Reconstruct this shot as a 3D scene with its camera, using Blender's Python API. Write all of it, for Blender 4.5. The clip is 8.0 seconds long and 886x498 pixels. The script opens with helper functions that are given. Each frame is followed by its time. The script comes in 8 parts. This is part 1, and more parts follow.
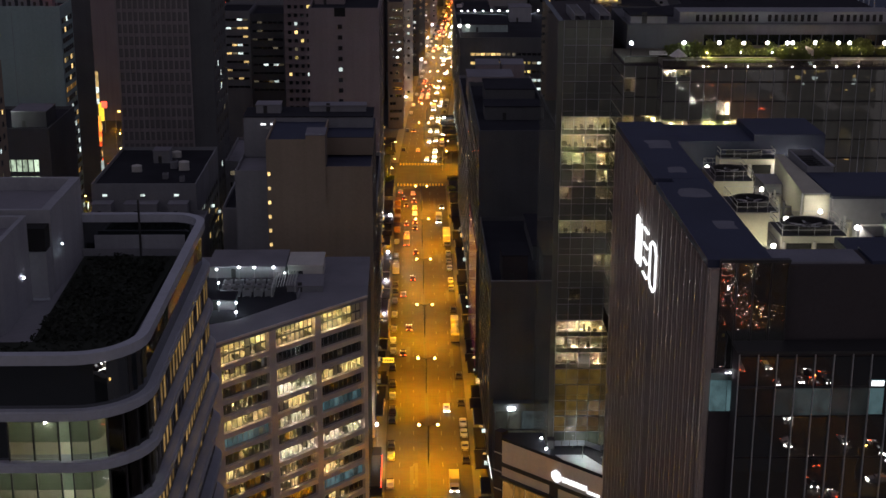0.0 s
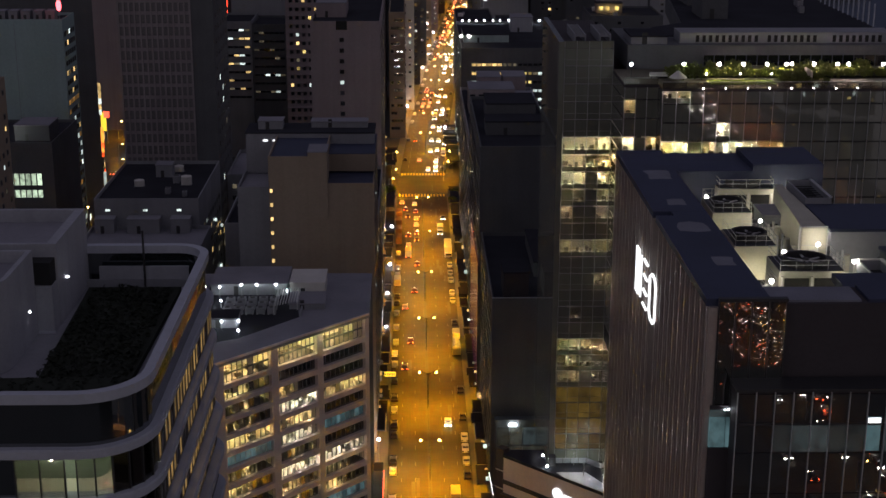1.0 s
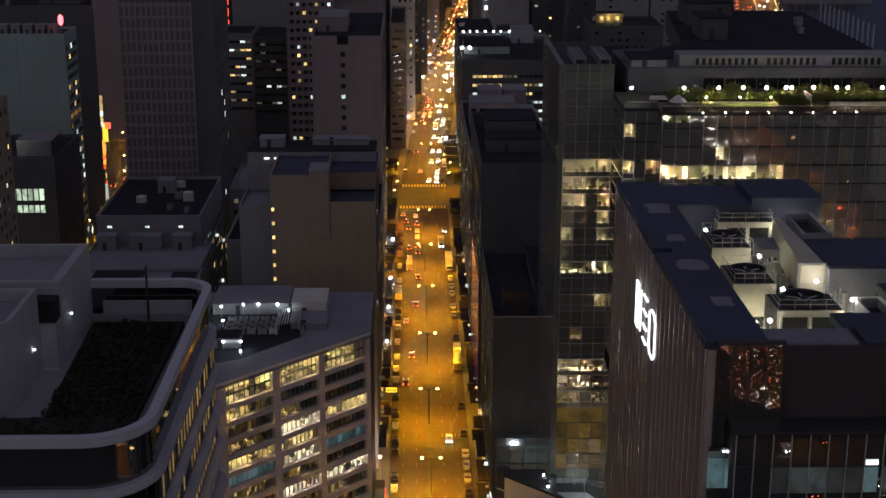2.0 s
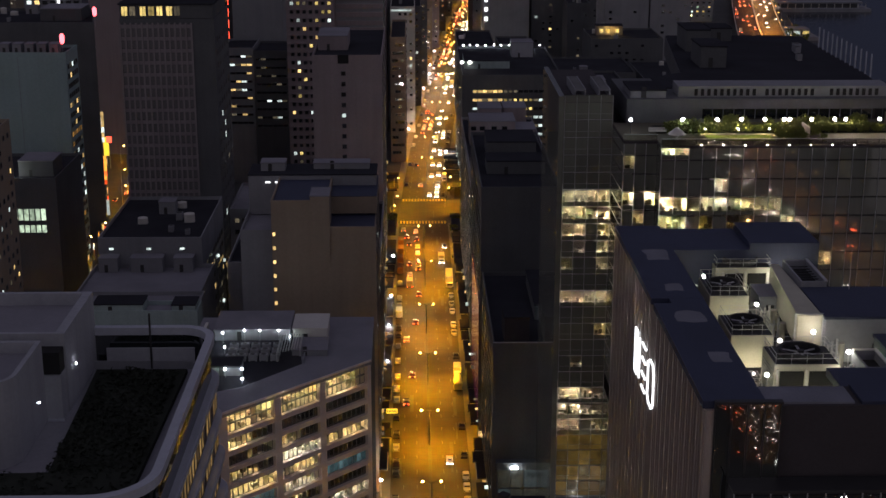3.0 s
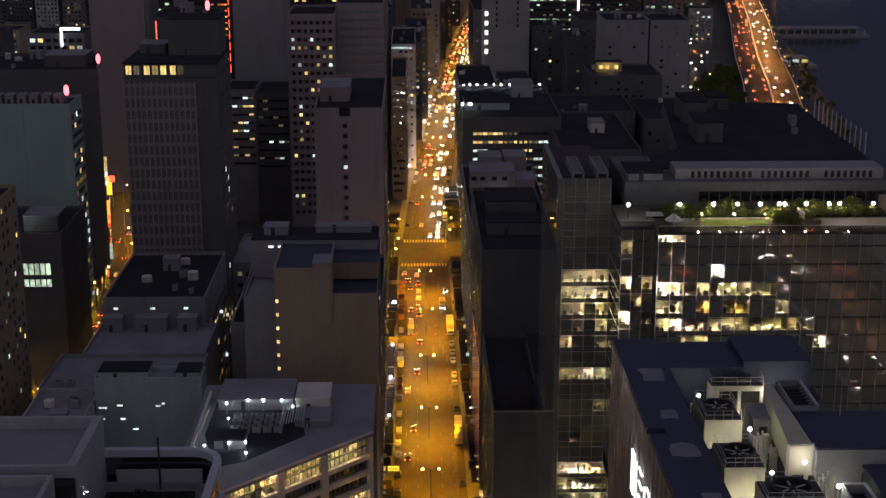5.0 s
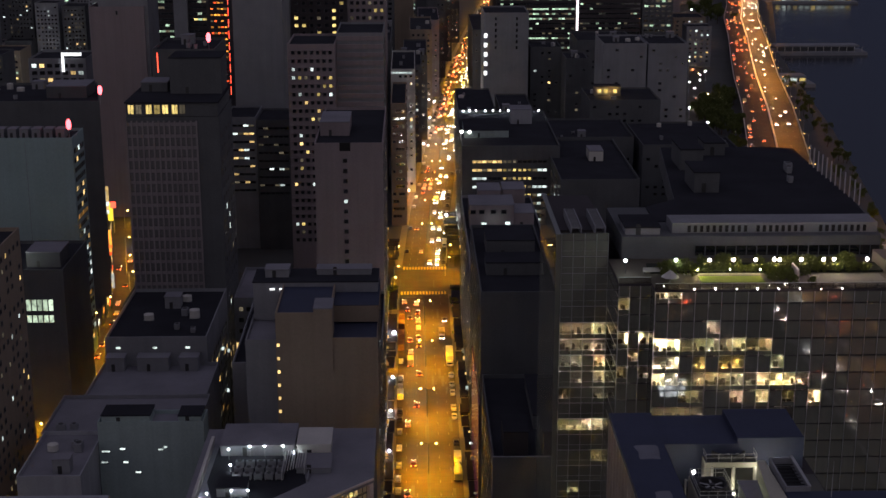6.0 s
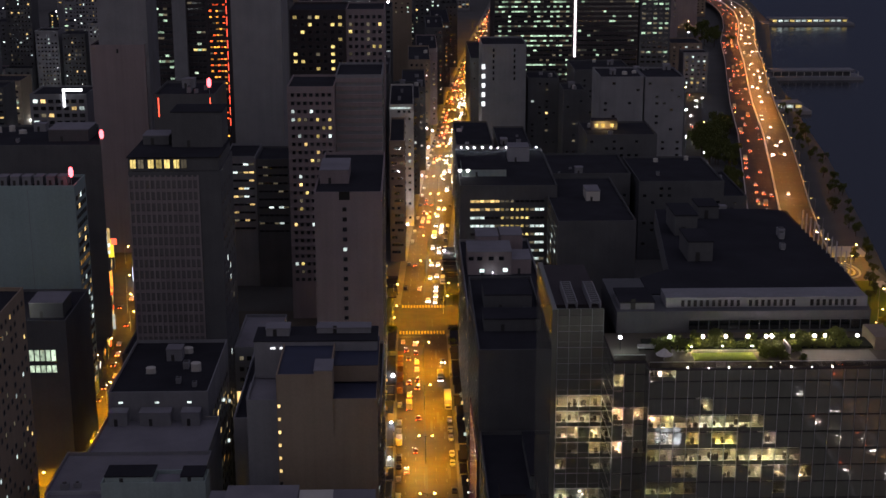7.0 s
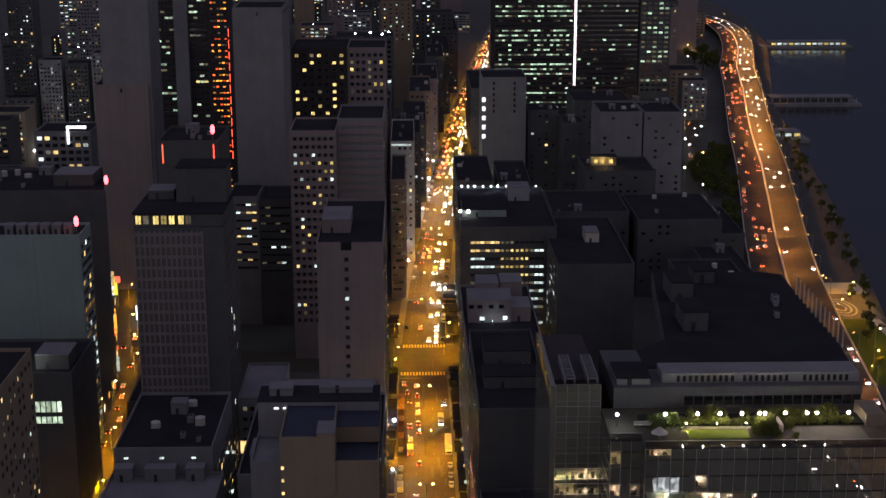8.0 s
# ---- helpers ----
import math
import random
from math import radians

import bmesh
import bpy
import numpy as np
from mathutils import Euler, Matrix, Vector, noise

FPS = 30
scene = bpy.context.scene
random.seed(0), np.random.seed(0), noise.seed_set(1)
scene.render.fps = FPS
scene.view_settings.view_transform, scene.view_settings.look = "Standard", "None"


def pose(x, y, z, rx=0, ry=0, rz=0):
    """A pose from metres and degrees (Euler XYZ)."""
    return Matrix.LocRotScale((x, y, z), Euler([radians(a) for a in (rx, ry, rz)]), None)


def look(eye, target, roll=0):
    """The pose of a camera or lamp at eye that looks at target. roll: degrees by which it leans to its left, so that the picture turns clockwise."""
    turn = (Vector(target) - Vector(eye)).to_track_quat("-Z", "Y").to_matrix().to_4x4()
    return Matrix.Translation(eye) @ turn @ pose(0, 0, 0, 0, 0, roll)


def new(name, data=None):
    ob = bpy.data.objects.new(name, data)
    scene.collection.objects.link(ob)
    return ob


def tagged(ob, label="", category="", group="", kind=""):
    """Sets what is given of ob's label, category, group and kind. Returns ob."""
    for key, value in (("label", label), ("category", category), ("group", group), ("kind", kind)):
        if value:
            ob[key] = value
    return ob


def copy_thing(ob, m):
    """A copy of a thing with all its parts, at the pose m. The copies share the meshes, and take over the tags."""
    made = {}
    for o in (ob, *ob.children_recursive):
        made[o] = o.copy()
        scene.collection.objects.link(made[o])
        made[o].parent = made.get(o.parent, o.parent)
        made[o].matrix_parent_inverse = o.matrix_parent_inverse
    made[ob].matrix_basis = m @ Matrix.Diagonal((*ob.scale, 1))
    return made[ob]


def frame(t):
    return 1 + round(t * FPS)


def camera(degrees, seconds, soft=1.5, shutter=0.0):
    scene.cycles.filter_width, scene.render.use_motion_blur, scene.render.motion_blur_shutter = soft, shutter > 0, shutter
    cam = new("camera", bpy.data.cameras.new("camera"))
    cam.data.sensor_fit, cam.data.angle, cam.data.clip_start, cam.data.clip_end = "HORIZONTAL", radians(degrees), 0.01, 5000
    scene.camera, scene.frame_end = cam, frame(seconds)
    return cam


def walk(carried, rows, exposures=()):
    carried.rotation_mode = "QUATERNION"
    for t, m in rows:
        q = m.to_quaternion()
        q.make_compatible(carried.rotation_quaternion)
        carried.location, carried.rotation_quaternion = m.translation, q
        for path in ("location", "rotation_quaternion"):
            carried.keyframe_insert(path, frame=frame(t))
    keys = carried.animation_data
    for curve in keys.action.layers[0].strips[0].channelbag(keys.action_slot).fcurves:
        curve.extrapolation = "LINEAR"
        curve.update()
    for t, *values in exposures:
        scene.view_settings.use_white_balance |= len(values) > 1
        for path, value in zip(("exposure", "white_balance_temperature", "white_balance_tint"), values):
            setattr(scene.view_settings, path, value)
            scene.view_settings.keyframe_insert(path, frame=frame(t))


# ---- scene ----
# A city street at nightfall, from a drone that rises over it.
cam = camera(34.1, 8.0)
PATH = [
    (0, (-3.779, 2.164, 146.376), (-1.603, 97.882, 117.509), 0.19),
    (0.5, (-3.798, 1.846, 147.737), (-1.681, 97.625, 119.069), 0.16),
    (1, (-3.817, 1.652, 149.800), (-1.737, 97.426, 121.115), 0.13),
    (1.5, (-3.835, 1.553, 151.544), (-1.793, 97.357, 122.955), 0.11),
    (3, (-3.893, 1.537, 158.874), (-1.888, 97.426, 130.570), 0.04),
    (3.5, (-3.913, 1.528, 162.164), (-1.907, 97.459, 134.001), 0.02),
    (4, (-3.933, 1.468, 165.668), (-1.952, 97.458, 137.702), 0.00),
    (4.5, (-3.953, 1.330, 169.078), (-2.000, 97.375, 141.303), -0.01),
    (6, (-4.014, 0.147, 182.537), (-2.004, 96.368, 155.379), -0.05),
    (6.5, (-4.035, -0.600, 188.933), (-2.041, 95.713, 162.101), -0.06),
    (7, (-4.056, -1.571, 196.228), (-1.920, 94.832, 169.737), -0.07),
    (7.5, (-4.077, -2.797, 203.026), (-1.932, 93.700, 176.876), -0.08),
    (8, (-4.099, -4.305, 210.705), (-2.000, 92.297, 184.945), -0.08),
]
walk(cam, [(t, look(eye, target, roll)) for t, eye, target, roll in PATH],
     [(0.0, 0.0), (3.5, 0.03), (6.5, 0.14), (8.0, 0.18)])   # the picture brightens a little as the camera rises

# ---------------------------------------------------------------- world and exposure
world = bpy.data.worlds.new("dusk_sky")
scene.world = world
world.use_nodes = True
wn = world.node_tree.nodes
wl = world.node_tree.links
background = wn["Background"]
background.inputs["Strength"].default_value = 1.0
# dusk: a dim violet-grey zenith; the lit city behind tints its horizon, the harbour side stays dark blue
w_co = wn.new("ShaderNodeTexCoord")
w_sep = wn.new("ShaderNodeSeparateXYZ")
wl.new(w_co.outputs["Generated"], w_sep.inputs[0])
w_up = wn.new("ShaderNodeMapRange")
w_up.interpolation_type = "SMOOTHSTEP"
w_up.inputs["From Min"].default_value, w_up.inputs["From Max"].default_value = 0.0, 0.95
wl.new(w_sep.outputs["Z"], w_up.inputs["Value"])
w_back = wn.new("ShaderNodeMapRange")
w_back.interpolation_type = "SMOOTHSTEP"
w_back.inputs["From Min"].default_value, w_back.inputs["From Max"].default_value = 0.6, -0.7
wl.new(w_sep.outputs["Y"], w_back.inputs["Value"])
w_hor = wn.new("ShaderNodeMix")
w_hor.data_type = "RGBA"
w_hor.inputs["A"].default_value = (0.020, 0.023, 0.042, 1)
w_hor.inputs["B"].default_value = (0.235, 0.208, 0.212, 1)
wl.new(w_back.outputs[0], w_hor.inputs["Factor"])
w_all = wn.new("ShaderNodeMix")
w_all.data_type = "RGBA"
w_all.inputs["B"].default_value = (0.118, 0.112, 0.152, 1)
wl.new(w_up.outputs[0], w_all.inputs["Factor"])
wl.new(w_hor.outputs["Result"], w_all.inputs["A"])
wl.new(w_all.outputs["Result"], background.inputs["Color"])

LAMP_WATT = 17300.0        # one sodium lantern
SODIUM = (1.0, 0.375, 0.0)

# ---------------------------------------------------------------- materials
def nodes_of(name):
    m = bpy.data.materials.new(name)
    m.use_nodes = True
    nt = m.node_tree
    return m, nt.nodes, nt.links, nt.nodes["Principled BSDF"]


def surface(name, colour, rough=0.8, metal=0.0, scale=0.3, vary=0.25, stain=0.25, bump=0.1, streak=0.0, specular=0.4):
    """A surface with grain at two scales, and rain streaks down walls where streak is given."""
    m, n, k, p = nodes_of(name)
    geo = n.new("ShaderNodeNewGeometry")
    fine = n.new("ShaderNodeTexNoise")
    fine.inputs["Scale"].default_value = scale * 9
    fine.inputs["Detail"].default_value = 6
    coarse = n.new("ShaderNodeTexNoise")
    coarse.inputs["Scale"].default_value = scale * 0.5
    coarse.inputs["Detail"].default_value = 4
    for tex in (fine, coarse):
        k.new(geo.outputs["Position"], tex.inputs["Vector"])
    add = n.new("ShaderNodeMath")
    add.operation = "MULTIPLY_ADD"
    k.new(fine.outputs["Fac"], add.inputs[0])
    add.inputs[1].default_value = vary
    add.inputs[2].default_value = 1 - vary / 2
    mul = n.new("ShaderNodeMath")
    mul.operation = "MULTIPLY_ADD"
    k.new(coarse.outputs["Fac"], mul.inputs[0])
    mul.inputs[1].default_value = stain * 2
    mul.inputs[2].default_value = 1 - stain
    both = n.new("ShaderNodeMath")
    both.operation = "MULTIPLY"
    k.new(add.outputs[0], both.inputs[0])
    k.new(mul.outputs[0], both.inputs[1])
    last = both
    if streak:
        mp = n.new("ShaderNodeMapping")
        mp.inputs["Scale"].default_value = (0.55, 0.55, 0.02)
        k.new(geo.outputs["Position"], mp.inputs["Vector"])
        st = n.new("ShaderNodeTexNoise")
        st.inputs["Scale"].default_value = 1.0
        st.inputs["Detail"].default_value = 3
        k.new(mp.outputs[0], st.inputs["Vector"])
        sm = n.new("ShaderNodeMath")
        sm.operation = "MULTIPLY_ADD"
        k.new(st.outputs["Fac"], sm.inputs[0])
        sm.inputs[1].default_value = streak * 2
        sm.inputs[2].default_value = 1 - streak
        lm = n.new("ShaderNodeMath")
        lm.operation = "MULTIPLY"
        k.new(last.outputs[0], lm.inputs[0])
        k.new(sm.outputs[0], lm.inputs[1])
        last = lm
    mix = n.new("ShaderNodeVectorMath")
    mix.operation = "SCALE"
    mix.inputs[0].default_value = colour
    k.new(last.outputs[0], mix.inputs["Scale"])
    k.new(mix.outputs[0], p.inputs["Base Color"])
    p.inputs["Roughness"].default_value = rough
    p.inputs["Metallic"].default_value = metal
    p.inputs["Specular IOR Level"].default_value = specular
    if bump:
        b = n.new("ShaderNodeBump")
        b.inputs["Strength"].default_value = bump
        b.inputs["Distance"].default_value = 0.05
        k.new(fine.outputs["Fac"], b.inputs["Height"])
        k.new(b.outputs[0], p.inputs["Normal"])
    return m


def plain(name, colour, rough=0.5, metal=0.0):
    m, n, k, p = nodes_of(name)
    p.inputs["Base Color"].default_value = (*colour, 1)
    p.inputs["Roughness"].default_value = rough
    p.inputs["Metallic"].default_value = metal
    return m


def glow(name, colour, strength, vary=0.0):
    """Something that gives off light; vary: how far one lamp may differ from the next."""
    m, n, k, p = nodes_of(name)
    p.inputs["Base Color"].default_value = (0.05, 0.05, 0.05, 1)
    p.inputs["Emission Color"].default_value = (*colour, 1)
    p.inputs["Emission Strength"].default_value = strength
    if vary:
        info = n.new("ShaderNodeObjectInfo")
        ma = n.new("ShaderNodeMath")
        ma.operation = "MULTIPLY_ADD"
        k.new(info.outputs["Random"], ma.inputs[0])
        ma.inputs[1].default_value = strength * vary * 2
        ma.inputs[2].default_value = strength * (1 - vary)
        k.new(ma.outputs[0], p.inputs["Emission Strength"])
    return m


def lit_pane(name, colour, strength):
    """A pane that glows itself for a lit room; noise stands for blinds and things behind it."""
    m, n, k, p = nodes_of(name)
    p.inputs["Base Color"].default_value = (0.03, 0.03, 0.03, 1)
    p.inputs["Roughness"].default_value = 0.15
    co = n.new("ShaderNodeNewGeometry")
    mp = n.new("ShaderNodeMapping")
    mp.inputs["Scale"].default_value = (1.1, 1.1, 0.8)
    k.new(co.outputs["Position"], mp.inputs["Vector"])
    vo = n.new("ShaderNodeTexNoise")
    vo.inputs["Scale"].default_value = 0.8
    vo.inputs["Detail"].default_value = 5
    k.new(mp.outputs[0], vo.inputs["Vector"])
    info = n.new("ShaderNodeObjectInfo")
    a = n.new("ShaderNodeMath")
    a.operation = "MULTIPLY_ADD"
    k.new(vo.outputs["Fac"], a.inputs[0])
    a.use_clamp = True
    a.inputs[1].default_value = 2.4
    a.inputs[2].default_value = -0.35
    b = n.new("ShaderNodeMath")
    b.operation = "MULTIPLY_ADD"
    isl = n.new("ShaderNodeMath")
    isl.operation = "ADD"
    k.new(info.outputs["Random"], isl.inputs[0])
    k.new(co.outputs["Random Per Island"], isl.inputs[1])
    frac = n.new("ShaderNodeMath")
    frac.operation = "FRACT"
    k.new(isl.outputs[0], frac.inputs[0])
    k.new(frac.outputs[0], b.inputs[0])
    b.inputs[1].default_value = 1.3
    b.inputs[2].default_value = 0.3
    c = n.new("ShaderNodeMath")
    c.operation = "MULTIPLY"
    k.new(a.outputs[0], c.inputs[0])
    k.new(b.outputs[0], c.inputs[1])
    d = n.new("ShaderNodeMath")
    d.operation = "MULTIPLY"
    d.inputs[1].default_value = strength
    k.new(c.outputs[0], d.inputs[0])
    p.inputs["Emission Color"].default_value = (*colour, 1)
    k.new(d.outputs[0], p.inputs["Emission Strength"])
    return m


def mirror_glass(name, colour, rough=0.03, wave=0.0, level=0.5, size=0.35):
    """Dark coated facade glass; wave: the slight bulge that bends its reflections."""
    m, n, k, p = nodes_of(name)
    p.inputs["Base Color"].default_value = (*colour, 1)
    p.inputs["Roughness"].default_value = rough
    p.inputs["Specular IOR Level"].default_value = level
    p.inputs["IOR"].default_value = 2.5
    if wave:
        geo = n.new("ShaderNodeNewGeometry")
        tx = n.new("ShaderNodeTexNoise")
        tx.inputs["Scale"].default_value = size
        k.new(geo.outputs["Position"], tx.inputs["Vector"])
        b = n.new("ShaderNodeBump")
        b.inputs["Strength"].default_value = wave
        b.inputs["Distance"].default_value = 0.3
        k.new(tx.outputs["Fac"], b.inputs["Height"])
        k.new(b.outputs[0], p.inputs["Normal"])
    return m


def clear_glass(name, tint=0.82):
    """A clear pane: what lies behind it shows through, with a faint mirror image on it."""
    m = bpy.data.materials.new(name)
    m.use_nodes = True
    n, k = m.node_tree.nodes, m.node_tree.links
    n.remove(n["Principled BSDF"])
    tr, gl, mx, fr = n.new("ShaderNodeBsdfTransparent"), n.new("ShaderNodeBsdfGlossy"), n.new("ShaderNodeMixShader"), n.new("ShaderNodeFresnel")
    tr.inputs["Color"].default_value = (tint * 0.99, tint * 0.97, tint * 0.93, 1)
    gl.inputs["Roughness"].default_value = 0.02
    fr.inputs["IOR"].default_value = 1.9
    k.new(fr.outputs[0], mx.inputs[0])
    k.new(tr.outputs[0], mx.inputs[1])
    k.new(gl.outputs[0], mx.inputs[2])
    k.new(mx.outputs[0], n["Material Output"].inputs["Surface"])
    return m


CLEAR = clear_glass("clear_pane")
ASPHALT = surface("asphalt", (0.082, 0.070, 0.056), 0.75, scale=0.4, stain=0.35, vary=0.35, bump=0.15)
ROAD_PATCH = surface("worn_concrete_road", (0.11, 0.106, 0.10), 0.75, scale=0.3, stain=0.35)
PAVING = surface("paving", (0.20, 0.19, 0.18), 0.85, scale=0.5)
GROUND = surface("city_ground", (0.10, 0.10, 0.10), 0.9, scale=0.1)
MARK = surface("road_paint_white", (0.27, 0.265, 0.245), 0.7, scale=0.8, stain=0.3)
MARK_Y = surface("road_paint_yellow", (0.70, 0.50, 0.08), 0.7, scale=0.8, stain=0.3)
STEEL = surface("galvanised_steel", (0.42, 0.43, 0.45), 0.5, metal=0.2, scale=0.6)
DARKSTEEL = surface("dark_steel", (0.06, 0.06, 0.065), 0.5, metal=0.5, scale=0.6)
WHITE = surface("white_cladding", (0.43, 0.45, 0.53), 0.55, scale=0.25, stain=0.15, streak=0.12)
WHITE_WALL = surface("white_render", (0.34, 0.35, 0.40), 0.85, scale=0.25, stain=0.2, streak=0.2)
PINKGREY = surface("pink_grey_render", (0.64, 0.56, 0.53), 0.85, scale=0.25, stain=0.12, streak=0.1)
GREY_ROOF = surface("grey_roof_felt", (0.235, 0.232, 0.272), 0.9, scale=0.25, stain=0.3)
DARK_ROOF = surface("dark_roof_felt", (0.036, 0.037, 0.047), 0.95, scale=0.2, stain=0.4, specular=0.08)
BLUE_ROOF = surface("blue_black_roof_coating", (0.034, 0.042, 0.085), 0.55, scale=0.15, stain=0.45)
PATCH = surface("pale_roof_coating", (0.19, 0.195, 0.24), 0.8, scale=0.4, stain=0.4)
TURF = surface("dark_planted_roof", (0.018, 0.022, 0.016), 0.95, scale=0.5, stain=0.5, bump=0.6)
TAN = surface("tan_render", (0.30, 0.24, 0.19), 0.9, scale=0.2, stain=0.15, streak=0.15)
PURPLE = surface("mauve_render", (0.285, 0.24, 0.262), 0.9, scale=0.2, stain=0.15, streak=0.18)
GREYWALL = surface("grey_render", (0.25, 0.256, 0.288), 0.9, scale=0.2, stain=0.28, streak=0.12)
DIMWALL = surface("dark_grey_render", (0.105, 0.11, 0.123), 0.9, scale=0.2, stain=0.3, streak=0.12)
CYANWALL = surface("pale_blue_render", (0.30, 0.40, 0.42), 0.9, scale=0.15, stain=0.12, streak=0.12)
TEAL = surface("green_grey_render", (0.33, 0.41, 0.42), 0.9, scale=0.2, stain=0.2, streak=0.2)
PALE = surface("pale_plaster", (0.58, 0.57, 0.55), 0.8, scale=0.3, stain=0.15)
BROWN = surface("brown_fins", (0.44, 0.385, 0.36), 0.32, metal=0.35, scale=0.4, stain=0.2, streak=0.1)
BLACKWALL = surface("black_cladding", (0.060, 0.053, 0.060), 0.75, scale=0.3, specular=0.2)
CREAM = surface("cream_plant_paint", (0.47, 0.455, 0.38), 0.7, scale=0.6, stain=0.2)
# near-black colour for the shade inside openings, used on solid pieces
SHADE = plain("opening_shade", (0.01, 0.01, 0.012), 0.8)
FRAME = plain("window_frame_grey", (0.12, 0.12, 0.13), 0.5, 0.3)
FRAME_W = plain("window_frame_pale", (0.4, 0.4, 0.42), 0.5)
GLASS_D = mirror_glass("dark_window_glass", (0.012, 0.014, 0.018), 0.08)
GLASS_B = mirror_glass("facade_glass", (0.016, 0.021, 0.025), 0.012, wave=0.014, level=0.55)
GLASS_W = mirror_glass("rippled_facade_glass", (0.012, 0.015, 0.014), 0.015, wave=0.34, level=0.6, size=0.3)
def office_glass(name):
    """Coated office glass; a streaked base colour, varied by pane, stands for blinds and dim rooms."""
    m, n, k, p = nodes_of(name)
    p.inputs["Roughness"].default_value = 0.012
    p.inputs["Specular IOR Level"].default_value = 0.52
    p.inputs["IOR"].default_value = 2.5
    geo, info = n.new("ShaderNodeNewGeometry"), n.new("ShaderNodeObjectInfo")
    mp = n.new("ShaderNodeMapping")
    mp.inputs["Scale"].default_value = (1.6, 1.6, 0.12)
    k.new(geo.outputs["Position"], mp.inputs["Vector"])
    tx = n.new("ShaderNodeTexNoise")
    tx.inputs["Scale"].default_value = 1.0
    tx.inputs["Detail"].default_value = 4
    k.new(mp.outputs[0], tx.inputs["Vector"])
    mul = n.new("ShaderNodeMath")
    mul.operation = "MULTIPLY"
    k.new(tx.outputs["Fac"], mul.inputs[0])
    k.new(info.outputs["Random"], mul.inputs[1])
    ramp = n.new("ShaderNodeValToRGB")
    ramp.color_ramp.elements[0].position, ramp.color_ramp.elements[0].color = 0.05, (0.165, 0.172, 0.15, 1)
    ramp.color_ramp.elements[1].position, ramp.color_ramp.elements[1].color = 0.6, (0.215, 0.222, 0.192, 1)
    k.new(mul.outputs[0], ramp.inputs[0])
    k.new(ramp.outputs[0], p.inputs["Base Color"])
    wv = n.new("ShaderNodeTexNoise")
    wv.inputs["Scale"].default_value = 0.3
    k.new(geo.outputs["Position"], wv.inputs["Vector"])
    b = n.new("ShaderNodeBump")
    b.inputs["Strength"].default_value, b.inputs["Distance"].default_value = 0.018, 0.3
    k.new(wv.outputs["Fac"], b.inputs["Height"])
    k.new(b.outputs[0], p.inputs["Normal"])
    return m


GLASS_O = office_glass("green_grey_office_glass")
GLASS_G = plain("greyish_blinds", (0.15, 0.142, 0.155), 0.4)
PALEGRID = surface("pale_mauve_concrete", (0.26, 0.235, 0.255), 0.85, scale=0.3, stain=0.2, streak=0.15)
GREENROOM = surface("pale_green_plaster", (0.36, 0.44, 0.36), 0.9, scale=0.4, stain=0.25)
GLASS_T = mirror_glass("teal_lit_glass", (0.06, 0.12, 0.14), 0.1)
LIT_WARM = lit_pane("warm_room_glow", (1.0, 0.66, 0.25), 1.2)
LIT_YELLOW = lit_pane("yellow_room_glow", (1.0, 0.74, 0.24), 0.9)
LIT_COOL = lit_pane("cool_room_glow", (0.80, 0.95, 0.92), 1.1)
LIT_RIBBON = lit_pane("office_ribbon_glow", (0.68, 1.0, 0.70), 0.75)
LIT_DIM = lit_pane("dim_room_glow", (0.9, 0.75, 0.5), 0.12)
LIT_ORANGE = lit_pane("orange_room_glow", (1.0, 0.50, 0.12), 0.25)
LIT_BROWN = lit_pane("brown_room_glow", (1.0, 0.60, 0.2), 0.24)
LIT_TEAL = lit_pane("teal_room_glow", (0.40, 0.72, 0.80), 0.13)
LIT_FAINT = lit_pane("faint_room_glow", (0.85, 0.88, 0.70), 0.035)
LIT_TEAL_DIM = lit_pane("dim_teal_room_glow", (0.55, 0.74, 0.78), 0.034)
AMBER_WALL = lit_pane("amber_pane_glow", (1.0, 0.62, 0.12), 0.07)
LIT_RED = lit_pane("red_neon_glow", (1.0, 0.10, 0.02), 2.0)
LIT_AMBER = lit_pane("amber_neon_glow", (1.0, 0.38, 0.05), 1.6)
LIT_GREEN = lit_pane("pale_green_room_glow", (0.75, 0.95, 0.70), 0.7)
ROOM = plain("room_plaster", (0.72, 0.68, 0.58), 0.9)
ROOM_FLOOR = plain("room_carpet", (0.22, 0.20, 0.18), 0.9)
TUBE = glow("ceiling_tube", (1.0, 0.78, 0.36), 125.0, 0.5)
TUBE_GC = glow("white_ceiling_tube", (1.0, 0.96, 0.74), 110.0, 0.5)
TUBE_O = glow("office_ceiling_tube", (1.0, 0.84, 0.50), 1950.0, 0.5)
TUBE_OD = glow("dim_office_ceiling_tube", (1.0, 0.88, 0.60), 380.0, 0.6)
TUBE_OC = glow("cool_office_ceiling_tube", (1.0, 0.96, 0.80), 1750.0, 0.5)
TUBE_AMBER = glow("amber_ceiling_tube", (1.0, 0.62, 0.16), 1500.0, 0.5)
TUBE_C = glow("cool_ceiling_tube", (0.90, 1.0, 0.84), 13.0, 0.6)
TUBE_DIM = glow("dim_ceiling_tube", (1.0, 0.86, 0.55), 9.0, 0.6)
SODIUM_HEAD = glow("sodium_lantern", (1.0, 0.62, 0.16), 26.0)
WHITE_HEAD = glow("white_floodlight", (1.0, 0.93, 0.82), 42.0)
COOL_HEAD = glow("cool_floodlight", (0.88, 0.96, 1.0), 40.0)
PINK_HEAD = glow("pinkish_garden_lamp", (1.0, 0.80, 0.86), 42.0)
HEADLIGHT = glow("headlight", (1.0, 0.95, 0.85), 48.0, 0.5)
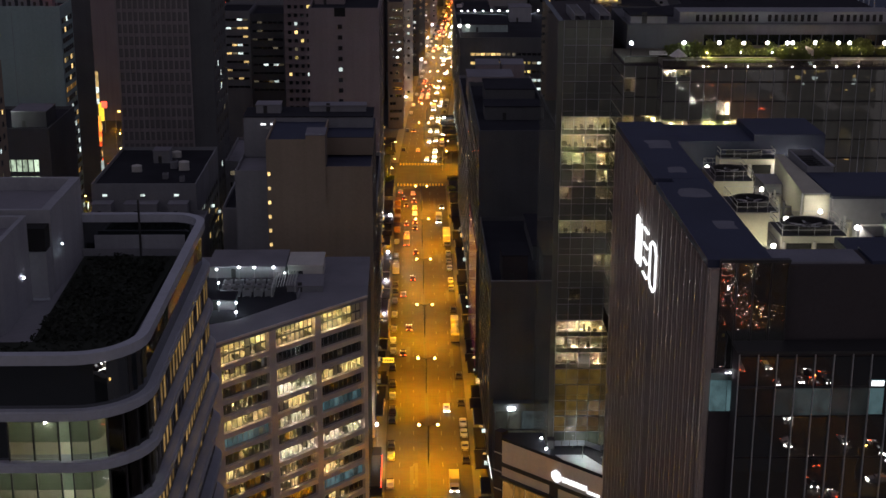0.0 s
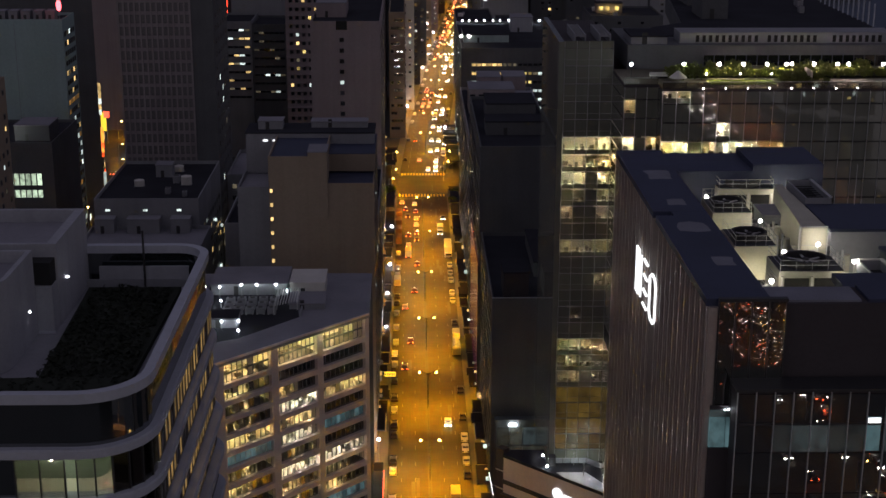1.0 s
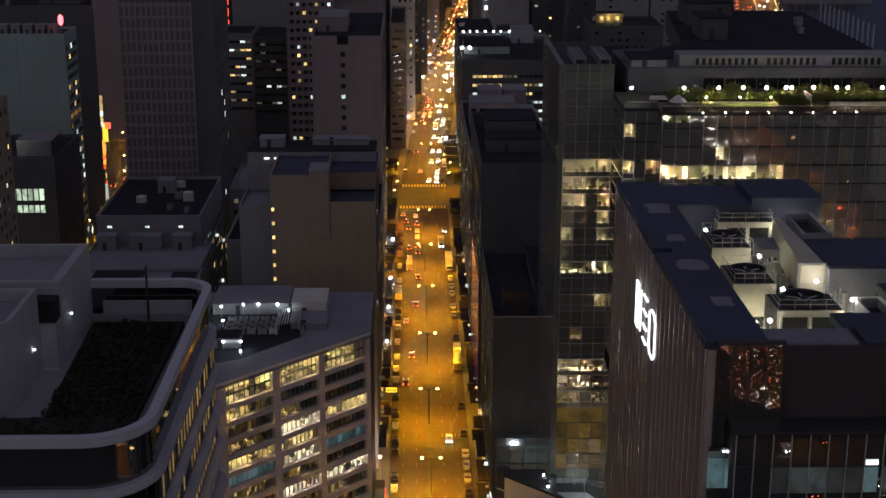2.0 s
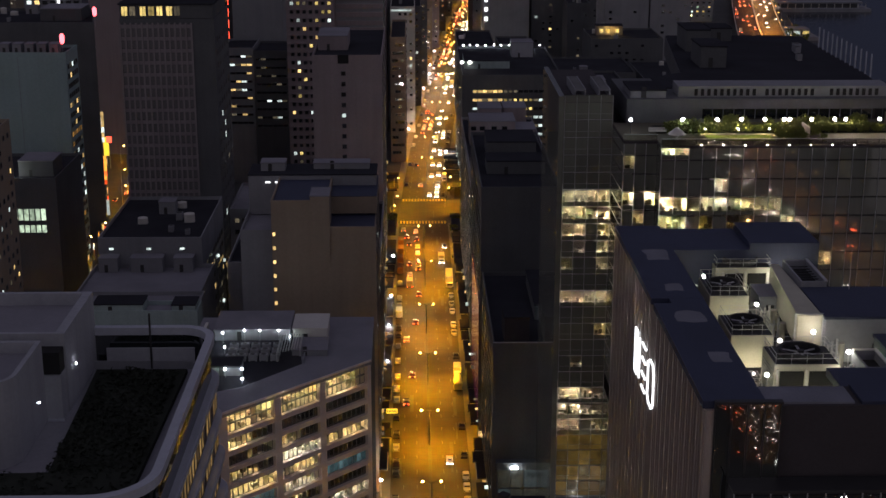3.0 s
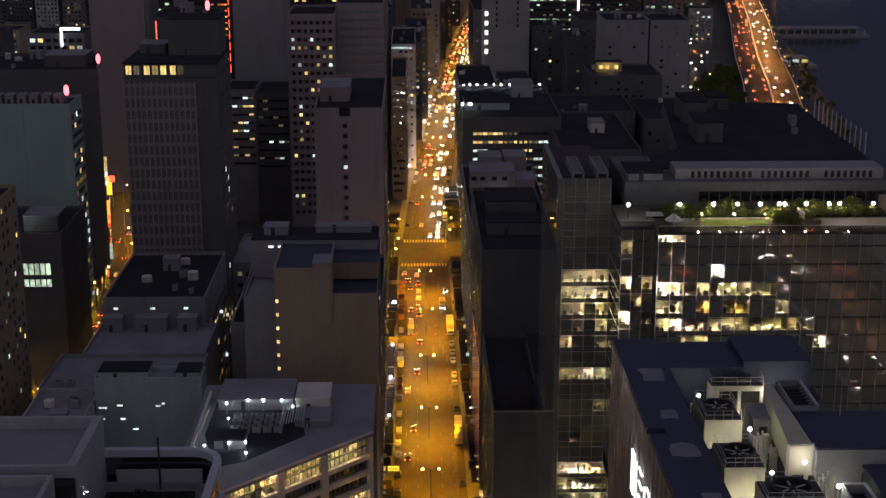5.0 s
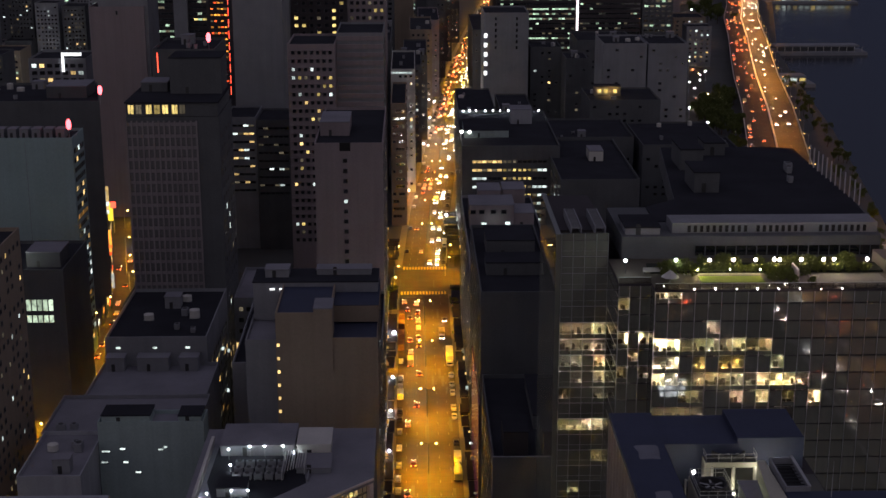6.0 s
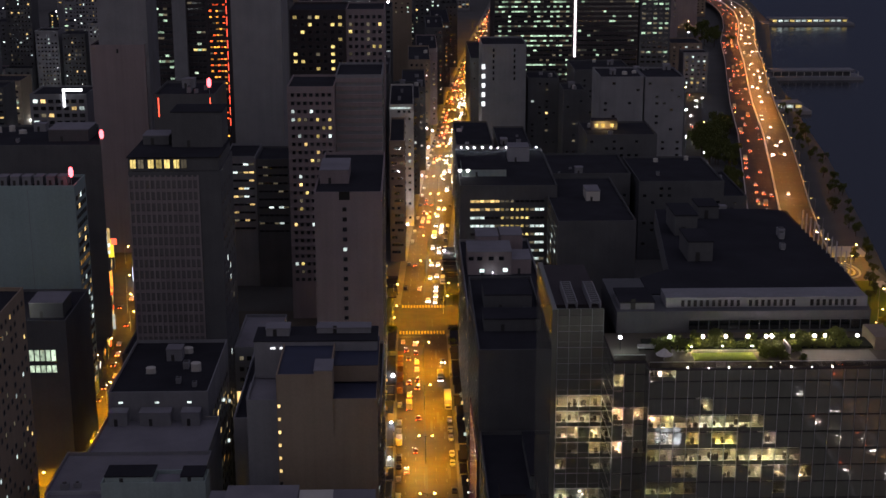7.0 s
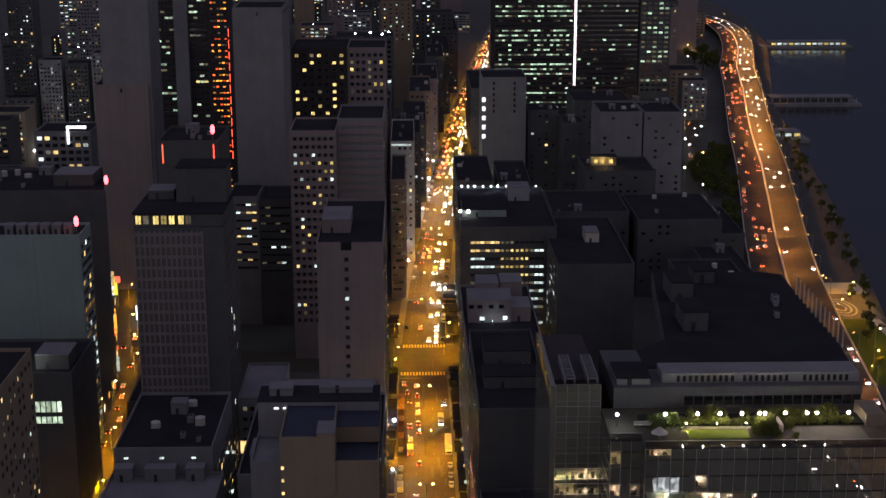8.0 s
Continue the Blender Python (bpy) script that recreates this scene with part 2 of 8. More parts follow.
TAILLIGHT = glow("taillight", (1.0, 0.10, 0.03), 18.0, 0.6)
RED_SIGN = glow("red_warning_light", (1.0, 0.10, 0.12), 5.5)
SIGN_WHITE = glow("white_sign", (0.95, 0.97, 1.0), 1.9)
SIGN_RED = glow("red_sign", (1.0, 0.08, 0.04), 3.0)
SIGN_YELLOW = glow("yellow_sign", (1.0, 0.70, 0.05), 1.3)
SIGN_BLUE = glow("blue_white_sign", (0.65, 0.75, 1.0), 4.0)
SIGN_GREEN = glow("green_sign", (0.2, 1.0, 0.35), 0.9)
SCREEN = lit_pane("light_screen", (0.92, 0.97, 1.0), 3.0)
LEAF = surface("leaves", (0.10, 0.118, 0.026), 0.7, scale=2.0, vary=0.8, stain=0.4, bump=0)
GRASS = surface("lawn", (0.11, 0.16, 0.012), 0.9, scale=1.5, vary=0.6, stain=0.4, bump=0.5)
BARK = surface("bark", (0.10, 0.075, 0.05), 0.9, scale=2.0)
TYRE = plain("tyre", (0.02, 0.02, 0.02), 0.8)
CARGLASS = mirror_glass("car_glass", (0.015, 0.016, 0.018), 0.05)
WATER = mirror_glass("harbour_water", (0.006, 0.011, 0.024), 0.16, wave=0.35, level=0.22)
PAINTS = [plain("car_paint_" + c, v, 0.3, 0.1) for c, v in (
    ("white", (0.75, 0.75, 0.74)), ("black", (0.02, 0.02, 0.022)), ("silver", (0.45, 0.46, 0.47)),
    ("red", (0.075, 0.022, 0.018)), ("blue", (0.05, 0.07, 0.16)))]
P_WHITE, P_BLACK, P_SILVER, P_RED, P_BLUE = PAINTS
BOXVAN = surface("van_box_white", (0.70, 0.69, 0.64), 0.5, scale=0.6, stain=0.15)
BOXRED = surface("tarpaulin_red", (0.20, 0.11, 0.075), 0.7, scale=0.8)
BOXYEL = surface("van_box_yellow", (0.62, 0.56, 0.26), 0.5, scale=0.6)

# ---------------------------------------------------------------- mesh helpers
def add_box(bm, x0, x1, y0, y1, z0, z1, m=0):
    v = [bm.verts.new(c) for c in ((x0, y0, z0), (x1, y0, z0), (x1, y1, z0), (x0, y1, z0),
                                   (x0, y0, z1), (x1, y0, z1), (x1, y1, z1), (x0, y1, z1))]
    for q in ((3, 2, 1, 0), (4, 5, 6, 7), (0, 1, 5, 4), (1, 2, 6, 5), (2, 3, 7, 6), (3, 0, 4, 7)):
        bm.faces.new([v[i] for i in q]).material_index = m


def add_prism(bm, pts, z0, z1, m=0):
    """An upright block over a counterclockwise outline."""
    lo = [bm.verts.new((x, y, z0)) for x, y in pts]
    hi = [bm.verts.new((x, y, z1)) for x, y in pts]
    n = len(pts)
    bm.faces.new(hi).material_index = m
    bm.faces.new(lo[::-1]).material_index = m
    for i in range(n):
        bm.faces.new((lo[i], lo[(i + 1) % n], hi[(i + 1) % n], hi[i])).material_index = m


def add_ring(bm, outer, inner, z0, z1, m=0):
    """A wall that runs round an outline, between an outer and an inner line."""
    n = len(outer)
    rows = [[bm.verts.new((x, y, z)) for x, y in pts] for pts, z in ((outer, z0), (outer, z1), (inner, z1), (inner, z0))]
    for a in range(4):
        b = (a + 1) % 4
        for i in range(n):
            j = (i + 1) % n
            bm.faces.new((rows[a][i], rows[a][j], rows[b][j], rows[b][i])).material_index = m


def add_cyl(bm, x, y, z0, z1, r0, r1=None, n=12, m=0):
    r1 = r0 if r1 is None else r1
    lo = [bm.verts.new((x + r0 * math.cos(2 * math.pi * i / n), y + r0 * math.sin(2 * math.pi * i / n), z0)) for i in range(n)]
    hi = [bm.verts.new((x + r1 * math.cos(2 * math.pi * i / n), y + r1 * math.sin(2 * math.pi * i / n), z1)) for i in range(n)]
    bm.faces.new(hi).material_index = m
    bm.faces.new(lo[::-1]).material_index = m
    for i in range(n):
        bm.faces.new((lo[i], lo[(i + 1) % n], hi[(i + 1) % n], hi[i])).material_index = m


def add_tube(bm, a, b, r0, r1, n=6, m=0):
    a, b = Vector(a), Vector(b)
    q = (b - a).to_track_quat("Z", "Y").to_matrix()
    ring = lambda c, r: [bm.verts.new(c + q @ Vector((r * math.cos(2 * math.pi * i / n), r * math.sin(2 * math.pi * i / n), 0))) for i in range(n)]
    lo, hi = ring(a, r0), ring(b, r1)
    bm.faces.new(hi).material_index = m
    bm.faces.new(lo[::-1]).material_index = m
    for i in range(n):
        bm.faces.new((lo[i], lo[(i + 1) % n], hi[(i + 1) % n], hi[i])).material_index = m


def mesh_of(name, bm, *mats):
    me = bpy.data.meshes.new(name)
    bm.to_mesh(me)
    bm.free()
    for m in mats:
        me.materials.append(m)
    return me


def part(name, bm, material, parent, label=""):
    mats = material if isinstance(material, (list, tuple)) else (material,)
    ob = new(name, mesh_of(name, bm, *mats))
    ob.parent = parent
    return tagged(ob, label)


def child(name, me, parent, m=None, label=""):
    """A part on a mesh that others share."""
    ob = new(name, me)
    ob.parent = parent
    if m is not None:
        ob.matrix_local = m
    return tagged(ob, label)


def thing(name, m, label, category, group="", kind=""):
    ob = new(name)
    ob.empty_display_size = 0.5
    ob.matrix_local = m
    return tagged(ob, label, category, group, kind)


def solid(name, bm, material, label, category, group="", kind="", m=None):
    mats = material if isinstance(material, (list, tuple)) else (material,)
    ob = new(name, mesh_of(name, bm, *mats))
    if m is not None:
        ob.matrix_local = m
    return tagged(ob, label, category, group, kind)


def boxed(*boxes):
    bm = bmesh.new()
    for b in boxes:
        add_box(bm, *b)
    return bm


def rounded(x0, x1, y0, y1, radii, steps=8):
    """Counterclockwise outline with corner radii: front-left, front-right, back-right, back-left."""
    pts = []
    for (cx, cy, sx, sy, a0), r in zip(((x0, y0, 1, 1, 180), (x1, y0, -1, 1, 270), (x1, y1, -1, -1, 0), (x0, y1, 1, -1, 90)), radii):
        if r <= 0.01:
            pts.append((cx, cy))
            continue
        for i in range(steps + 1):
            a = radians(a0 + 90 * i / steps)
            pts.append((cx + sx * r + r * math.cos(a), cy + sy * r + r * math.sin(a)))
    return pts


# ---------------------------------------------------------------- windows
WINDOWS = {}


def window_mesh(w, h, pane, frame_mat=None, bars=1):
    key = (round(w, 2), round(h, 2), pane.name, (frame_mat or FRAME).name, bars)
    if key not in WINDOWS:
        bm = bmesh.new()
        t = min(0.12, w * 0.08)
        outer = [(-w / 2, 0), (w / 2, 0), (w / 2, h), (-w / 2, h)]
        inner = [(-w / 2 + t, t), (w / 2 - t, t), (w / 2 - t, h - t), (-w / 2 + t, h - t)]
        loops = [[bm.verts.new((x, y, z)) for x, z in pts] for pts, y in ((outer, 0.05), (outer, -0.12), (inner, -0.12), (inner, 0.05))]
        for la, lb in zip(loops, loops[1:] + loops[:1]):
            for i in range(4):
                j = (i + 1) % 4
                bm.faces.new((la[i], la[j], lb[j], lb[i]))
        for i in range(1, bars):
            x = -w / 2 + w * i / bars
            add_box(bm, x - t / 2, x + t / 2, -0.10, 0.05, t, h - t)
        add_box(bm, -w / 2 + t, w / 2 - t, -0.04, 0.04, t, h - t, 1)
        WINDOWS[key] = mesh_of("window", bm, frame_mat or FRAME, pane)
    return WINDOWS[key]


FRONT = Matrix.Identity(4)


def face(kind, w, d):
    """The frame of a building's face: local x along it, local -y out of it."""
    if kind == "front":
        return Matrix.Identity(4)
    if kind == "right":
        return pose(w, 0, 0, 0, 0, 90)
    if kind == "left":
        return pose(0, d, 0, 0, 0, -90)
    return pose(w, d, 0, 0, 0, 180)


def window_grid(parent, m, u0, u1, z0, z1, nu, nz, w, h, rnd, lit=0.1, panes=None, bars=1, dark=None, frame_mat=None, skip=0.0, joined=True, ribbon=False):
    """Rows of windows; some lit, the rest dark. joined: far or numberless ones stay one part."""
    panes = panes or (LIT_WARM, LIT_COOL, LIT_DIM)
    if joined:
        bm = bmesh.new()
        mats = [frame_mat or FRAME, dark or GLASS_D] + list(panes)
        for j in range(nz):
            row_lit = lit * (rnd.choice((0.1, 0.5, 1.0, 1.25, 1.35)) if ribbon else 1.0)
            for i in range(nu):
                if rnd.random() < skip:
                    continue
                k = 2 + rnd.randrange(len(panes)) if rnd.random() < row_lit else 1
                u = u0 + (u1 - u0) * (i + 0.5) / nu
                z = z0 + (z1 - z0) * (j + 0.5) / nz - h / 2
                add_box(bm, u - w / 2 - 0.12, u + w / 2 + 0.12, -0.08, 0.05, z - 0.12, z)
                add_box(bm, u - w / 2 - 0.12, u - w / 2, -0.08, 0.05, z, z + h + 0.1)
                add_box(bm, u + w / 2, u + w / 2 + 0.12, -0.08, 0.05, z, z + h + 0.1)
                for q in range(bars):
                    add_box(bm, u - w / 2 + w * q / bars + (0.08 if q else 0), u - w / 2 + w * (q + 1) / bars, -0.04, 0.04, z, z + h, k)
        ob = part("window_field", bm, mats, parent)
        ob.matrix_local = m
        ob["kind"] = "stuff"
        return
    for j in range(nz):
        for i in range(nu):
            if rnd.random() < skip:
                continue
            pane = rnd.choice(panes) if rnd.random() < lit else (dark or GLASS_D)
            u = u0 + (u1 - u0) * (i + 0.5) / nu
            z = z0 + (z1 - z0) * (j + 0.5) / nz - h / 2
            child("window", window_mesh(w, h, pane, frame_mat, bars), parent, m @ pose(u, 0, z))


def block(name, x0, x1, y0, y1, h, wall, roof, label, category="building", base=0.0, parapet=1.1, group=""):
    """A building: walls with a parapet round a roof deck. Its origin is its front left corner."""
    w, d = x1 - x0, y1 - y0
    ob = thing(name, pose(x0, y0, base), label, category, group)
    hh = h - base
    bm = bmesh.new()
    add_box(bm, 0, w, 0, d, 0, hh - parapet)
    o = [(0, 0), (w, 0), (w, d), (0, d)]
    t = 0.35
    add_ring(bm, o, [(t, t), (w - t, t), (w - t, d - t), (t, d - t)], hh - parapet, hh)
    part("wall", bm, wall, ob)
    part("roof", boxed((t, w - t, t, d - t, hh - parapet, hh - parapet + 0.12)), roof, ob)
    return ob, w, d, hh

# ---------------------------------------------------------------- ground, water, roads
BEND = ((-400, 0), (600, 0), (718, 4.5), (969, 18.8), (1249, 40.4), (1633, 79.6), (2100, 130), (2600, 190))


def along(line, y):
    for (ya, xa), (yb, xb) in zip(line, line[1:]):
        if y <= yb:
            return xa + (xb - xa) * (y - ya) / (yb - ya)
    return line[-1][1]


def street_x(y):
    return along(BEND, y)


SHORE = ((-600, 196), (300, 190), (560, 205), (712, 234), (930, 272), (1131, 300), (1301, 326), (1726, 424), (2060, 470), (2300, 470), (4800, 700))
bm = bmesh.new()
land = [(-4800, -600), (196, -600)] + [(x, y) for y, x in SHORE[1:]] + [(-4800, 4800)]
add_prism(bm, land, -6.0, -0.02)
solid("ground", bm, GROUND, "dark paved city ground between the buildings", "ground", kind="structure")
solid("water", boxed((-4900, 4900, -700, 4900, -7.0, -2.5)), WATER, "dark blue harbour water beside the elevated road", "water", kind="structure")


def ribbon(line, ys, a, b, z0, z1, m=0, bm=None):
    """A strip beside a line, from a to b metres off it."""
    bm = bm or bmesh.new()
    prev = None
    for y in ys:
        x = along(line, y)
        cur = [bm.verts.new(c) for c in ((x + a, y, z0), (x + b, y, z0), (x + b, y, z1), (x + a, y, z1))]
        if prev is None:
            bm.faces.new(cur).material_index = m
        else:
            for i in range(4):
                j = (i + 1) % 4
                bm.faces.new((prev[i], prev[j], cur[j], cur[i])).material_index = m
        prev = cur
    bm.faces.new(prev[::-1]).material_index = m
    return bm


YS = [-300, 0, 200, 577, 617, 660, 718, 800, 880, 969, 1060, 1150, 1249, 1400, 1633, 1850, 2100]
solid("road", ribbon(BEND, YS, -10.1, 10.1, -0.3, 0.02), ASPHALT, "wide asphalt street under orange sodium light", "road", kind="structure")
for side in (-1, 1):
    for y0, y1 in ((-300, 577), (617, 2100)):
        ys = [y0] + [y for y in YS if y0 < y < y1] + [y1]
        a, b = sorted((side * 10.1, side * 13.2))
        solid("pavement", ribbon(BEND, ys, a, b, -0.3, 0.16), PAVING, "paved footway with a raised kerb along the street", "pavement", kind="structure")
# cross street at the junction
solid("side_road", boxed((-112, -10.1, 583, 611, -0.3, 0.012), (10.1, 190, 583, 611, -0.3, 0.012)), ASPHALT,
      "asphalt cross street at the junction", "road", kind="structure")
SIDE = ((240, -99), (400, -103), (430, -107), (467, -114.5), (512, -117), (556, -119.5), (606, -128), (640, -136), (723, -152), (1256, -169), (2168, -282), (2400, -310))
SYS = [240, 320, 400, 430, 467, 512, 556, 606, 640, 680, 723, 900, 1080, 1256, 1600, 1900, 2168, 2400]
solid("back_road", ribbon(SIDE, SYS, -6, 6, -0.3, 0.015), ASPHALT, "narrow asphalt back street between tall buildings", "road", kind="structure")
solid("cross_road_behind", boxed((-200, 150, -75, -45, -0.3, 0.015)), ASPHALT, "asphalt cross street at the foot of the towers", "road", kind="structure")

# lane markings, stop lines and worn patches
bm = bmesh.new()
for y in range(230, 575, 9):
    for x in (-6.75, -3.4, 3.4, 6.75):
        add_box(bm, x - 0.05, x + 0.05, y, y + 2.2, 0.031, 0.036)
for y in range(620, 1500, 9):
    for x in (-6.75, -3.4, 3.4, 6.75):
        c = street_x(y)
        add_box(bm, c + x - 0.07, c + x + 0.07, y, y + 2.6, 0.031, 0.036)
add_box(bm, -10, -0.6, 573.2, 573.7, 0.031, 0.036)
add_box(bm, 0.6, 10, 620.5, 621, 0.031, 0.036)
solid("lane_marking", bm, MARK, "worn white broken lane lines on the street", "road marking", kind="structure")
xing = thing("crosswalk", pose(0, 577, 0.032), "yellow striped pedestrian crossing at the junction", "crosswalk", "crossings")
stripe = mesh_of("stripe", boxed((-0.35, 0.35, 0, 4.2, 0, 0.007)), MARK_Y)
for i in range(15):
    child("stripe", stripe, xing, pose(-9.2 + 1.3 * i, 0, 0))
copy_thing(xing, pose(0.8, 613.5, 0.032))
bm = bmesh.new()
rnd = random.Random(5)
for i in range(46):
    y = rnd.uniform(240, 900)
    c = street_x(y)
    x = rnd.uniform(-9, 8)
    add_box(bm, c + x, c + x + rnd.uniform(0.3, 1.1), y, y + rnd.uniform(2, 14), 0.0203, 0.0212 + 0.0002 * i)
solid("road_patch", bm, ROAD_PATCH, "paler repaired patches in the asphalt", "road", kind="structure")

# median kerb and railing
for y0, y1 in ((150, 572), (622, 1000)):
    ys = [y0] + [y for y in YS if y0 < y < y1] + [y1]
    solid("median", ribbon(BEND, ys, -0.45, 0.45, 0.0, 0.22), GROUND, "narrow raised kerb along the middle of the street", "median", kind="structure")
fence = thing("railing", pose(0, 0, 0.22), "low steel railing along the middle of the street", "railing")
bm = bmesh.new()
for z in (0.35, 0.95):
    add_box(bm, -0.03, 0.03, 200, 570, z, z + 0.06)
part("rail", bm, DARKSTEEL, fence)
post = mesh_of("post", boxed((-0.04, 0.04, -0.04, 0.04, 0, 1.05)), DARKSTEEL)
for i in range(93):
    child("post", post, fence, pose(0, 201 + 4 * i, 0))

# ---------------------------------------------------------------- street lamps
def make_street_lamp():
    ob = thing("street_lamp", pose(0, 0, -500), "tall twin-arm sodium street lamp on the median", "street lamp", "street lamps along the median")
    bm = bmesh.new()
    add_cyl(bm, 0, 0, 0, 9.9, 0.13, 0.07, 10)
    part("pole", bm, DARKSTEEL, ob)
    for s in (-1, 1):
        bm = bmesh.new()
        add_tube(bm, (0, 0, 9.6), (s * 1.1, 0, 10.1), 0.06, 0.05)
        add_tube(bm, (s * 1.1, 0, 10.1), (s * 2.0, 0, 10.15), 0.05, 0.04)
        part("arm", bm, DARKSTEEL, ob)
        bm = bmesh.new()
        add_box(bm, s * 2.2 - 0.45, s * 2.2 + 0.45, -0.17, 0.17, 10.08, 10.26)
        bmesh.ops.bevel(bm, geom=bm.edges[:], offset=0.05, segments=1, affect="EDGES")
        head = part("lantern", bm, DARKSTEEL, ob)
        bm = bmesh.new()
        bmesh.ops.create_icosphere(bm, subdivisions=2, radius=0.34, matrix=pose(s * 2.2, 0, 10.05) @ Matrix.Diagonal((1.1, 0.85, 0.9, 1)))
        part("bulb", bm, SODIUM_HEAD, head, "glowing yellow sodium lamp bowl")
    return ob


def light(name, kind, m, energy, colour, size=0.3, spot=150, blend=0.6):
    d = bpy.data.lights.new(name, kind)
    d.energy, d.color = energy, colour
    if kind == "SPOT":
        d.spot_size, d.spot_blend = radians(spot), blend
    if kind != "AREA":
        d.shadow_soft_size = size
    else:
        d.size = size
    ob = new(name, d)
    ob.matrix_local = m
    return ob


lamp_proto = make_street_lamp()
LAMP_Y = [180, 224, 268, 312, 355, 398, 442.5, 490, 537] + [655 + 46 * i for i in range(13)] + [1260 + 60 * i for i in range(10)]
first = True
for y in LAMP_Y:
    x = street_x(y)
    if first:
        lamp_proto.matrix_local = pose(x, y, 0.2)
        first = False
    else:
        copy_thing(lamp_proto, pose(x, y, 0.2))
    far = 1.0 if y < 640 else 0.75
    if y < 1800:
        for s in (-1, 1):
            light("sodium_light", "SPOT", pose(x + s * 2.2, y, 9.6, 0, 0, 0), LAMP_WATT * far, SODIUM, 0.25, 165, 0.5)

# back street and junction lamps, plus unseen ones added before the podium
def make_kerb_lamp():
    ob = thing("kerb_lamp", pose(0, 0, -500), "single-arm sodium street lamp at the kerb", "street lamp", "kerb lamps")
    bm = bmesh.new()
    add_cyl(bm, 0, 0, 0, 8.4, 0.11, 0.06, 8)
    add_tube(bm, (0, 0, 8.2), (1.6, 0, 8.6), 0.05, 0.04)
    part("pole", bm, STEEL, ob)
    bm = bmesh.new()
    bmesh.ops.create_icosphere(bm, subdivisions=2, radius=0.34, matrix=pose(1.8, 0, 8.5) @ Matrix.Diagonal((1.1, 0.85, 0.8, 1)))
    part("bulb", bm, SODIUM_HEAD, ob, "glowing yellow sodium lamp bowl")
    return ob


kerb_proto = make_kerb_lamp()
# those at y 243 to 262 are unseen, added to light the podium wall
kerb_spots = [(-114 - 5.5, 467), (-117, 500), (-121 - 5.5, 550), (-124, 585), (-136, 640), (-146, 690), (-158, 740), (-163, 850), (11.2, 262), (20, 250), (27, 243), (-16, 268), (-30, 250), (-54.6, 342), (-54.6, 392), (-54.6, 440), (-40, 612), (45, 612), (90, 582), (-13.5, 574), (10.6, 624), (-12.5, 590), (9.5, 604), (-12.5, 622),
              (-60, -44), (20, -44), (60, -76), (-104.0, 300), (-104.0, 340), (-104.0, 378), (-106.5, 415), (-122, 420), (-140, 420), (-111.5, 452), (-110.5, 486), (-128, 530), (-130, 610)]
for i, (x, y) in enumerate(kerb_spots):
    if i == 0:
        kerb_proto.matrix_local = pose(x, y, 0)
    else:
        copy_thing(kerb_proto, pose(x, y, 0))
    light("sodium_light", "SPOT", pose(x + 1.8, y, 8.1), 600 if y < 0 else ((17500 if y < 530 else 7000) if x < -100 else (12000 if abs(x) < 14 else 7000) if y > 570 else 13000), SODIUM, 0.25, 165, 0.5)

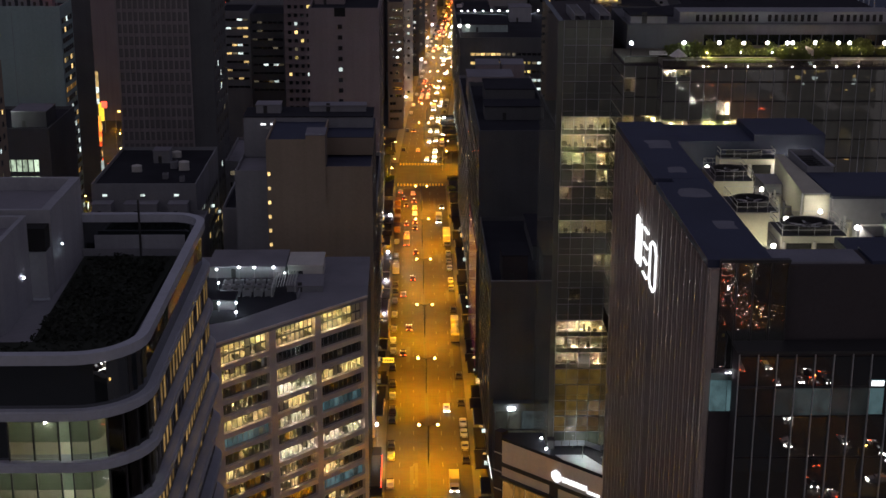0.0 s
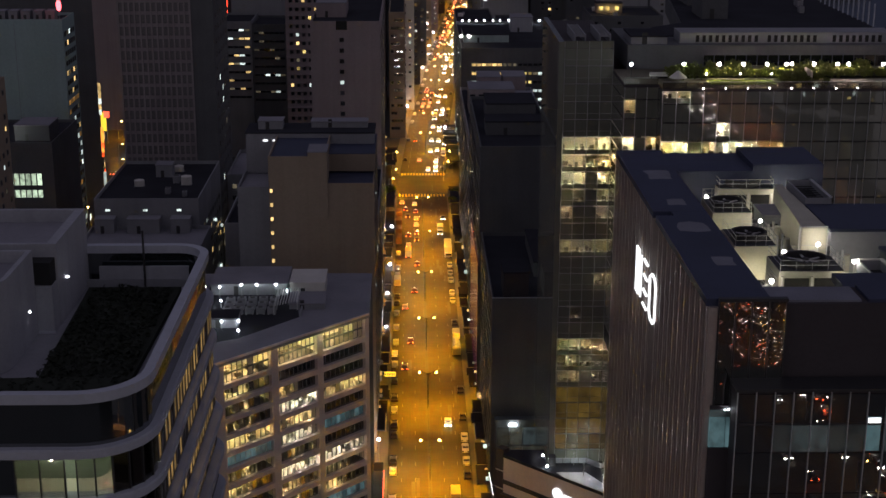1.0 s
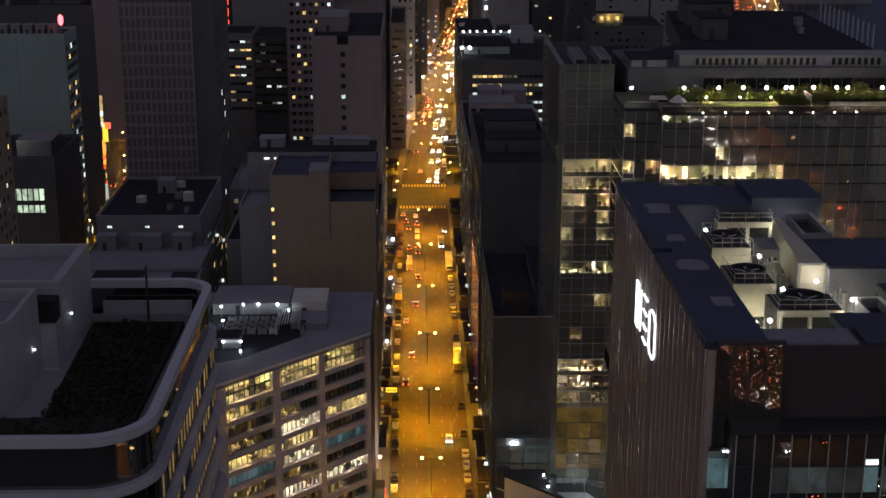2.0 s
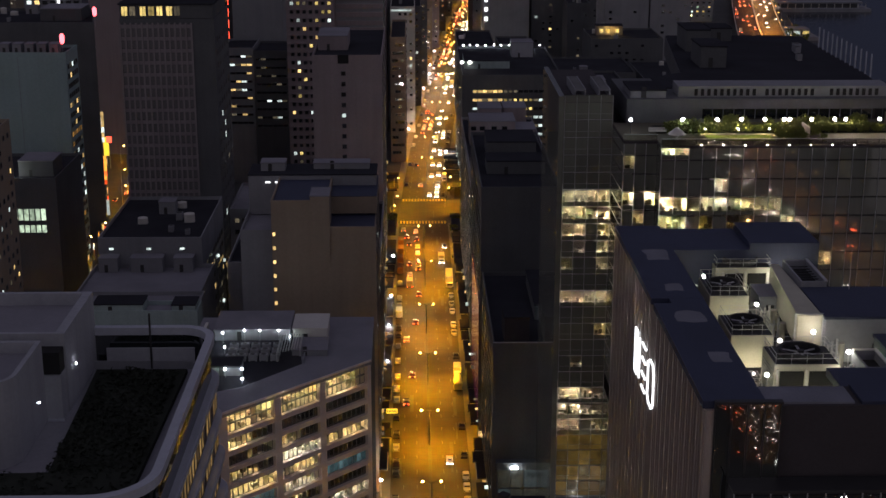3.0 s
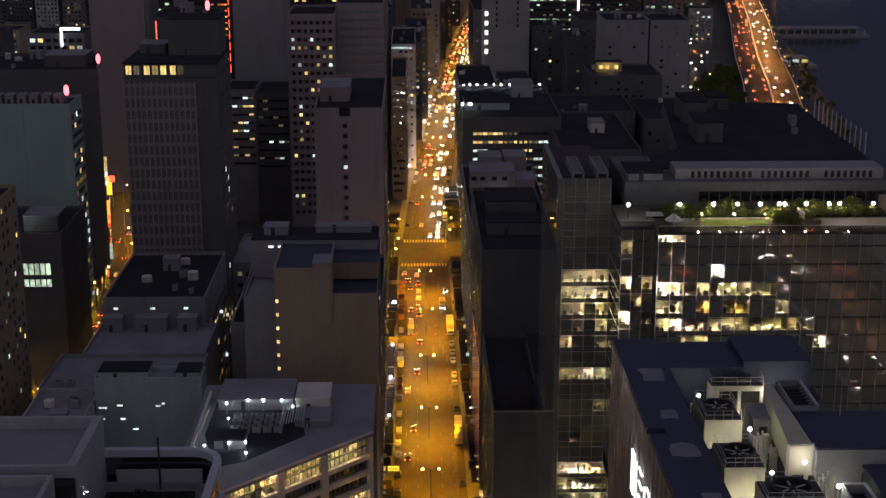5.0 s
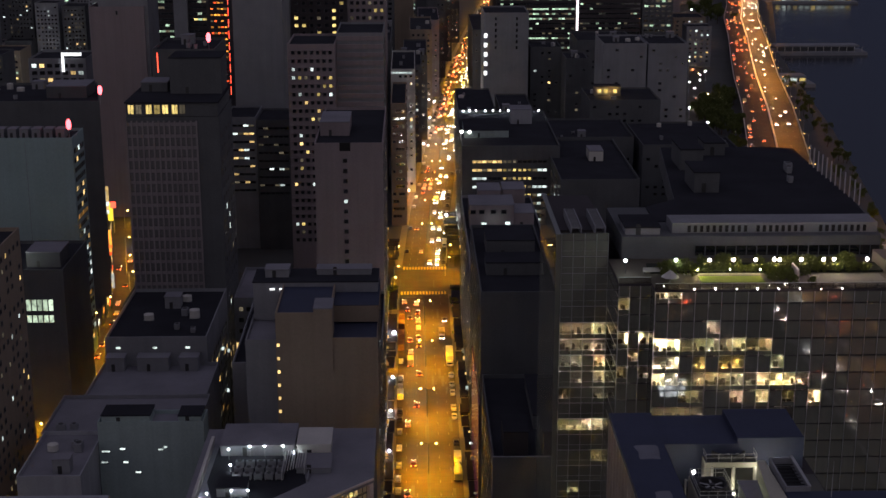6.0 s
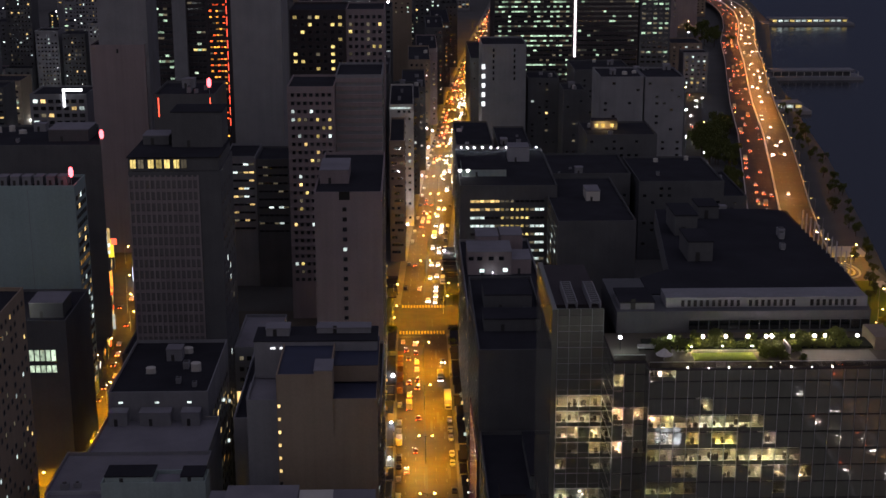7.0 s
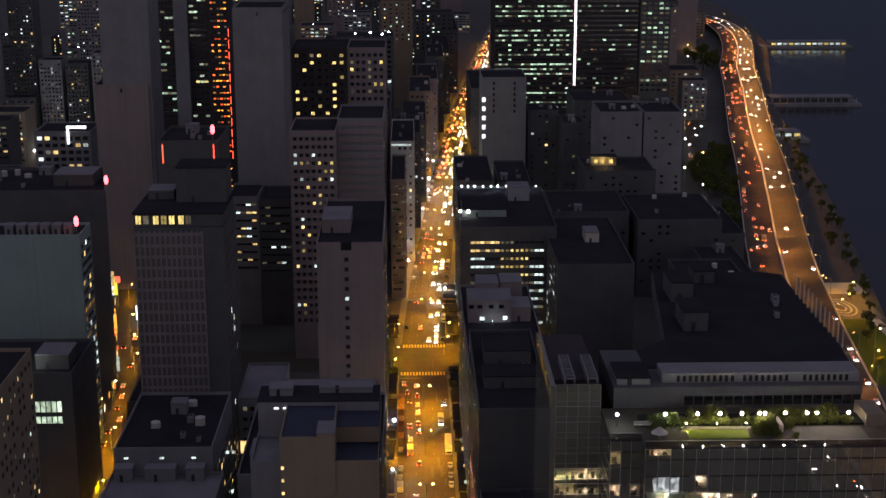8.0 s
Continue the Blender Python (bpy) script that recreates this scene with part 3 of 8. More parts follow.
# ---------------------------------------------------------------- rooftop and plant pieces
def cooling_tower(x, y, z, w, d, h, label="cream louvred cooling tower with a round fan on top"):
    ob = thing("cooling_tower", pose(x, y, z), label, "cooling tower", "cooling towers on the roof")
    bm = bmesh.new()
    add_box(bm, -w / 2, w / 2, -d / 2, d / 2, 0.6, h)
    bmesh.ops.bevel(bm, geom=bm.edges[:], offset=0.06, segments=1, affect="EDGES")
    part("casing", bm, CREAM, ob)
    for sx in (-1, 1):
        for sy in (-1, 1):
            part("leg", boxed((sx * (w / 2 - 0.3) - 0.12, sx * (w / 2 - 0.3) + 0.12, sy * (d / 2 - 0.3) - 0.12, sy * (d / 2 - 0.3) + 0.12, 0, 0.62)), STEEL, ob)
    part("top_deck", boxed((-w / 2 + 0.08, w / 2 - 0.08, -d / 2 + 0.08, d / 2 - 0.08, h - 0.02, h + 0.004)), DARKSTEEL, ob)
    bm = bmesh.new()
    r = min(w, d) * 0.42
    n = 20
    out = [(r * math.cos(2 * math.pi * i / n), r * math.sin(2 * math.pi * i / n)) for i in range(n)]
    inn = [(0.88 * a, 0.88 * b) for a, b in out]
    add_ring(bm, out, inn, h, h + 0.7)
    part("fan_ring", bm, DARKSTEEL, ob)
    bm = bmesh.new()
    add_cyl(bm, 0, 0, h + 0.15, h + 0.55, 0.35)
    hub = part("fan", bm, DARKSTEEL, ob)
    blade = mesh_of("blade", boxed((-0.12, 0.12, 0.3, r * 0.84, h + 0.3, h + 0.36)), STEEL)
    for i in range(6):
        child("blade", blade, hub, pose(0, 0, 0, 0, 0, 60 * i))
    # a near-black disc gives the shade down the fan opening
    bm = bmesh.new()
    add_cyl(bm, 0, 0, h + 0.008, h + 0.03, r * 0.87, n=20)
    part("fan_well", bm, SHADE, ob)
    rail = bmesh.new()
    e = 0.1
    for z0 in (h + 0.55, h + 1.05):
        add_ring(rail, [(-w / 2 + e, -d / 2 + e), (w / 2 - e, -d / 2 + e), (w / 2 - e, d / 2 - e), (-w / 2 + e, d / 2 - e)],
                 [(-w / 2 + e + 0.05, -d / 2 + e + 0.05), (w / 2 - e - 0.05, -d / 2 + e + 0.05), (w / 2 - e - 0.05, d / 2 - e - 0.05), (-w / 2 + e + 0.05, d / 2 - e - 0.05)], z0, z0 + 0.05)
    rail_post = mesh_of("rail_post", boxed((-0.025, 0.025, -0.02, 0.02, h, h + 1.05)), STEEL)
    for i in range(5):
        for sy in (-1, 1):
            child("rail_post", rail_post, ob, pose(-w / 2 + e + 0.02 + (w - 2 * e - 0.04) * i / 4, sy * (d / 2 - e - 0.025), 0))
    part("guard_rail", rail, STEEL, ob)
    for s in (-1, 1):
        slat = mesh_of("louvre", boxed((s * w / 2 - 0.04, s * w / 2 + 0.04, -d * 0.4, d * 0.4, 0, 0.1)), STEEL)
        for i in range(7):
            child("louvre", slat, ob, pose(0, 0, 0.9 + (h - 1.4) * i / 7))
    return ob


def floodlight(x, y, z, m, watt, colour, label, aim=None, height=1.2, r=0.3):
    ob = thing("floodlight", pose(x, y, z), label, "floodlight", "roof floodlights")
    part("stand", boxed((-0.05, 0.05, -0.05, 0.05, 0, height)), STEEL, ob)
    bm = bmesh.new()
    bmesh.ops.create_icosphere(bm, subdivisions=2, radius=r, matrix=pose(0, 0, height + r))
    part("lamp", bm, m, ob, "glowing lamp")
    if watt:
        light("flood", "POINT", pose(x, y, z + height + 2 * r + 0.1), watt, colour, 0.2)
    return ob


def ac_unit(x, y, z, s=1.0, turn=0):
    ob = thing("air_conditioner", pose(x, y, z, 0, 0, turn), "grey rooftop air conditioning unit", "air conditioner", "rooftop units")
    bm = bmesh.new()
    add_box(bm, -0.9 * s, 0.9 * s, -0.6 * s, 0.6 * s, 0.15, 1.5 * s)
    bmesh.ops.bevel(bm, geom=bm.edges[:], offset=0.05, segments=1, affect="EDGES")
    part("casing", bm, GREYWALL, ob)
    bm = bmesh.new()
    add_cyl(bm, 0, 0, 1.5 * s, 1.5 * s + 0.12, 0.5 * s, n=14)
    part("fan_cover", bm, DARKSTEEL, ob)
    part("foot", boxed((-0.8 * s, -0.6 * s, -0.5 * s, 0.5 * s, 0, 0.16), (0.6 * s, 0.8 * s, -0.5 * s, 0.5 * s, 0, 0.16)), STEEL, ob)
    return ob


def roof_house(x0, x1, y0, y1, z0, z1, m, label="plain stair and lift house on a roof", name="stair_tower", top=None):
    ob = thing(name, pose(x0, y0, z0), label, "stair tower", "roof houses")
    w, d, h = x1 - x0, y1 - y0, z1 - z0
    part("wall", boxed((0, w, 0, d, 0, h - 0.3)), m, ob)
    bm = bmesh.new()
    add_box(bm, -0.15, w + 0.15, -0.15, d + 0.15, h - 0.3, h)
    part("roof", bm, top or GREY_ROOF, ob)
    part("door", boxed((w * 0.3, w * 0.3 + 0.95, -0.05, 0.02, 0.02, 2.1)), DARKSTEEL, ob)
    return ob


def water_tank(x, y, z, r=1.3, h=2.2):
    ob = thing("water_tank", pose(x, y, z), "round pale water tank on a roof", "water tank", "water tanks")
    bm = bmesh.new()
    add_cyl(bm, 0, 0, 0.3, h, r, n=18)
    add_cyl(bm, 0, 0, h, h + 0.3, r * 0.98, r * 0.3, n=18)
    part("tank", bm, PALE, ob)
    part("base", boxed((-r, r, -r * 0.7, r * 0.7, 0, 0.3)), GREYWALL, ob)


def clutter(x0, x1, y0, y1, z, rnd, n=5):
    """Units, tanks and houses scattered over a roof."""
    for i in range(n):
        x, y = rnd.uniform(x0 + 2.5, x1 - 2.5), rnd.uniform(y0 + 2.5, y1 - 2.5)
        k = rnd.random()
        if k < 0.55:
            ac_unit(x, y, z, rnd.uniform(0.8, 1.5), rnd.choice((0, 90)))
        elif k < 0.75:
            water_tank(x, y, z, rnd.uniform(1.0, 1.6), rnd.uniform(1.6, 2.6))
        elif x1 - x0 > 12 and y1 - y0 > 12:
            w, d = rnd.uniform(3, 5), rnd.uniform(3, 6)
            roof_house(max(x0 + 1, x - w / 2), min(x1 - 1, x + w / 2), max(y0 + 1, y - d / 2), min(y1 - 1, y + d / 2), z, z + rnd.uniform(2.6, 4.2), GREYWALL)

# ---------------------------------------------------------------- tower with brown fins (right of the street)
NX0, NX1, NY0, NY1, NZ = 22.5, 57.0, 118.8, 177.0, 110.0
fin_tower = thing("fin_tower", pose(NX0, NY0, 0), "tall office tower clad in brown vertical fins, plant on its roof", "office tower")
W, D = NX1 - NX0, NY1 - NY0
bm = bmesh.new()
add_box(bm, 0, W, 0.5, 38.6, 0, 103.6)
add_box(bm, 0, 25.2, 38.6, D, 0, 103.6)
part("core", bm, BLACKWALL, fin_tower)
part("plant_deck", boxed((4.6, W - 0.3, 3.4, 38.6, 103.6, 103.75), (4.6, 25.0, 38.6, D - 6, 103.6, 103.75)), GROUND, fin_tower)
# roof slab along the street side and the ends, with a notch half way
part("roof_slab", boxed((-1.0, 4.6, 0.5, 27.6, 109.3, NZ)), BLUE_ROOF, fin_tower, "blue-black coated roof slab")
part("roof_slab", boxed((-1.0, 4.6, 29.2, D, 109.3, NZ)), BLUE_ROOF, fin_tower, "blue-black coated roof slab")
part("roof_notch", boxed((0.9, 4.6, 27.6, 29.2, 103.6, NZ - 0.01)), BLUE_ROOF, fin_tower)
part("attic_wall", boxed((0.0, 4.6, 0.5, 27.6, 103.6, 109.3)), BLACKWALL, fin_tower)
part("attic_wall", boxed((0.0, 4.6, 29.2, D, 103.6, 109.3)), BLACKWALL, fin_tower)
part("front_wall", boxed((4.6, W, 0.5, 5.0, 103.6, NZ - 0.5)), BLACKWALL, fin_tower)
part("front_coping", boxed((4.7, 12.6, 0.9, 4.6, NZ - 0.5, NZ - 0.3)), PATCH, fin_tower, "pale coping strip")
part("front_roof", boxed((13.2, W - 0.2, 0.7, 12.0, NZ - 2.2, NZ - 1.4), (13.2, W - 0.2, 0.7, 4.9, NZ - 1.4, NZ - 0.2)), BLUE_ROOF, fin_tower, "blue-black coated roof slab")
part("back_roof", boxed((4.6, 14.0, D - 9.5, D, 103.6, NZ - 0.4), (14.0, 22.4, D - 9.5, D, 103.6, NZ + 0.4)), BLUE_ROOF, fin_tower)
# pale patches painted on for reflections in the dark coating
rp_rnd = random.Random(5)
for x, y, w, d in ((0.4, 43.0, 3.6, 5.0), (0.8, 31.4, 2.6, 3.4), (0.2, 21.0, 3.8, 4.6), (1.4, 9.5, 2.6, 3.6)):
    bm = bmesh.new()
    n = 12
    pts = []
    for i in range(n):
        a = 2 * math.pi * i / n
        k = rp_rnd.uniform(0.8, 1.1)
        pts.append((x + w / 2 + w / 2 * k * max(-0.8, min(0.8, 1.3 * math.cos(a))), y + d / 2 + d / 2 * k * max(-0.8, min(0.8, 1.3 * math.sin(a)))))
    add_prism(bm, pts, NZ + 0.003, NZ + 0.015)
    part("roof_patch", bm, PATCH, fin_tower, "pale patch painted as a reflection on the roof coating")
fin = mesh_of("fin", boxed((-0.8, 0, -0.5, 0.5, 0, 109.28), (-0.95, -0.8, -0.3, 0.3, 0, 109.28)), BROWN)
for i in range(24):
    y = 0.6 + i * (D - 0.8) / 23
    if 27.4 < y < 29.4:
        continue
    child("fin", fin, fin_tower, pose(0, y, 0))
part("fin_backing", boxed((-0.06, 0, 0.5, D, 0, 103.5)), GLASS_B, fin_tower, "dark glass behind the fins")
# glazed corner box
box = part("corner_glass", boxed((0.1, 5.9, 0.0, 0.5, 100.0, NZ - 0.1)), GLASS_W, fin_tower, "rippled glass corner box")
bm = bmesh.new()
for x in (0, 1.45, 2.9, 4.4, 5.9):
    add_box(bm, x - 0.06, x + 0.06, -0.1, 0.1, 99.9, NZ)
add_box(bm, 0, 6, -0.12, 0.5, NZ - 0.1, NZ + 0.15)
part("mullion", bm, DARKSTEEL, box)
# the sign: outlined shapes only, standing off the fins
sign = thing("facade_sign", pose(NX0 - 1.05, 156.7, 98.6, 0, 0, -90), "tall white glowing sign on the brown fin facade", "sign")
def stroke(bm, a, b, r=0.10):
    v = Vector((b[0] - a[0], 0, b[1] - a[1]))
    n = Vector((-v.z, 0, v.x)).normalized() * r
    e = v.normalized() * r
    c = [Vector((a[0], 0, a[1])) - e + n, Vector((a[0], 0, a[1])) - e - n, Vector((b[0], 0, b[1])) + e - n, Vector((b[0], 0, b[1])) + e + n]
    lo = [bm.verts.new(p + Vector((0, 0.05, 0))) for p in c]
    hi = [bm.verts.new(p + Vector((0, -0.15, 0))) for p in c]
    bm.faces.new(hi)
    bm.faces.new(lo[::-1])
    for i in range(4):
        bm.faces.new((lo[i], lo[(i + 1) % 4], hi[(i + 1) % 4], hi[i]))
for shape in (((0.0, 0), (0.0, 5), (1.6, 5), (1.6, 0), (0.0, 0)), ((3.2, 0.2), (3.2, 4.8)), ((5.0, 5), (7.4, 5)), ((5.0, 3.3), (7.4, 3.3)), ((5.0, 1.6), (7.4, 1.6)), ((5.0, 0.0), (7.4, 0.0)),
              ((9.2, 0.6), (9.2, 4.4), (10.4, 5), (12.0, 5), (12.8, 4.2), (12.8, 0.8), (11.8, 0), (10.0, 0), (9.2, 0.6))):
    for a, b in zip(shape, shape[1:]):
        bm = bmesh.new()
        stroke(bm, a, b)
        part("glowing_stroke", bm, SIGN_WHITE, sign)
# lower curtain wall in front, with its mullions and one lit floor
curtain = thing("glass_annex", pose(24.0, 116.3, 0), "dark curtain-wall wing with pale mullions and one lit teal floor", "office building")
part("body", boxed((0, 36, 0.12, 2.6, 0, 102.6)), BLACKWALL, curtain)
AW = 1.62
rows_a = [(99.6, 2.7), (96.9, 2.55), (93.0, 3.8), (89.1, 3.8), (85.2, 3.8), (81.3, 3.8), (77.4, 3.8)]
for z, hh in rows_a:
    dark_pane = mesh_of("pane", boxed((0.03, AW - 0.03, -0.02, 0.10, 0.03, hh)), GLASS_B)
    teal_pane = mesh_of("pane", boxed((0.03, AW - 0.03, -0.02, 0.10, 0.03, hh)), LIT_TEAL_DIM)
    for i in range(15):
        child("pane", teal_pane if z == 96.9 and i > 1 and i != 7 else dark_pane, curtain, pose(AW * i, 0, z))
part("lit_pane", boxed((AW * 7 + 0.1, AW * 7 + 1.3, -0.05, 0.10, 97.0, 100.2)), LIT_TEAL, curtain, "one brighter lit pane")
part("lamp", boxed((AW * 7 + 0.15, AW * 7 + 1.25, -0.08, -0.05, 99.5, 100.1)), SIGN_WHITE, curtain, "white lamp panel in the lit pane")
part("transom", boxed((0, 36, -0.14, -0.02, 99.45, 99.62)), DARKSTEEL, curtain)
part("lower_glazing", boxed((0, 36, 0.0, 0.10, 0, 77.4), (AW * 15, 36, 0.0, 0.10, 77.4, 102.3)), GLASS_B, curtain)
mull = mesh_of("mullion", boxed((-0.035, 0.035, -0.22, 0.0, 0, 102.6)), STEEL)
for i in range(22):
    child("mullion", mull, curtain, pose(AW * i, 0, 0))
part("coping", boxed((-0.15, 36, -0.24, 2.6, 102.6, 102.85)), DARKSTEEL, curtain)
side_box = thing("lift_lobby", pose(22.6, 118.75, 0), "teal glazed lift lobby at the tower corner", "lobby")
for x0, x1 in ((-0.4, 1.0), (1.1, 2.0)):
    part("glazing", boxed((x0, x1, -0.25, -0.02, 96.4, 99.2)), LIT_TEAL, side_box)
    part("fanlight", boxed((x0, x1, -0.25, -0.02, 99.3, 99.9)), LIT_TEAL_DIM, side_box)
part("wall", boxed((-0.4, 5.8, -0.2, 0.0, 0, 96.3), (2.05, 5.8, -0.2, 0.0, 96.3, 100), (-0.4, 2.05, -0.2, 0.0, 99.95, 100.3)), BLACKWALL, side_box)
for x in (0.9, 1.2, 2.3):
    bm = bmesh.new()
    bmesh.ops.create_icosphere(bm, subdivisions=1, radius=0.07, matrix=pose(x, -0.32, 100.0))
    part("lamp", bm, COOL_HEAD, side_box, "small white lamp")
# plant on the deck
DECK = 103.75
cooling_tower(31.5, 158.2, DECK, 4.4, 6.6, 4.2)
cooling_tower(31.1, 145.2, DECK, 4.4, 6.6, 4.2)
cooling_tower(34.6, 136.0, DECK, 6.4, 5.2, 4.2)
cooling_tower(35.4, 168.2, DECK, 6.6, 5.4, 4.2)
cooling_tower(29.4, 133.9, DECK, 1.6, 2.2, 1.9, "small cream plant unit with a round fan on top")
for x0, x1, y, n in ((31.7, 37.5, 133.36, 2), (33.0, 38.4, 165.46, 2)):
    ob = thing("intake_opening", pose(x0, y, DECK + 0.5), "dark louvred air intake between bright frame posts", "air intake", "air intakes")
    wd = (x1 - x0) / n
    # flat near-black panels give the shade in the intake openings
    for i in range(n):
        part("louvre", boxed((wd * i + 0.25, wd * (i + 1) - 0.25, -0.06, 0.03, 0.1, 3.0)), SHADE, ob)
    part("frame", boxed(*[(wd * i - 0.1, wd * i + 0.1, -0.16, 0.03, 0, 3.2) for i in range(n + 1)]), PALE, ob)
ob = thing("air_duct", pose(0, 0, DECK), "long broad cream air duct that widens towards its mouth", "duct")
bm = bmesh.new()
add_prism(bm, [(36.7, 145.6), (39.4, 145.6), (39.3, 155.0), (39.2, 164.0), (38.2, 164.0), (37.4, 155.0)], 1.6, 5.1)
bmesh.ops.bevel(bm, geom=bm.edges[:], offset=0.08, segments=1, affect="EDGES")
part("duct", bm, CREAM, ob)
part("flange", boxed((36.5, 39.55, 145.7, 145.95, 1.5, 5.2)), STEEL, ob)
for bx in ((37.0, 37.4, 146.2, 146.6, 0, 1.65), (38.8, 39.2, 146.2, 146.6, 0, 1.65), (37.8, 38.2, 154.0, 154.4, 0, 1.65), (38.5, 38.9, 162.5, 162.9, 0, 1.65)):
    part("support", boxed(bx), STEEL, ob)
ob = thing("open_trough", pose(39.5, 155.0, DECK), "grey plant box with a dark open top and a steel rim", "plant box")
part("wall", boxed((0, 2.9, 0, 0.2, 0, 5.8), (0, 2.9, 8.2, 8.4, 0, 5.8), (0, 0.2, 0.2, 8.2, 0, 5.8), (2.7, 2.9, 0.2, 8.2, 0, 5.8)), GREYWALL, ob)
part("floor", boxed((0.2, 2.7, 0.2, 8.2, 4.6, 4.7)), SHADE, ob)
part("slat", boxed(*[(0.2, 2.7, 0.7 + 0.95 * i, 0.82 + 0.95 * i, 5.2, 5.3) for i in range(8)]), DARKSTEEL, ob)
part("rim", boxed((2.62, 2.98, -0.08, 8.48, 5.8, 5.92)), STEEL, ob)
ob = thing("open_trough", pose(40.6, 133.7, DECK), "low grey plant box with a dark open top", "plant box")
part("wall", boxed((0, 2.5, 0, 0.2, 0, 3.7), (0, 2.5, 4.8, 5.0, 0, 3.7), (0, 0.2, 0.2, 4.8, 0, 3.7), (2.3, 2.5, 0.2, 4.8, 0, 3.7)), GREYWALL, ob)
part("floor", boxed((0.2, 2.3, 0.2, 4.8, 2.6, 2.7)), SHADE, ob)
part("rim", boxed((2.2, 2.58, -0.08, 5.08, 3.7, 3.82), (0, 2.2, 4.78, 5.08, 3.7, 3.82)), PALE, ob)
roof_house(39.6, 56.7, 144.9, 154.9, DECK, 108.9, GREYWALL, "broad grey plant hall with a dark blue roof on the tower", "plant_room", BLUE_ROOF)
roof_house(35.7, 38.1, 157.8, 162.4, DECK, 106.9, GREYWALL, "grey plant box between the cooling towers", "plant_room", GREY_ROOF)
roof_house(44.4, 56.7, 131.4, 143.5, DECK, 107.4, DIMWALL, "broad dark-roofed plant hall on the tower roof", "plant_room", BLUE_ROOF)
for k, (x, y, hh) in enumerate(((35.0, 150.0, 2.6), (34.6, 152.6, 3.2), (35.2, 141.2, 2.4), (36.8, 140.6, 2.2), (38.9, 141.2, 3.4), (35.4, 154.6, 2.0), (38.6, 135.4, 2.8), (39.4, 137.0, 2.2), (29.6, 164.6, 2.4))):
    ob = thing("pipe_stack", pose(x, y, DECK), "upright pale pipes and a pump among the roof plant", "pipes", "roof pipes")
    bm = bmesh.new()
    for i in range(3):
        add_cyl(bm, 0.45 * i, 0.12 * (i % 2), 0, hh + 0.3 * i, 0.13, n=8)
    add_tube(bm, (0, 0, hh - 0.2), (1.6, 0.6, hh - 0.2), 0.11, 0.11, 8)
    part("pipe", bm, PALE if k % 2 else STEEL, ob)
    bm = bmesh.new()
    add_cyl(bm, 1.5, 0.6, 0, hh - 0.1, 0.4, 0.4, 12)
    part("pump", bm, CREAM, ob)
for x, y in ((39.6, 172.2), (41.6, 165.0), (38.9, 164.6), (34.3, 153.6), (34.0, 141.8), (38.2, 144.4), (40.2, 138.4), (37.9, 132.6), (30.4, 164.0), (43.5, 159.8), (30.4, 132.2)):
    floodlight(x, y, DECK, WHITE_HEAD, 38, (1.0, 0.93, 0.66), "white floodlight on a post among the roof plant", height=3.4, r=0.22)
for x, y, e in ((31.5, 152.6, 190), (31.1, 140.2, 190), (34.4, 131.9, 120), (38.4, 143.2, 40), (35.6, 164.2, 120), (42.4, 143.8, 14)):
    floodlight(x, y, DECK, WHITE_HEAD, e, (1.0, 0.93, 0.62), "low wall-washing floodlight in front of a plant unit", height=0.5, r=0.12)
rail = thing("roof_railing", pose(27.3, 122.6, DECK), "steel guard railing round the plant deck", "railing")
bm = bmesh.new()
for z in (0.5, 1.0):
    add_box(bm, 0, 0.05, 0, 42, z, z + 0.05)
    add_box(bm, 0, 12, 0, 0.05, z, z + 0.05)
part("rail", bm, STEEL, rail)
pm = mesh_of("post", boxed((-0.03, 0.03, -0.03, 0.03, 0, 1.05)), STEEL)
for i in range(22):
    child("post", pm, rail, pose(0.02, 2 * i, 0))
lad = thing("lightning_rod", pose(44.0, 152.0, 109.6), "thin steel lightning rod on the roof", "lightning rod")
bm = bmesh.new()
add_cyl(bm, 0, 0, 0, 4.5, 0.06, 0.02, 6)
part("rod", bm, STEEL, lad)

# ---------------------------------------------------------------- office block with rounded corners (left, near)
CX0, CX1, CY0, CY1, CZ = -80.0, -26.4, 114.0, 158.6, 103.6
curved = thing("curved_office", pose(0, 0, 0), "white banded office block with rounded corners and a planted roof", "office building")
def outline(off, r=6.0):
    return rounded(CX0 - off, CX1 + off, CY0 - off, CY1 + off, (0, max(0.3, r + off), max(0.3, 4.0 + off), 0))
bm = bmesh.new()
add_prism(bm, outline(-4.6), 0, 98.3)
part("core", bm, GREENROOM, curved)
bm = bmesh.new()
add_ring(bm, outline(0.0), outline(-0.9), 102.7, CZ)
part("coping", bm, WHITE, curved, "broad white roof coping")
bm = bmesh.new()
add_ring(bm, outline(-0.45), outline(-0.6), 98.6, 102.7)
part("parapet_glass", bm, GLASS_B, curved, "dark glass parapet band")
bm = bmesh.new()
add_ring(bm, outline(-1.6), outline(-1.9), 99.0, 99.9)
part("planter_kerb", bm, GREYWALL, curved)
bm = bmesh.new()
add_prism(bm, outline(-0.9), 98.6, 99.0)
part("roof", bm, GREY_ROOF, curved)
bm = bmesh.new()
add_prism(bm, [(-79, 117.0), (-33.5, 117.0), (-30.2, 121.0), (-29.6, 155.0), (-39.8, 155.0), (-38.8, 128.0), (-79, 127.0)], 99.01, 99.6)
part("planting_bed", bm, TURF, curved, "dark planted bed on the roof")
clump_rnd = random.Random(23)
verts, faces = [], []
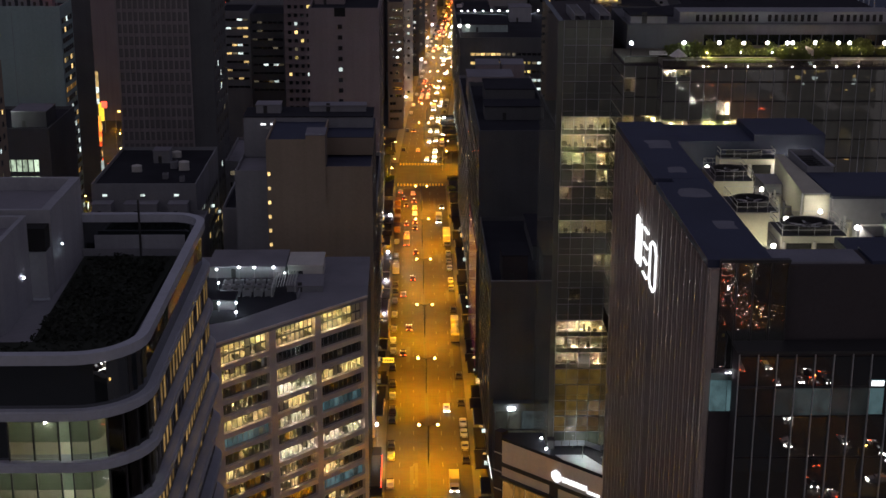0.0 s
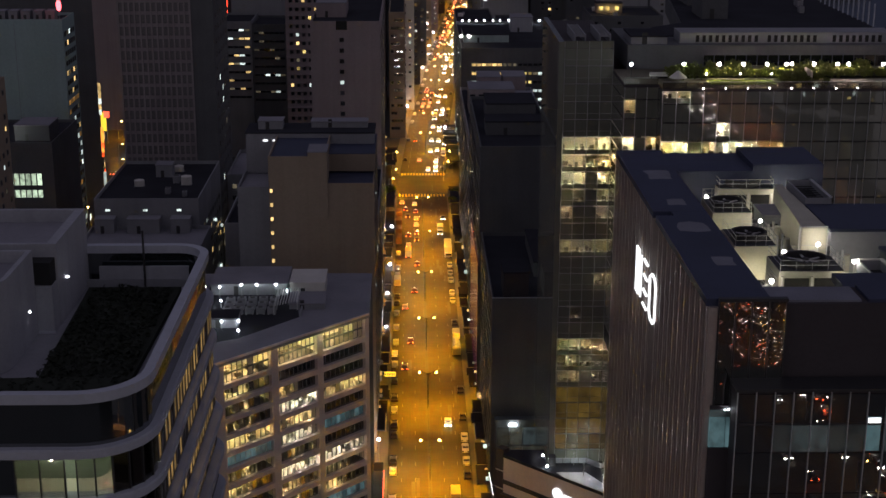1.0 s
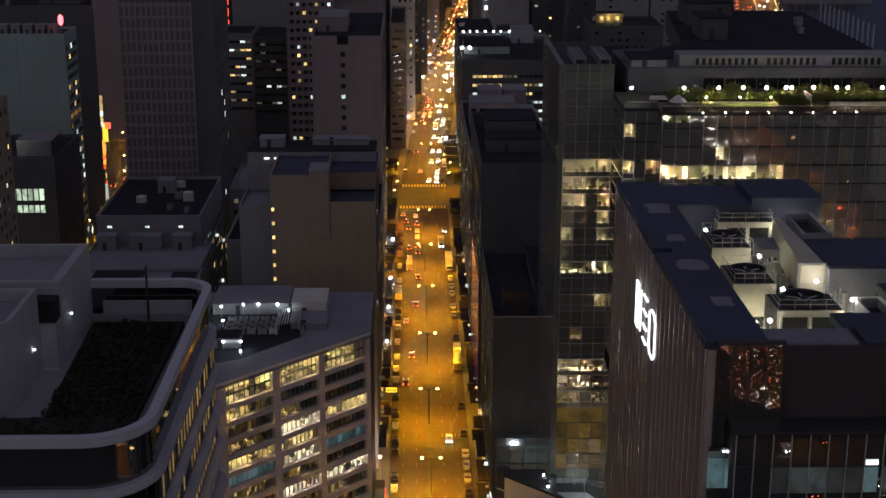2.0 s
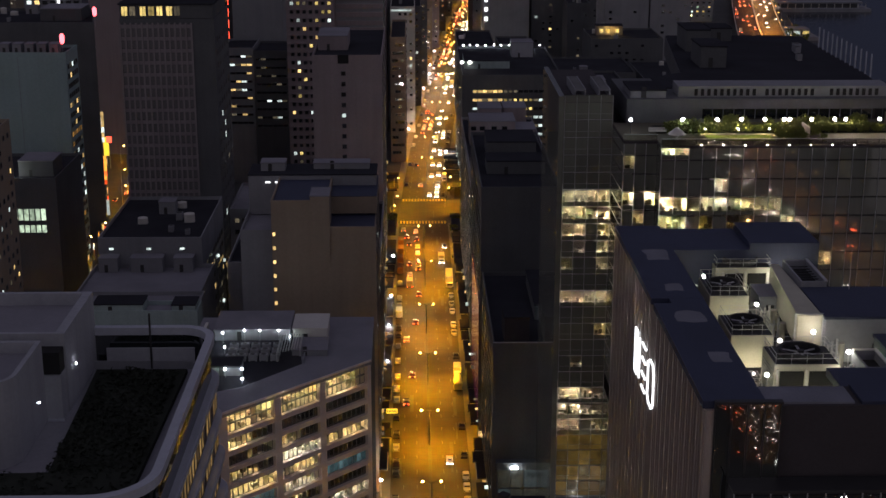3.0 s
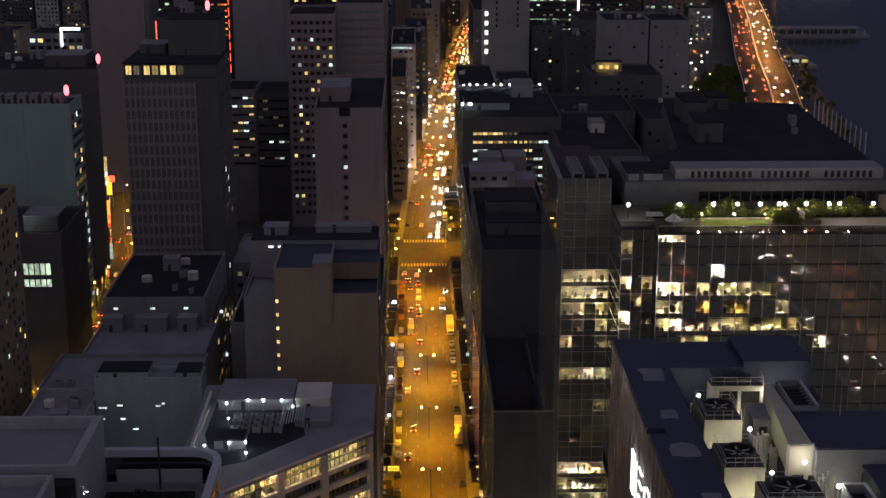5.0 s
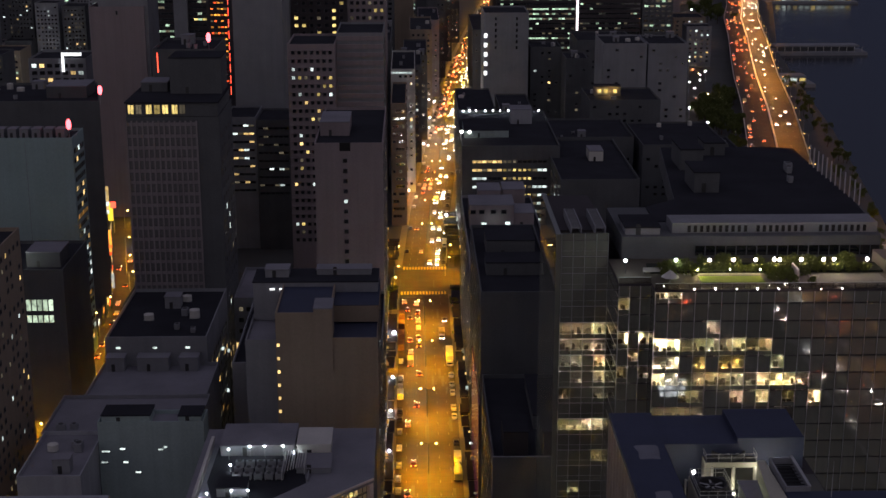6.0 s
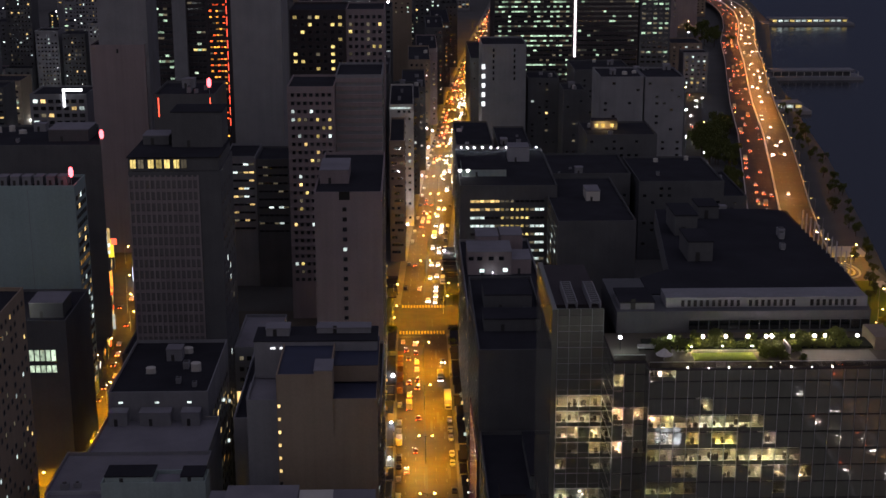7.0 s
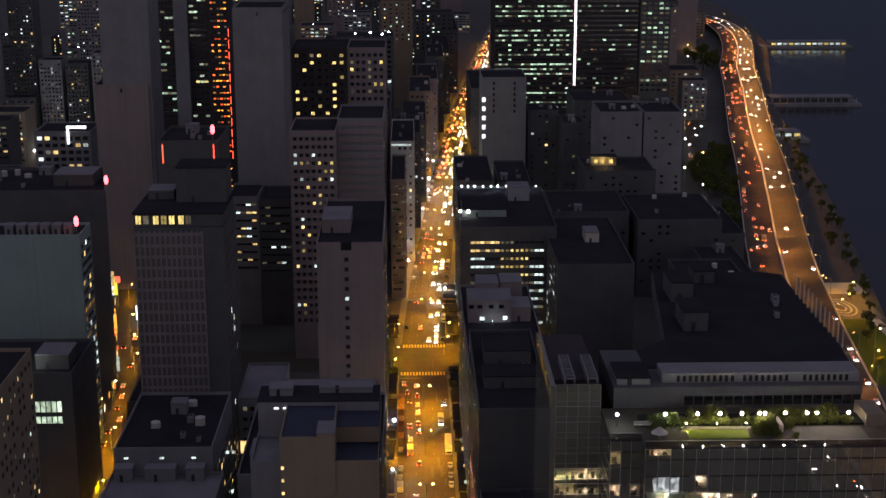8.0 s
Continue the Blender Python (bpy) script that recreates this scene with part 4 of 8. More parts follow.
for k in range(2600):
    y = clump_rnd.uniform(118.0, 154.5)
    x = clump_rnd.uniform(-39.0 if y > 128 else -60.0, -30.4 if y > 122 else -34.0)
    c = Vector((x, y, 99.6 + clump_rnd.uniform(0.0, 0.5) * (0.5 + 0.5 * math.sin(0.7 * x + 0.5 * y))))
    q = Euler((clump_rnd.uniform(-0.7, 0.7), clump_rnd.uniform(-0.7, 0.7), clump_rnd.uniform(0, 6))).to_matrix()
    r = clump_rnd.uniform(0.18, 0.42)
    base = len(verts)
    verts.extend(tuple(c + q @ Vector(p)) for p in ((-r, 0, 0), (0, -r * 0.6, 0.1), (r, 0, 0), (0, r * 0.6, 0.1)))
    faces.append((base, base + 1, base + 2, base + 3))
me = bpy.data.meshes.new("ground_cover")
me.from_pydata(verts, [], faces)
me.materials.append(TURF)
bed = new("ground_cover", me)
bed.parent = curved
tagged(bed, "dark low plants over the roof bed", kind="stuff")
FLOORS = [98.7 - 4.6 * i for i in range(21)]
for i, z in enumerate(FLOORS):
    bm = bmesh.new()
    grow = 0.35 + 0.5 * min(i, 3) * 0.3
    add_ring(bm, outline(grow), outline(-1.5), z - 0.9, z)
    bmesh.ops.bevel(bm, geom=[e for e in bm.edges if abs(e.verts[0].co.z - e.verts[1].co.z) < 0.01], offset=0.12, segments=2, affect="EDGES")
    part("floor_band", bm, WHITE, curved)
# glass between the bands, with mullions; the front lit pale green, the street side in small orange lights
for k in range(5):
    bm = bmesh.new()
    add_ring(bm, outline(-1.45), outline(-4.7), FLOORS[k] - 1.0, FLOORS[k] - 0.3)
    part("floor_slab", bm, ROOM, curved)
    part("end_wall", boxed((-31.9, -27.7, CY0 + 7.2, CY0 + 7.4, FLOORS[k] - 4.55, FLOORS[k] - 1.0)), GREENROOM, curved)
    part("tube", boxed((-30.4, -30.2, CY0 + 4.4, CY0 + 5.9, FLOORS[k] - 1.1, FLOORS[k] - 1.03)), TUBE_C, curved)
    for i in range(9):
        u = -38.0 - 4.3 * i
        part("tube", boxed((u, u + 1.5, CY0 + 2.2, CY0 + 2.36, FLOORS[k] - 1.1, FLOORS[k] - 1.03)), TUBE_C if (i + k) % 3 else TUBE_DIM, curved)
    for i in range(2):
        part("tube", boxed((-33.4 + 2.4 * i, -31.9 + 2.4 * i, CY0 + 2.3 + 1.2 * i, CY0 + 2.5 + 1.2 * i, FLOORS[k] - 1.1, FLOORS[k] - 1.03)), TUBE_C, curved)
mul_v = mesh_of("mullion", boxed((-0.06, 0.06, -0.12, 0.12, 0, 3.7)), DARKSTEEL)
pane_lit = mesh_of("pane", boxed((0.06, 2.04, -0.03, 0.03, 0.05, 3.65)), CLEAR)
pane_dk = mesh_of("pane", boxed((0.06, 2.04, -0.03, 0.03, 0.05, 3.65)), GLASS_B)
rnd = random.Random(11)
for k in range(4):
    z = FLOORS[k] - 4.6
    for i in range(22):
        x = CX1 - 7.0 - 2.1 * i
        lit = rnd.random() < 0.86
        child("pane", pane_lit if lit else pane_dk, curved, pose(x - 2.1, CY0 + 0.2, z))
        child("mullion", mul_v, curved, pose(x, CY0 + 0.15, z))
    # round the corner
    n = 6
    for i in range(n):
        a0, a1 = (radians(270 + 90 * j / n) for j in (i, i + 1))
        r = 5.8
        cx, cy = CX1 - 6.0, CY0 + 6.0
        p0 = Vector((cx + r * math.cos(a0), cy + r * math.sin(a0), z))
        p1 = Vector((cx + r * math.cos(a1), cy + r * math.sin(a1), z))
        bm = bmesh.new()
        d = p1 - p0
        ang = math.degrees(math.atan2(d.y, d.x))
        add_box(bm, 0.06, d.length - 0.06, -0.03, 0.03, 0.05, 3.65)
        ob = part("pane", bm, CLEAR, curved)
        ob.matrix_local = pose(p0.x, p0.y, z, 0, 0, ang)
        child("mullion", mul_v, curved, pose(p0.x, p0.y, z, 0, 0, ang))
side_frame = Matrix.Translation((CX1 - 0.05, CY0 + 6.5, 0)) @ pose(0, 0, 0, 0, 0, 90)
for k in range(9):
    z = FLOORS[k] - 4.4
    for i in range(20):
        child("window", window_mesh(1.55, 2.7, LIT_BROWN if rnd.random() < 0.75 else GLASS_D, FRAME), curved, side_frame @ pose(1.0 + 1.78 * i, 0.25, z))
bm = bmesh.new()
for k in range(4, 20):
    add_ring(bm, outline(-0.2), outline(-1.5), FLOORS[k] - 4.6, FLOORS[k] - 0.9)
part("lower_glazing", bm, GLASS_B, curved)
# wall lamps inside the lit storeys
bm = bmesh.new()
for k in range(2):
    for x in (-35.6, -43.0, -51.0):
        bmesh.ops.create_icosphere(bm, subdivisions=1, radius=0.14, matrix=pose(x + 0.25 * k, CY0 + 4.4, FLOORS[k] - 3.0))
part("wall_lamp", bm, WHITE_HEAD, curved)
# roof houses on it
pent = thing("roof_penthouse", pose(-80, 129.6, 99.0), "white rendered penthouse with a raised parapet and rounded corner", "penthouse")
bm = bmesh.new()
add_prism(bm, rounded(0, 37.8, 0, 12.2, (0, 3.0, 0, 0)), 0, 7.6)
add_ring(bm, rounded(0, 37.8, 0, 12.2, (0, 3.0, 0, 0)), rounded(0.5, 37.3, 0.5, 11.7, (0, 2.5, 0, 0)), 7.6, 8.9)
part("wall", bm, WHITE_WALL, pent)
bm = bmesh.new()
add_prism(bm, rounded(0.5, 37.3, 0.5, 11.7, (0, 2.5, 0, 0)), 7.6, 7.7)
part("roof", bm, GREY_ROOF, pent)
pent2 = thing("roof_penthouse", pose(-80, 142.2, 99.0), "white rendered penthouse block with a near-black block for the shade in the recess under its parapet", "penthouse")
bm = bmesh.new()
add_box(bm, 0, 39.6, 2.0, 16.0, 0, 7.3)
part("wall", bm, WHITE_WALL, pent2)
bm = bmesh.new()
add_ring(bm, [(0, 2), (39.6, 2), (39.6, 16), (0, 16)], [(0.5, 2.5), (38.6, 2.5), (38.6, 15.4), (0.5, 15.4)], 7.3, 8.8)
part("parapet", bm, WHITE_WALL, pent2)
part("roof", boxed((0.5, 38.6, 2.5, 15.4, 7.3, 7.4)), GREY_ROOF, pent2)
part("roof_step", boxed((2, 30, 6.5, 7.2, 7.4, 8.3), (2, 30, 3.4, 3.9, 7.4, 8.0)), WHITE_WALL, pent2)
# solid near-black box fills the gap, in place of its shade
part("recess", boxed((36.6, 39.4, 0.0, 1.98, 5.0, 7.4)), SHADE, pent2, "near-black block for the shade in the recess")
part("link_wall", boxed((37.7, 39.5, -0.4, 1.98, 0, 4.98)), WHITE_WALL, pent2)
part("sill", boxed((37.9, 39.6, -0.6, -0.42, 0, 0.25)), WHITE, pent2)
for x, y, z in ((-42.0, 138.6, 102.4), (-40.1, 147.0, 103.4)):
    ob = thing("wall_lamp", pose(x, y, z), "small white wall lamp on the penthouse", "wall lamp", "penthouse lamps")
    bm = bmesh.new()
    bmesh.ops.create_icosphere(bm, subdivisions=2, radius=0.09)
    part("lamp", bm, COOL_HEAD, ob)
    part("bracket", boxed((-0.3, 0.0, -0.04, 0.04, -0.05, 0.05)), STEEL, ob)
pole = thing("screen_wall", pose(-40, 156.9, 99.0), "pale roof screen wall with one dark post", "screen wall")
bm = bmesh.new()
add_box(bm, 1, 11.0, 0, 0.3, 0, 2.4)
part("panel", bm, WHITE_WALL, pole)
part("post", boxed((6.0, 6.2, -0.3, -0.02, 0, 6.6)), DARKSTEEL, pole)

# ---------------------------------------------------------------- white-framed office block set at an angle (left)
GA = math.degrees(math.atan2(29.5, 29.1))
GL, GD, GH = 41.5, 20.5, 51.0
grid_b = thing("framed_office", pose(-42.2, 255.8, 0, 0, 0, GA), "pale pink office block with a deep frame and lit ribbon windows", "office building")
BAYS = ((3.4, 15.1), (16.9, 27.1), (28.7, 40.4))
ROWS_Z = [(46.0, 49.9)] + [(45.0 - 3.5 * k - 2.45, 45.0 - 3.5 * k) for k in range(12)]
edges = [0.0] + [e for b in BAYS for e in b] + [GL]
for a, b in zip(edges[0::2], edges[1::2]):
    part("pier", boxed((a, b, 0, 1.2, 0, GH - 1.0)), PINKGREY, grid_b)
levels = [GH - 1.0] + [z for r in ROWS_Z for z in (r[1], r[0])] + [0]
for hi, lo in zip(levels[0::2], levels[1::2]):
    for a, b in BAYS:
        part("spandrel", boxed((a, b, 0.04, 1.2, lo, hi)), PINKGREY, grid_b)
# outline of the whole block in its own frame: the street side runs back along the street
back = [Matrix.Rotation(-radians(GA), 2) @ Vector((x + 42.2, y - 255.8)) for x, y in ((-13.1, 285.3), (-13.1, 314.0), (-52.0, 314.0), (-52.0, 262.0))]
bm = bmesh.new()
add_prism(bm, [(0, 7.0), (GL - 3.0, 7.0)] + [(v.x, v.y) for v in back[1:]], 0, GH - 1.3)
part("core", bm, GREYWALL, grid_b)
bm = bmesh.new()
add_prism(bm, [(-0.1, -0.1), (GL + 0.1, -0.1)] + [(v.x, v.y) for v in back[1:]], GH - 1.0, GH - 0.4)
part("roof", bm, GREY_ROOF, grid_b)
bm = bmesh.new()
add_box(bm, -0.1, GL + 0.1, -0.12, 0.25, GH - 0.4, GH)
part("coping", bm, PINKGREY, grid_b)
bm = bmesh.new()
add_prism(bm, [(GL - 0.35, 1.2), (GL, 1.2), (back[1].x, back[1].y), (back[1].x - 0.3, back[1].y - 0.2)], 0, GH - 1.0)
part("street_wall", bm, DIMWALL, grid_b)
for z in ROWS_Z:
    part("floor_slab", boxed((0.0, GL - 0.3, 1.2, 7.0, z[0] - 0.35, z[0] - 0.02)), ROOM_FLOOR, grid_b)
bm = bmesh.new()
for z in ROWS_Z:
    add_box(bm, 0.0, GL - 0.3, 6.6, 6.9, z[0], z[1] + 0.4)
    for u in (0.2, 3.0, 15.8, 28.0, 40.8):
        add_box(bm, u - 0.1, u + 0.1, 1.2, 6.6, z[0], z[1] + 0.4)
part("room_wall", bm, ROOM, grid_b)
bm = bmesh.new()
for z in ROWS_Z:
    add_box(bm, 0.0, GL - 0.3, 1.2, 6.6, z[1] + 0.02, z[1] + 0.14)
part("room_ceiling", bm, ROOM, grid_b)
# what each bay shows, row by row from the top: W warm, C cool, D dark, T teal blinds, O orange, H half lit
SHOWS = ("WWW", "HDD", "OHD", "OCW", "WWD", "TCT", "OOD", "HCC", "OHO", "DHH", "DDT", "HHH", "DDD")
tube_w = mesh_of("tube", boxed((-0.9, 0.9, -0.08, 0.08, 0, 0.05)), TUBE)
tube_c = mesh_of("tube", boxed((-0.9, 0.9, -0.08, 0.08, 0, 0.05)), TUBE_GC)
rnd = random.Random(3)
blind = plain("pale_blind", (0.60, 0.55, 0.42), 0.9)
for (z0, z1), row in zip(ROWS_Z, SHOWS):
    for (a, b), kind in zip(BAYS, row):
        n = 9
        h = z1 - z0
        ribbon_w = part("window_frame", boxed(
            *[(a + (b - a) * i / n - 0.08, a + (b - a) * i / n + 0.08, 0.85, 0.97, z0 + 0.02, z1 - 0.02) for i in range(n + 1)],
            (a + 0.06, b - 0.06, 0.86, 0.96, z0 + 0.02, z0 + 0.12), (a + 0.06, b - 0.06, 0.86, 0.96, z1 - 0.12, z1 - 0.02),
            *([(a, b, 0.8, 1.0, (z0 + z1) / 2 - 0.25, (z0 + z1) / 2 + 0.1)] if h > 3 else [])), FRAME, grid_b)
        for i in range(n):
            u0, u1 = a + (b - a) * i / n + 0.06, a + (b - a) * (i + 1) / n - 0.06
            k = rnd.random()
            if kind == "T":
                part("pane", boxed((u0, u1, 0.88, 0.94, z0 + 0.13, z1 - 0.13)), LIT_TEAL, ribbon_w)
            elif kind == "D" or (kind == "H" and i > 4 and k < 0.7) or (kind == "O" and k < 0.3):
                part("pane", boxed((u0, u1, 0.88, 0.94, z0 + 0.13, z1 - 0.13)), GLASS_D, ribbon_w)
            elif k < 0.22:
                lo = z0 + 0.13 + (h - 0.26) * rnd.choice((0, 0, 0.3, 0.5))
                part("blind", boxed((u0, u1, 1.0, 1.04, lo, z1 - 0.1)), blind, ribbon_w)
        if kind in "WCHO":
            m = {"W": tube_w, "C": tube_c, "H": tube_w, "O": tube_w}[kind]
            cnt = {"W": 5, "C": 5, "H": 3, "O": 1}[kind]
            for i in range(cnt):
                u = a + (b - a) * (i + 0.6) / (cnt + (2.5 if kind == "H" else 0.2))
                child("tube", m, grid_b, pose(u, rnd.uniform(2.6, 4.6), z1 - 0.1))
            bm = bmesh.new()
            for i in range(6):
                u = rnd.uniform(a + 0.5, b - 1.5)
                y = rnd.uniform(1.6, 5.5)
                add_box(bm, u, u + rnd.uniform(0.5, 1.4), y, y + 0.6, z0 + 0.02, z0 + rnd.uniform(0.7, 1.5))
            part("office_furniture", bm, ROOM_FLOOR, grid_b)["kind"] = "stuff"
# plant on the roof; a dark sheet laid on it stands for the sunken court
wz = GH - 0.4
well = thing("plant_well", pose(0, 0, wz), "dark sheet laid for the sunken plant court on the office roof", "plant court")
bm = bmesh.new()
add_prism(bm, [(-44.6, 268.4), (-38.5, 271.6), (-27.4, 284.2), (-30.6, 311.5), (-48.2, 311.5), (-48.6, 285.0)], 0.005, 0.06)
part("floor", bm, DARK_ROOF, well)
part("kerb", boxed((-27.3, -27.0, 284.5, 311.5, 0, 0.9)), GREYWALL, well)
part("kerb", boxed((-50.3, -49.6, 274.5, 306.0, 0, 1.7)), PALE, well, "pale parapet wall")
roof_house(-47.4, -31.0, 298.6, 311.0, wz, wz + 2.6, GREYWALL, "long grey plant house on the office roof", "plant_room", GREY_ROOF)
roof_house(-30.2, -22.8, 297.0, 306.5, wz, wz + 3.4, PALE, "pale box plant house on the office roof", "plant_room", PALE)
roof_house(-29.8, -22.4, 289.0, 296.8, wz, wz + 1.4, GREYWALL, "low grey plant box on the office roof", "plant_room", GREY_ROOF)
roof_house(-45.6, -39.4, 277.6, 283.0, wz, wz + 2.2, GREYWALL, "small grey plant house on the office roof", "plant_room", DARK_ROOF)
for i in range(5):
    for j in range(3):
        ac_unit(-42.4 + 2.3 * i, 286.2 + 3.2 * j, wz + 0.06, 1.0)
screen = thing("plant_screen", pose(0, 0, wz), "open steel louvre rack over roof plant", "rack")
lv = mesh_of("louvre", boxed((-0.08, 0.08, 0, 10.5, 1.9, 2.1)), STEEL)
for i in range(9):
    child("louvre", lv, screen, pose(-32.6 + 0.55 * i, 285.5 + 0.4 * i, 0))
part("frame", boxed((-32.8, -32.6, 285.5, 296, 0, 2.0), (-28.2, -28.0, 288.5, 299, 0, 2.0)), STEEL, screen)
for x, y, z in ((-45.3, 296.6, 2.3), (-40.8, 298.2, 2.3), (-37.5, 298.2, 2.3), (-33.4, 298.2, 2.3), (-42.4, 276.8, 1.6), (-44.2, 290.3, 1.4), (-43.9, 283.6, 1.4),
                (-39.0, 277.2, 1.5), (-47.6, 277.4, 0.8), (-30.9, 296.2, 1.6), (-38.6, 273.4, 0.8)):
    floodlight(x, y, wz, COOL_HEAD, 30, (0.88, 0.98, 1.0), "cool white lamp among the roof plant", height=z, r=0.22)

# ---------------------------------------------------------------- left side, further along
rnd = random.Random(21)
# low grey block with a flat roof and a white plant house
b, w, d, h = block("flat_roof_block", -94.6, -57.0, 326.0, 351.0, 45.0, GREYWALL, GREY_ROOF, "broad grey block with a flat felt roof")
b, w, d, h = block("plant_block", -79.0, -54.0, 318.5, 326.0, 50.8, TEAL, GREY_ROOF, "pale green-grey rendered plant block with small lit vents")
f = face("front", w, d)
for u, z, ww in ((1.6, 43.0, 2.2), (5.6, 43.6, 1.6), (1.2, 40.2, 1.8), (6.2, 40.2, 1.4), (14.6, 43.4, 1.4), (15.8, 44.0, 1.0), (9.0, 37.6, 1.6)):
    child("window", window_mesh(ww, 0.7, LIT_COOL), b, f @ pose(u, 0, z))
roof_house(-78.0, -66.6, 318.9, 325.4, 49.7, 52.4, TEAL, "pale green-grey box house on the plant block", "stair_tower", DARK_ROOF)
roof_house(-60.0, -54.6, 319.4, 325.5, 49.7, 52.0, TEAL, top=DARK_ROOF)
b, w, d, h = block("white_parapet_block", -93.5, -79.2, 300.0, 325.8, 45.6, WHITE_WALL, GREY_ROOF, "white rendered block with a flat grey roof")
clutter(-93, -80, 302, 324, 44.5, rnd, 4)
ac_unit(-90.5, 330.0, 43.9, 1.2)
ac_unit(-87.6, 331.0, 43.9, 1.0)
b, w, d, h = block("vent_block", -89.6, -58.0, 351.2, 376.0, 44.6, GREYWALL, GREY_ROOF, "grey block with a flat roof under the vents")
# dark roofed block the slab tower stands behind
b, w, d, h = block("dark_roof_block", -88.8, -61.0, 376.0, 420.5, 52.0, GREYWALL, DARK_ROOF, "grey block with a black felt roof and three lit vents")
for u in (3.5, 13.5, 22.5):
    child("window", window_mesh(1.5, 0.9, LIT_COOL), b, face("front", w, d) @ pose(u, 0, 48.4))
for x0, x1 in ((-88, -83), (-79.5, -71), (-68, -63)):
    roof_house(x0, x1, 371.5, 375.6, 43.6, 47.6, GREYWALL, "low grey vent house on the flat roof", "vent_house")
window_grid(b, face("right", w, d), 2, 42, 4, 44, 9, 11, 2.2, 1.5, rnd, 0.12, (LIT_DIM, LIT_ORANGE, LIT_WARM))
clutter(-86, -63, 380, 418, 50.9, rnd, 7)
for x, y, z in ((-60.7, 384, 30.0), (-60.7, 396, 12.0), (-60.7, 405, 38.0), (-60.7, 412, 22.0), (-60.7, 417, 33.0), (-53.3, 372, 26.0), (-53.3, 390, 18.0), (-53.3, 402, 34.0), (-53.3, 414, 10.0)):
    ob = thing("alley_lamp", pose(x, y, z), "small lit bracket lamp on an alley wall", "lamp", "alley lamps")
    part("bracket", boxed((-0.35, 0.35, -0.05, 0.05, 0.5, 0.6)), STEEL, ob)
    part("lamp", boxed((-0.3, 0.3, -0.6, 0.6, -0.2, 0.5)), LIT_COOL if z > 20 else LIT_YELLOW, ob)
# slab tower with the pale gridded facade
b, w, d, h = block("slab_tower", -88.4, -61.2, 421.0, 452.0, 104.6, DIMWALL, DARK_ROOF, "grey slab tower with a fine pale window grid")
cols, rows = 13, 22
fw = 20.6
pier = mesh_of("pier", boxed((-0.26, 0.26, -0.45, 0.0, 0, 103.5)), PALEGRID)
for i in range(cols + 1):
    child("pier", pier, b, pose(fw * i / cols, 0, 0))
sill = mesh_of("spandrel", boxed((0, fw, -0.22, 0.0, 0, 1.1)), PALEGRID)
for j in range(rows + 8):
    child("spandrel", sill, b, pose(0, 0, 103.0 - 3.5 * j - 1.1))
for j in range(20):
    for i in range(cols):
        child("window", window_mesh(1.05, 2.1, GLASS_G), b, pose(fw * (i + 0.5) / cols, 0, 103.0 - 3.5 * j - 3.35))
top = thing("lit_top_floor", pose(-88.4, 421.3, 104.6), "set-back top floor with yellow lit windows", "top floor")
part("wall", boxed((0, 26.8, 0.6, 29, 0, 4.0)), DIMWALL, top)
part("roof", boxed((-0.4, 27.2, 0.0, 29.4, 4.0, 4.4)), DARK_ROOF, top)
for i, u in enumerate((0.9, 3.2, 6.2, 8.6, 11.0, 13.8, 16.0)):
    child("window", window_mesh(1.9, 2.9, LIT_YELLOW if i not in (1, 6) else LIT_DIM, None, 2), top, pose(u + 0.5, 0.55, 0.7))
roof_house(-77.5, -62.0, 436.0, 450.0, 109.0, 120.0, DIMWALL, "tall grey lift house on the slab tower", "lift_house", DARK_ROOF)
roof_house(-87.0, -79.0, 440.0, 449.0, 109.0, 112.0, DIMWALL)
window_grid(b, face("right", w, d), 2, 29, 8, 100, 5, 24, 1.6, 1.6, rnd, 0.06, (LIT_DIM, LIT_COOL))

# tan windowless block on the street
b, w, d, h = block("tan_block", -37.2, -12.8, 327.5, 362.0, 68.2, TAN, BLUE_ROOF, "tan rendered block with blank walls and a stepped roof line", parapet=0.5)
bm = bmesh.new()
add_box(bm, 0, 13.2, 0, 34.5, 68.2, 73.9)
add_ring(bm, [(0, 0), (13.2, 0), (13.2, 34.5), (0, 34.5)], [(0.35, 0.35), (12.85, 0.35), (12.85, 34.15), (0.35, 34.15)], 73.9, 74.6)
add_box(bm, 13.2, 24.4, 12.0, 34.5, 68.2, 72.4)
part("upper_wall", bm, TAN, b)
part("upper_roof", boxed((0.35, 12.85, 0.35, 34.15, 73.9, 74.0), (13.2, 24.4, 12.0, 34.5, 72.4, 72.52)), BLUE_ROOF, b)
part("stair_bay", boxed((9.2, 13.6, -0.5, 7.5, 60.0, 75.6)), TAN, b)
part("stair_bay_roof", boxed((9.1, 13.7, -0.6, 7.6, 75.6, 75.9)), GREY_ROOF, b)
roof_house(-44.8, -13.2, 350.4, 361.8, 65.2, 75.4, GREYWALL, "long plant house behind the tan roof with black felt on top", "plant_room", DARK_ROOF)
roof_house(-42.0, -36.0, 354.0, 359.0, 75.4, 77.6, GREYWALL)
roof_house(-29.0, -15.0, 356.0, 360.5, 75.4, 77.0, GREYWALL)
for x, ln in ((-40.6, 1.2), (-38.2, 2.0), (-34.6, 1.4), (-32.2, 2.0), (-28.0, 2.6)):
    ob = thing("strip_lamp", pose(x, 350.36, 73.2), "white strip lamp on a roof house wall", "lamp", "strip lamps")
    part("tube", boxed((0, ln, -0.12, 0, 0, 0.4)), SIGN_WHITE, ob)
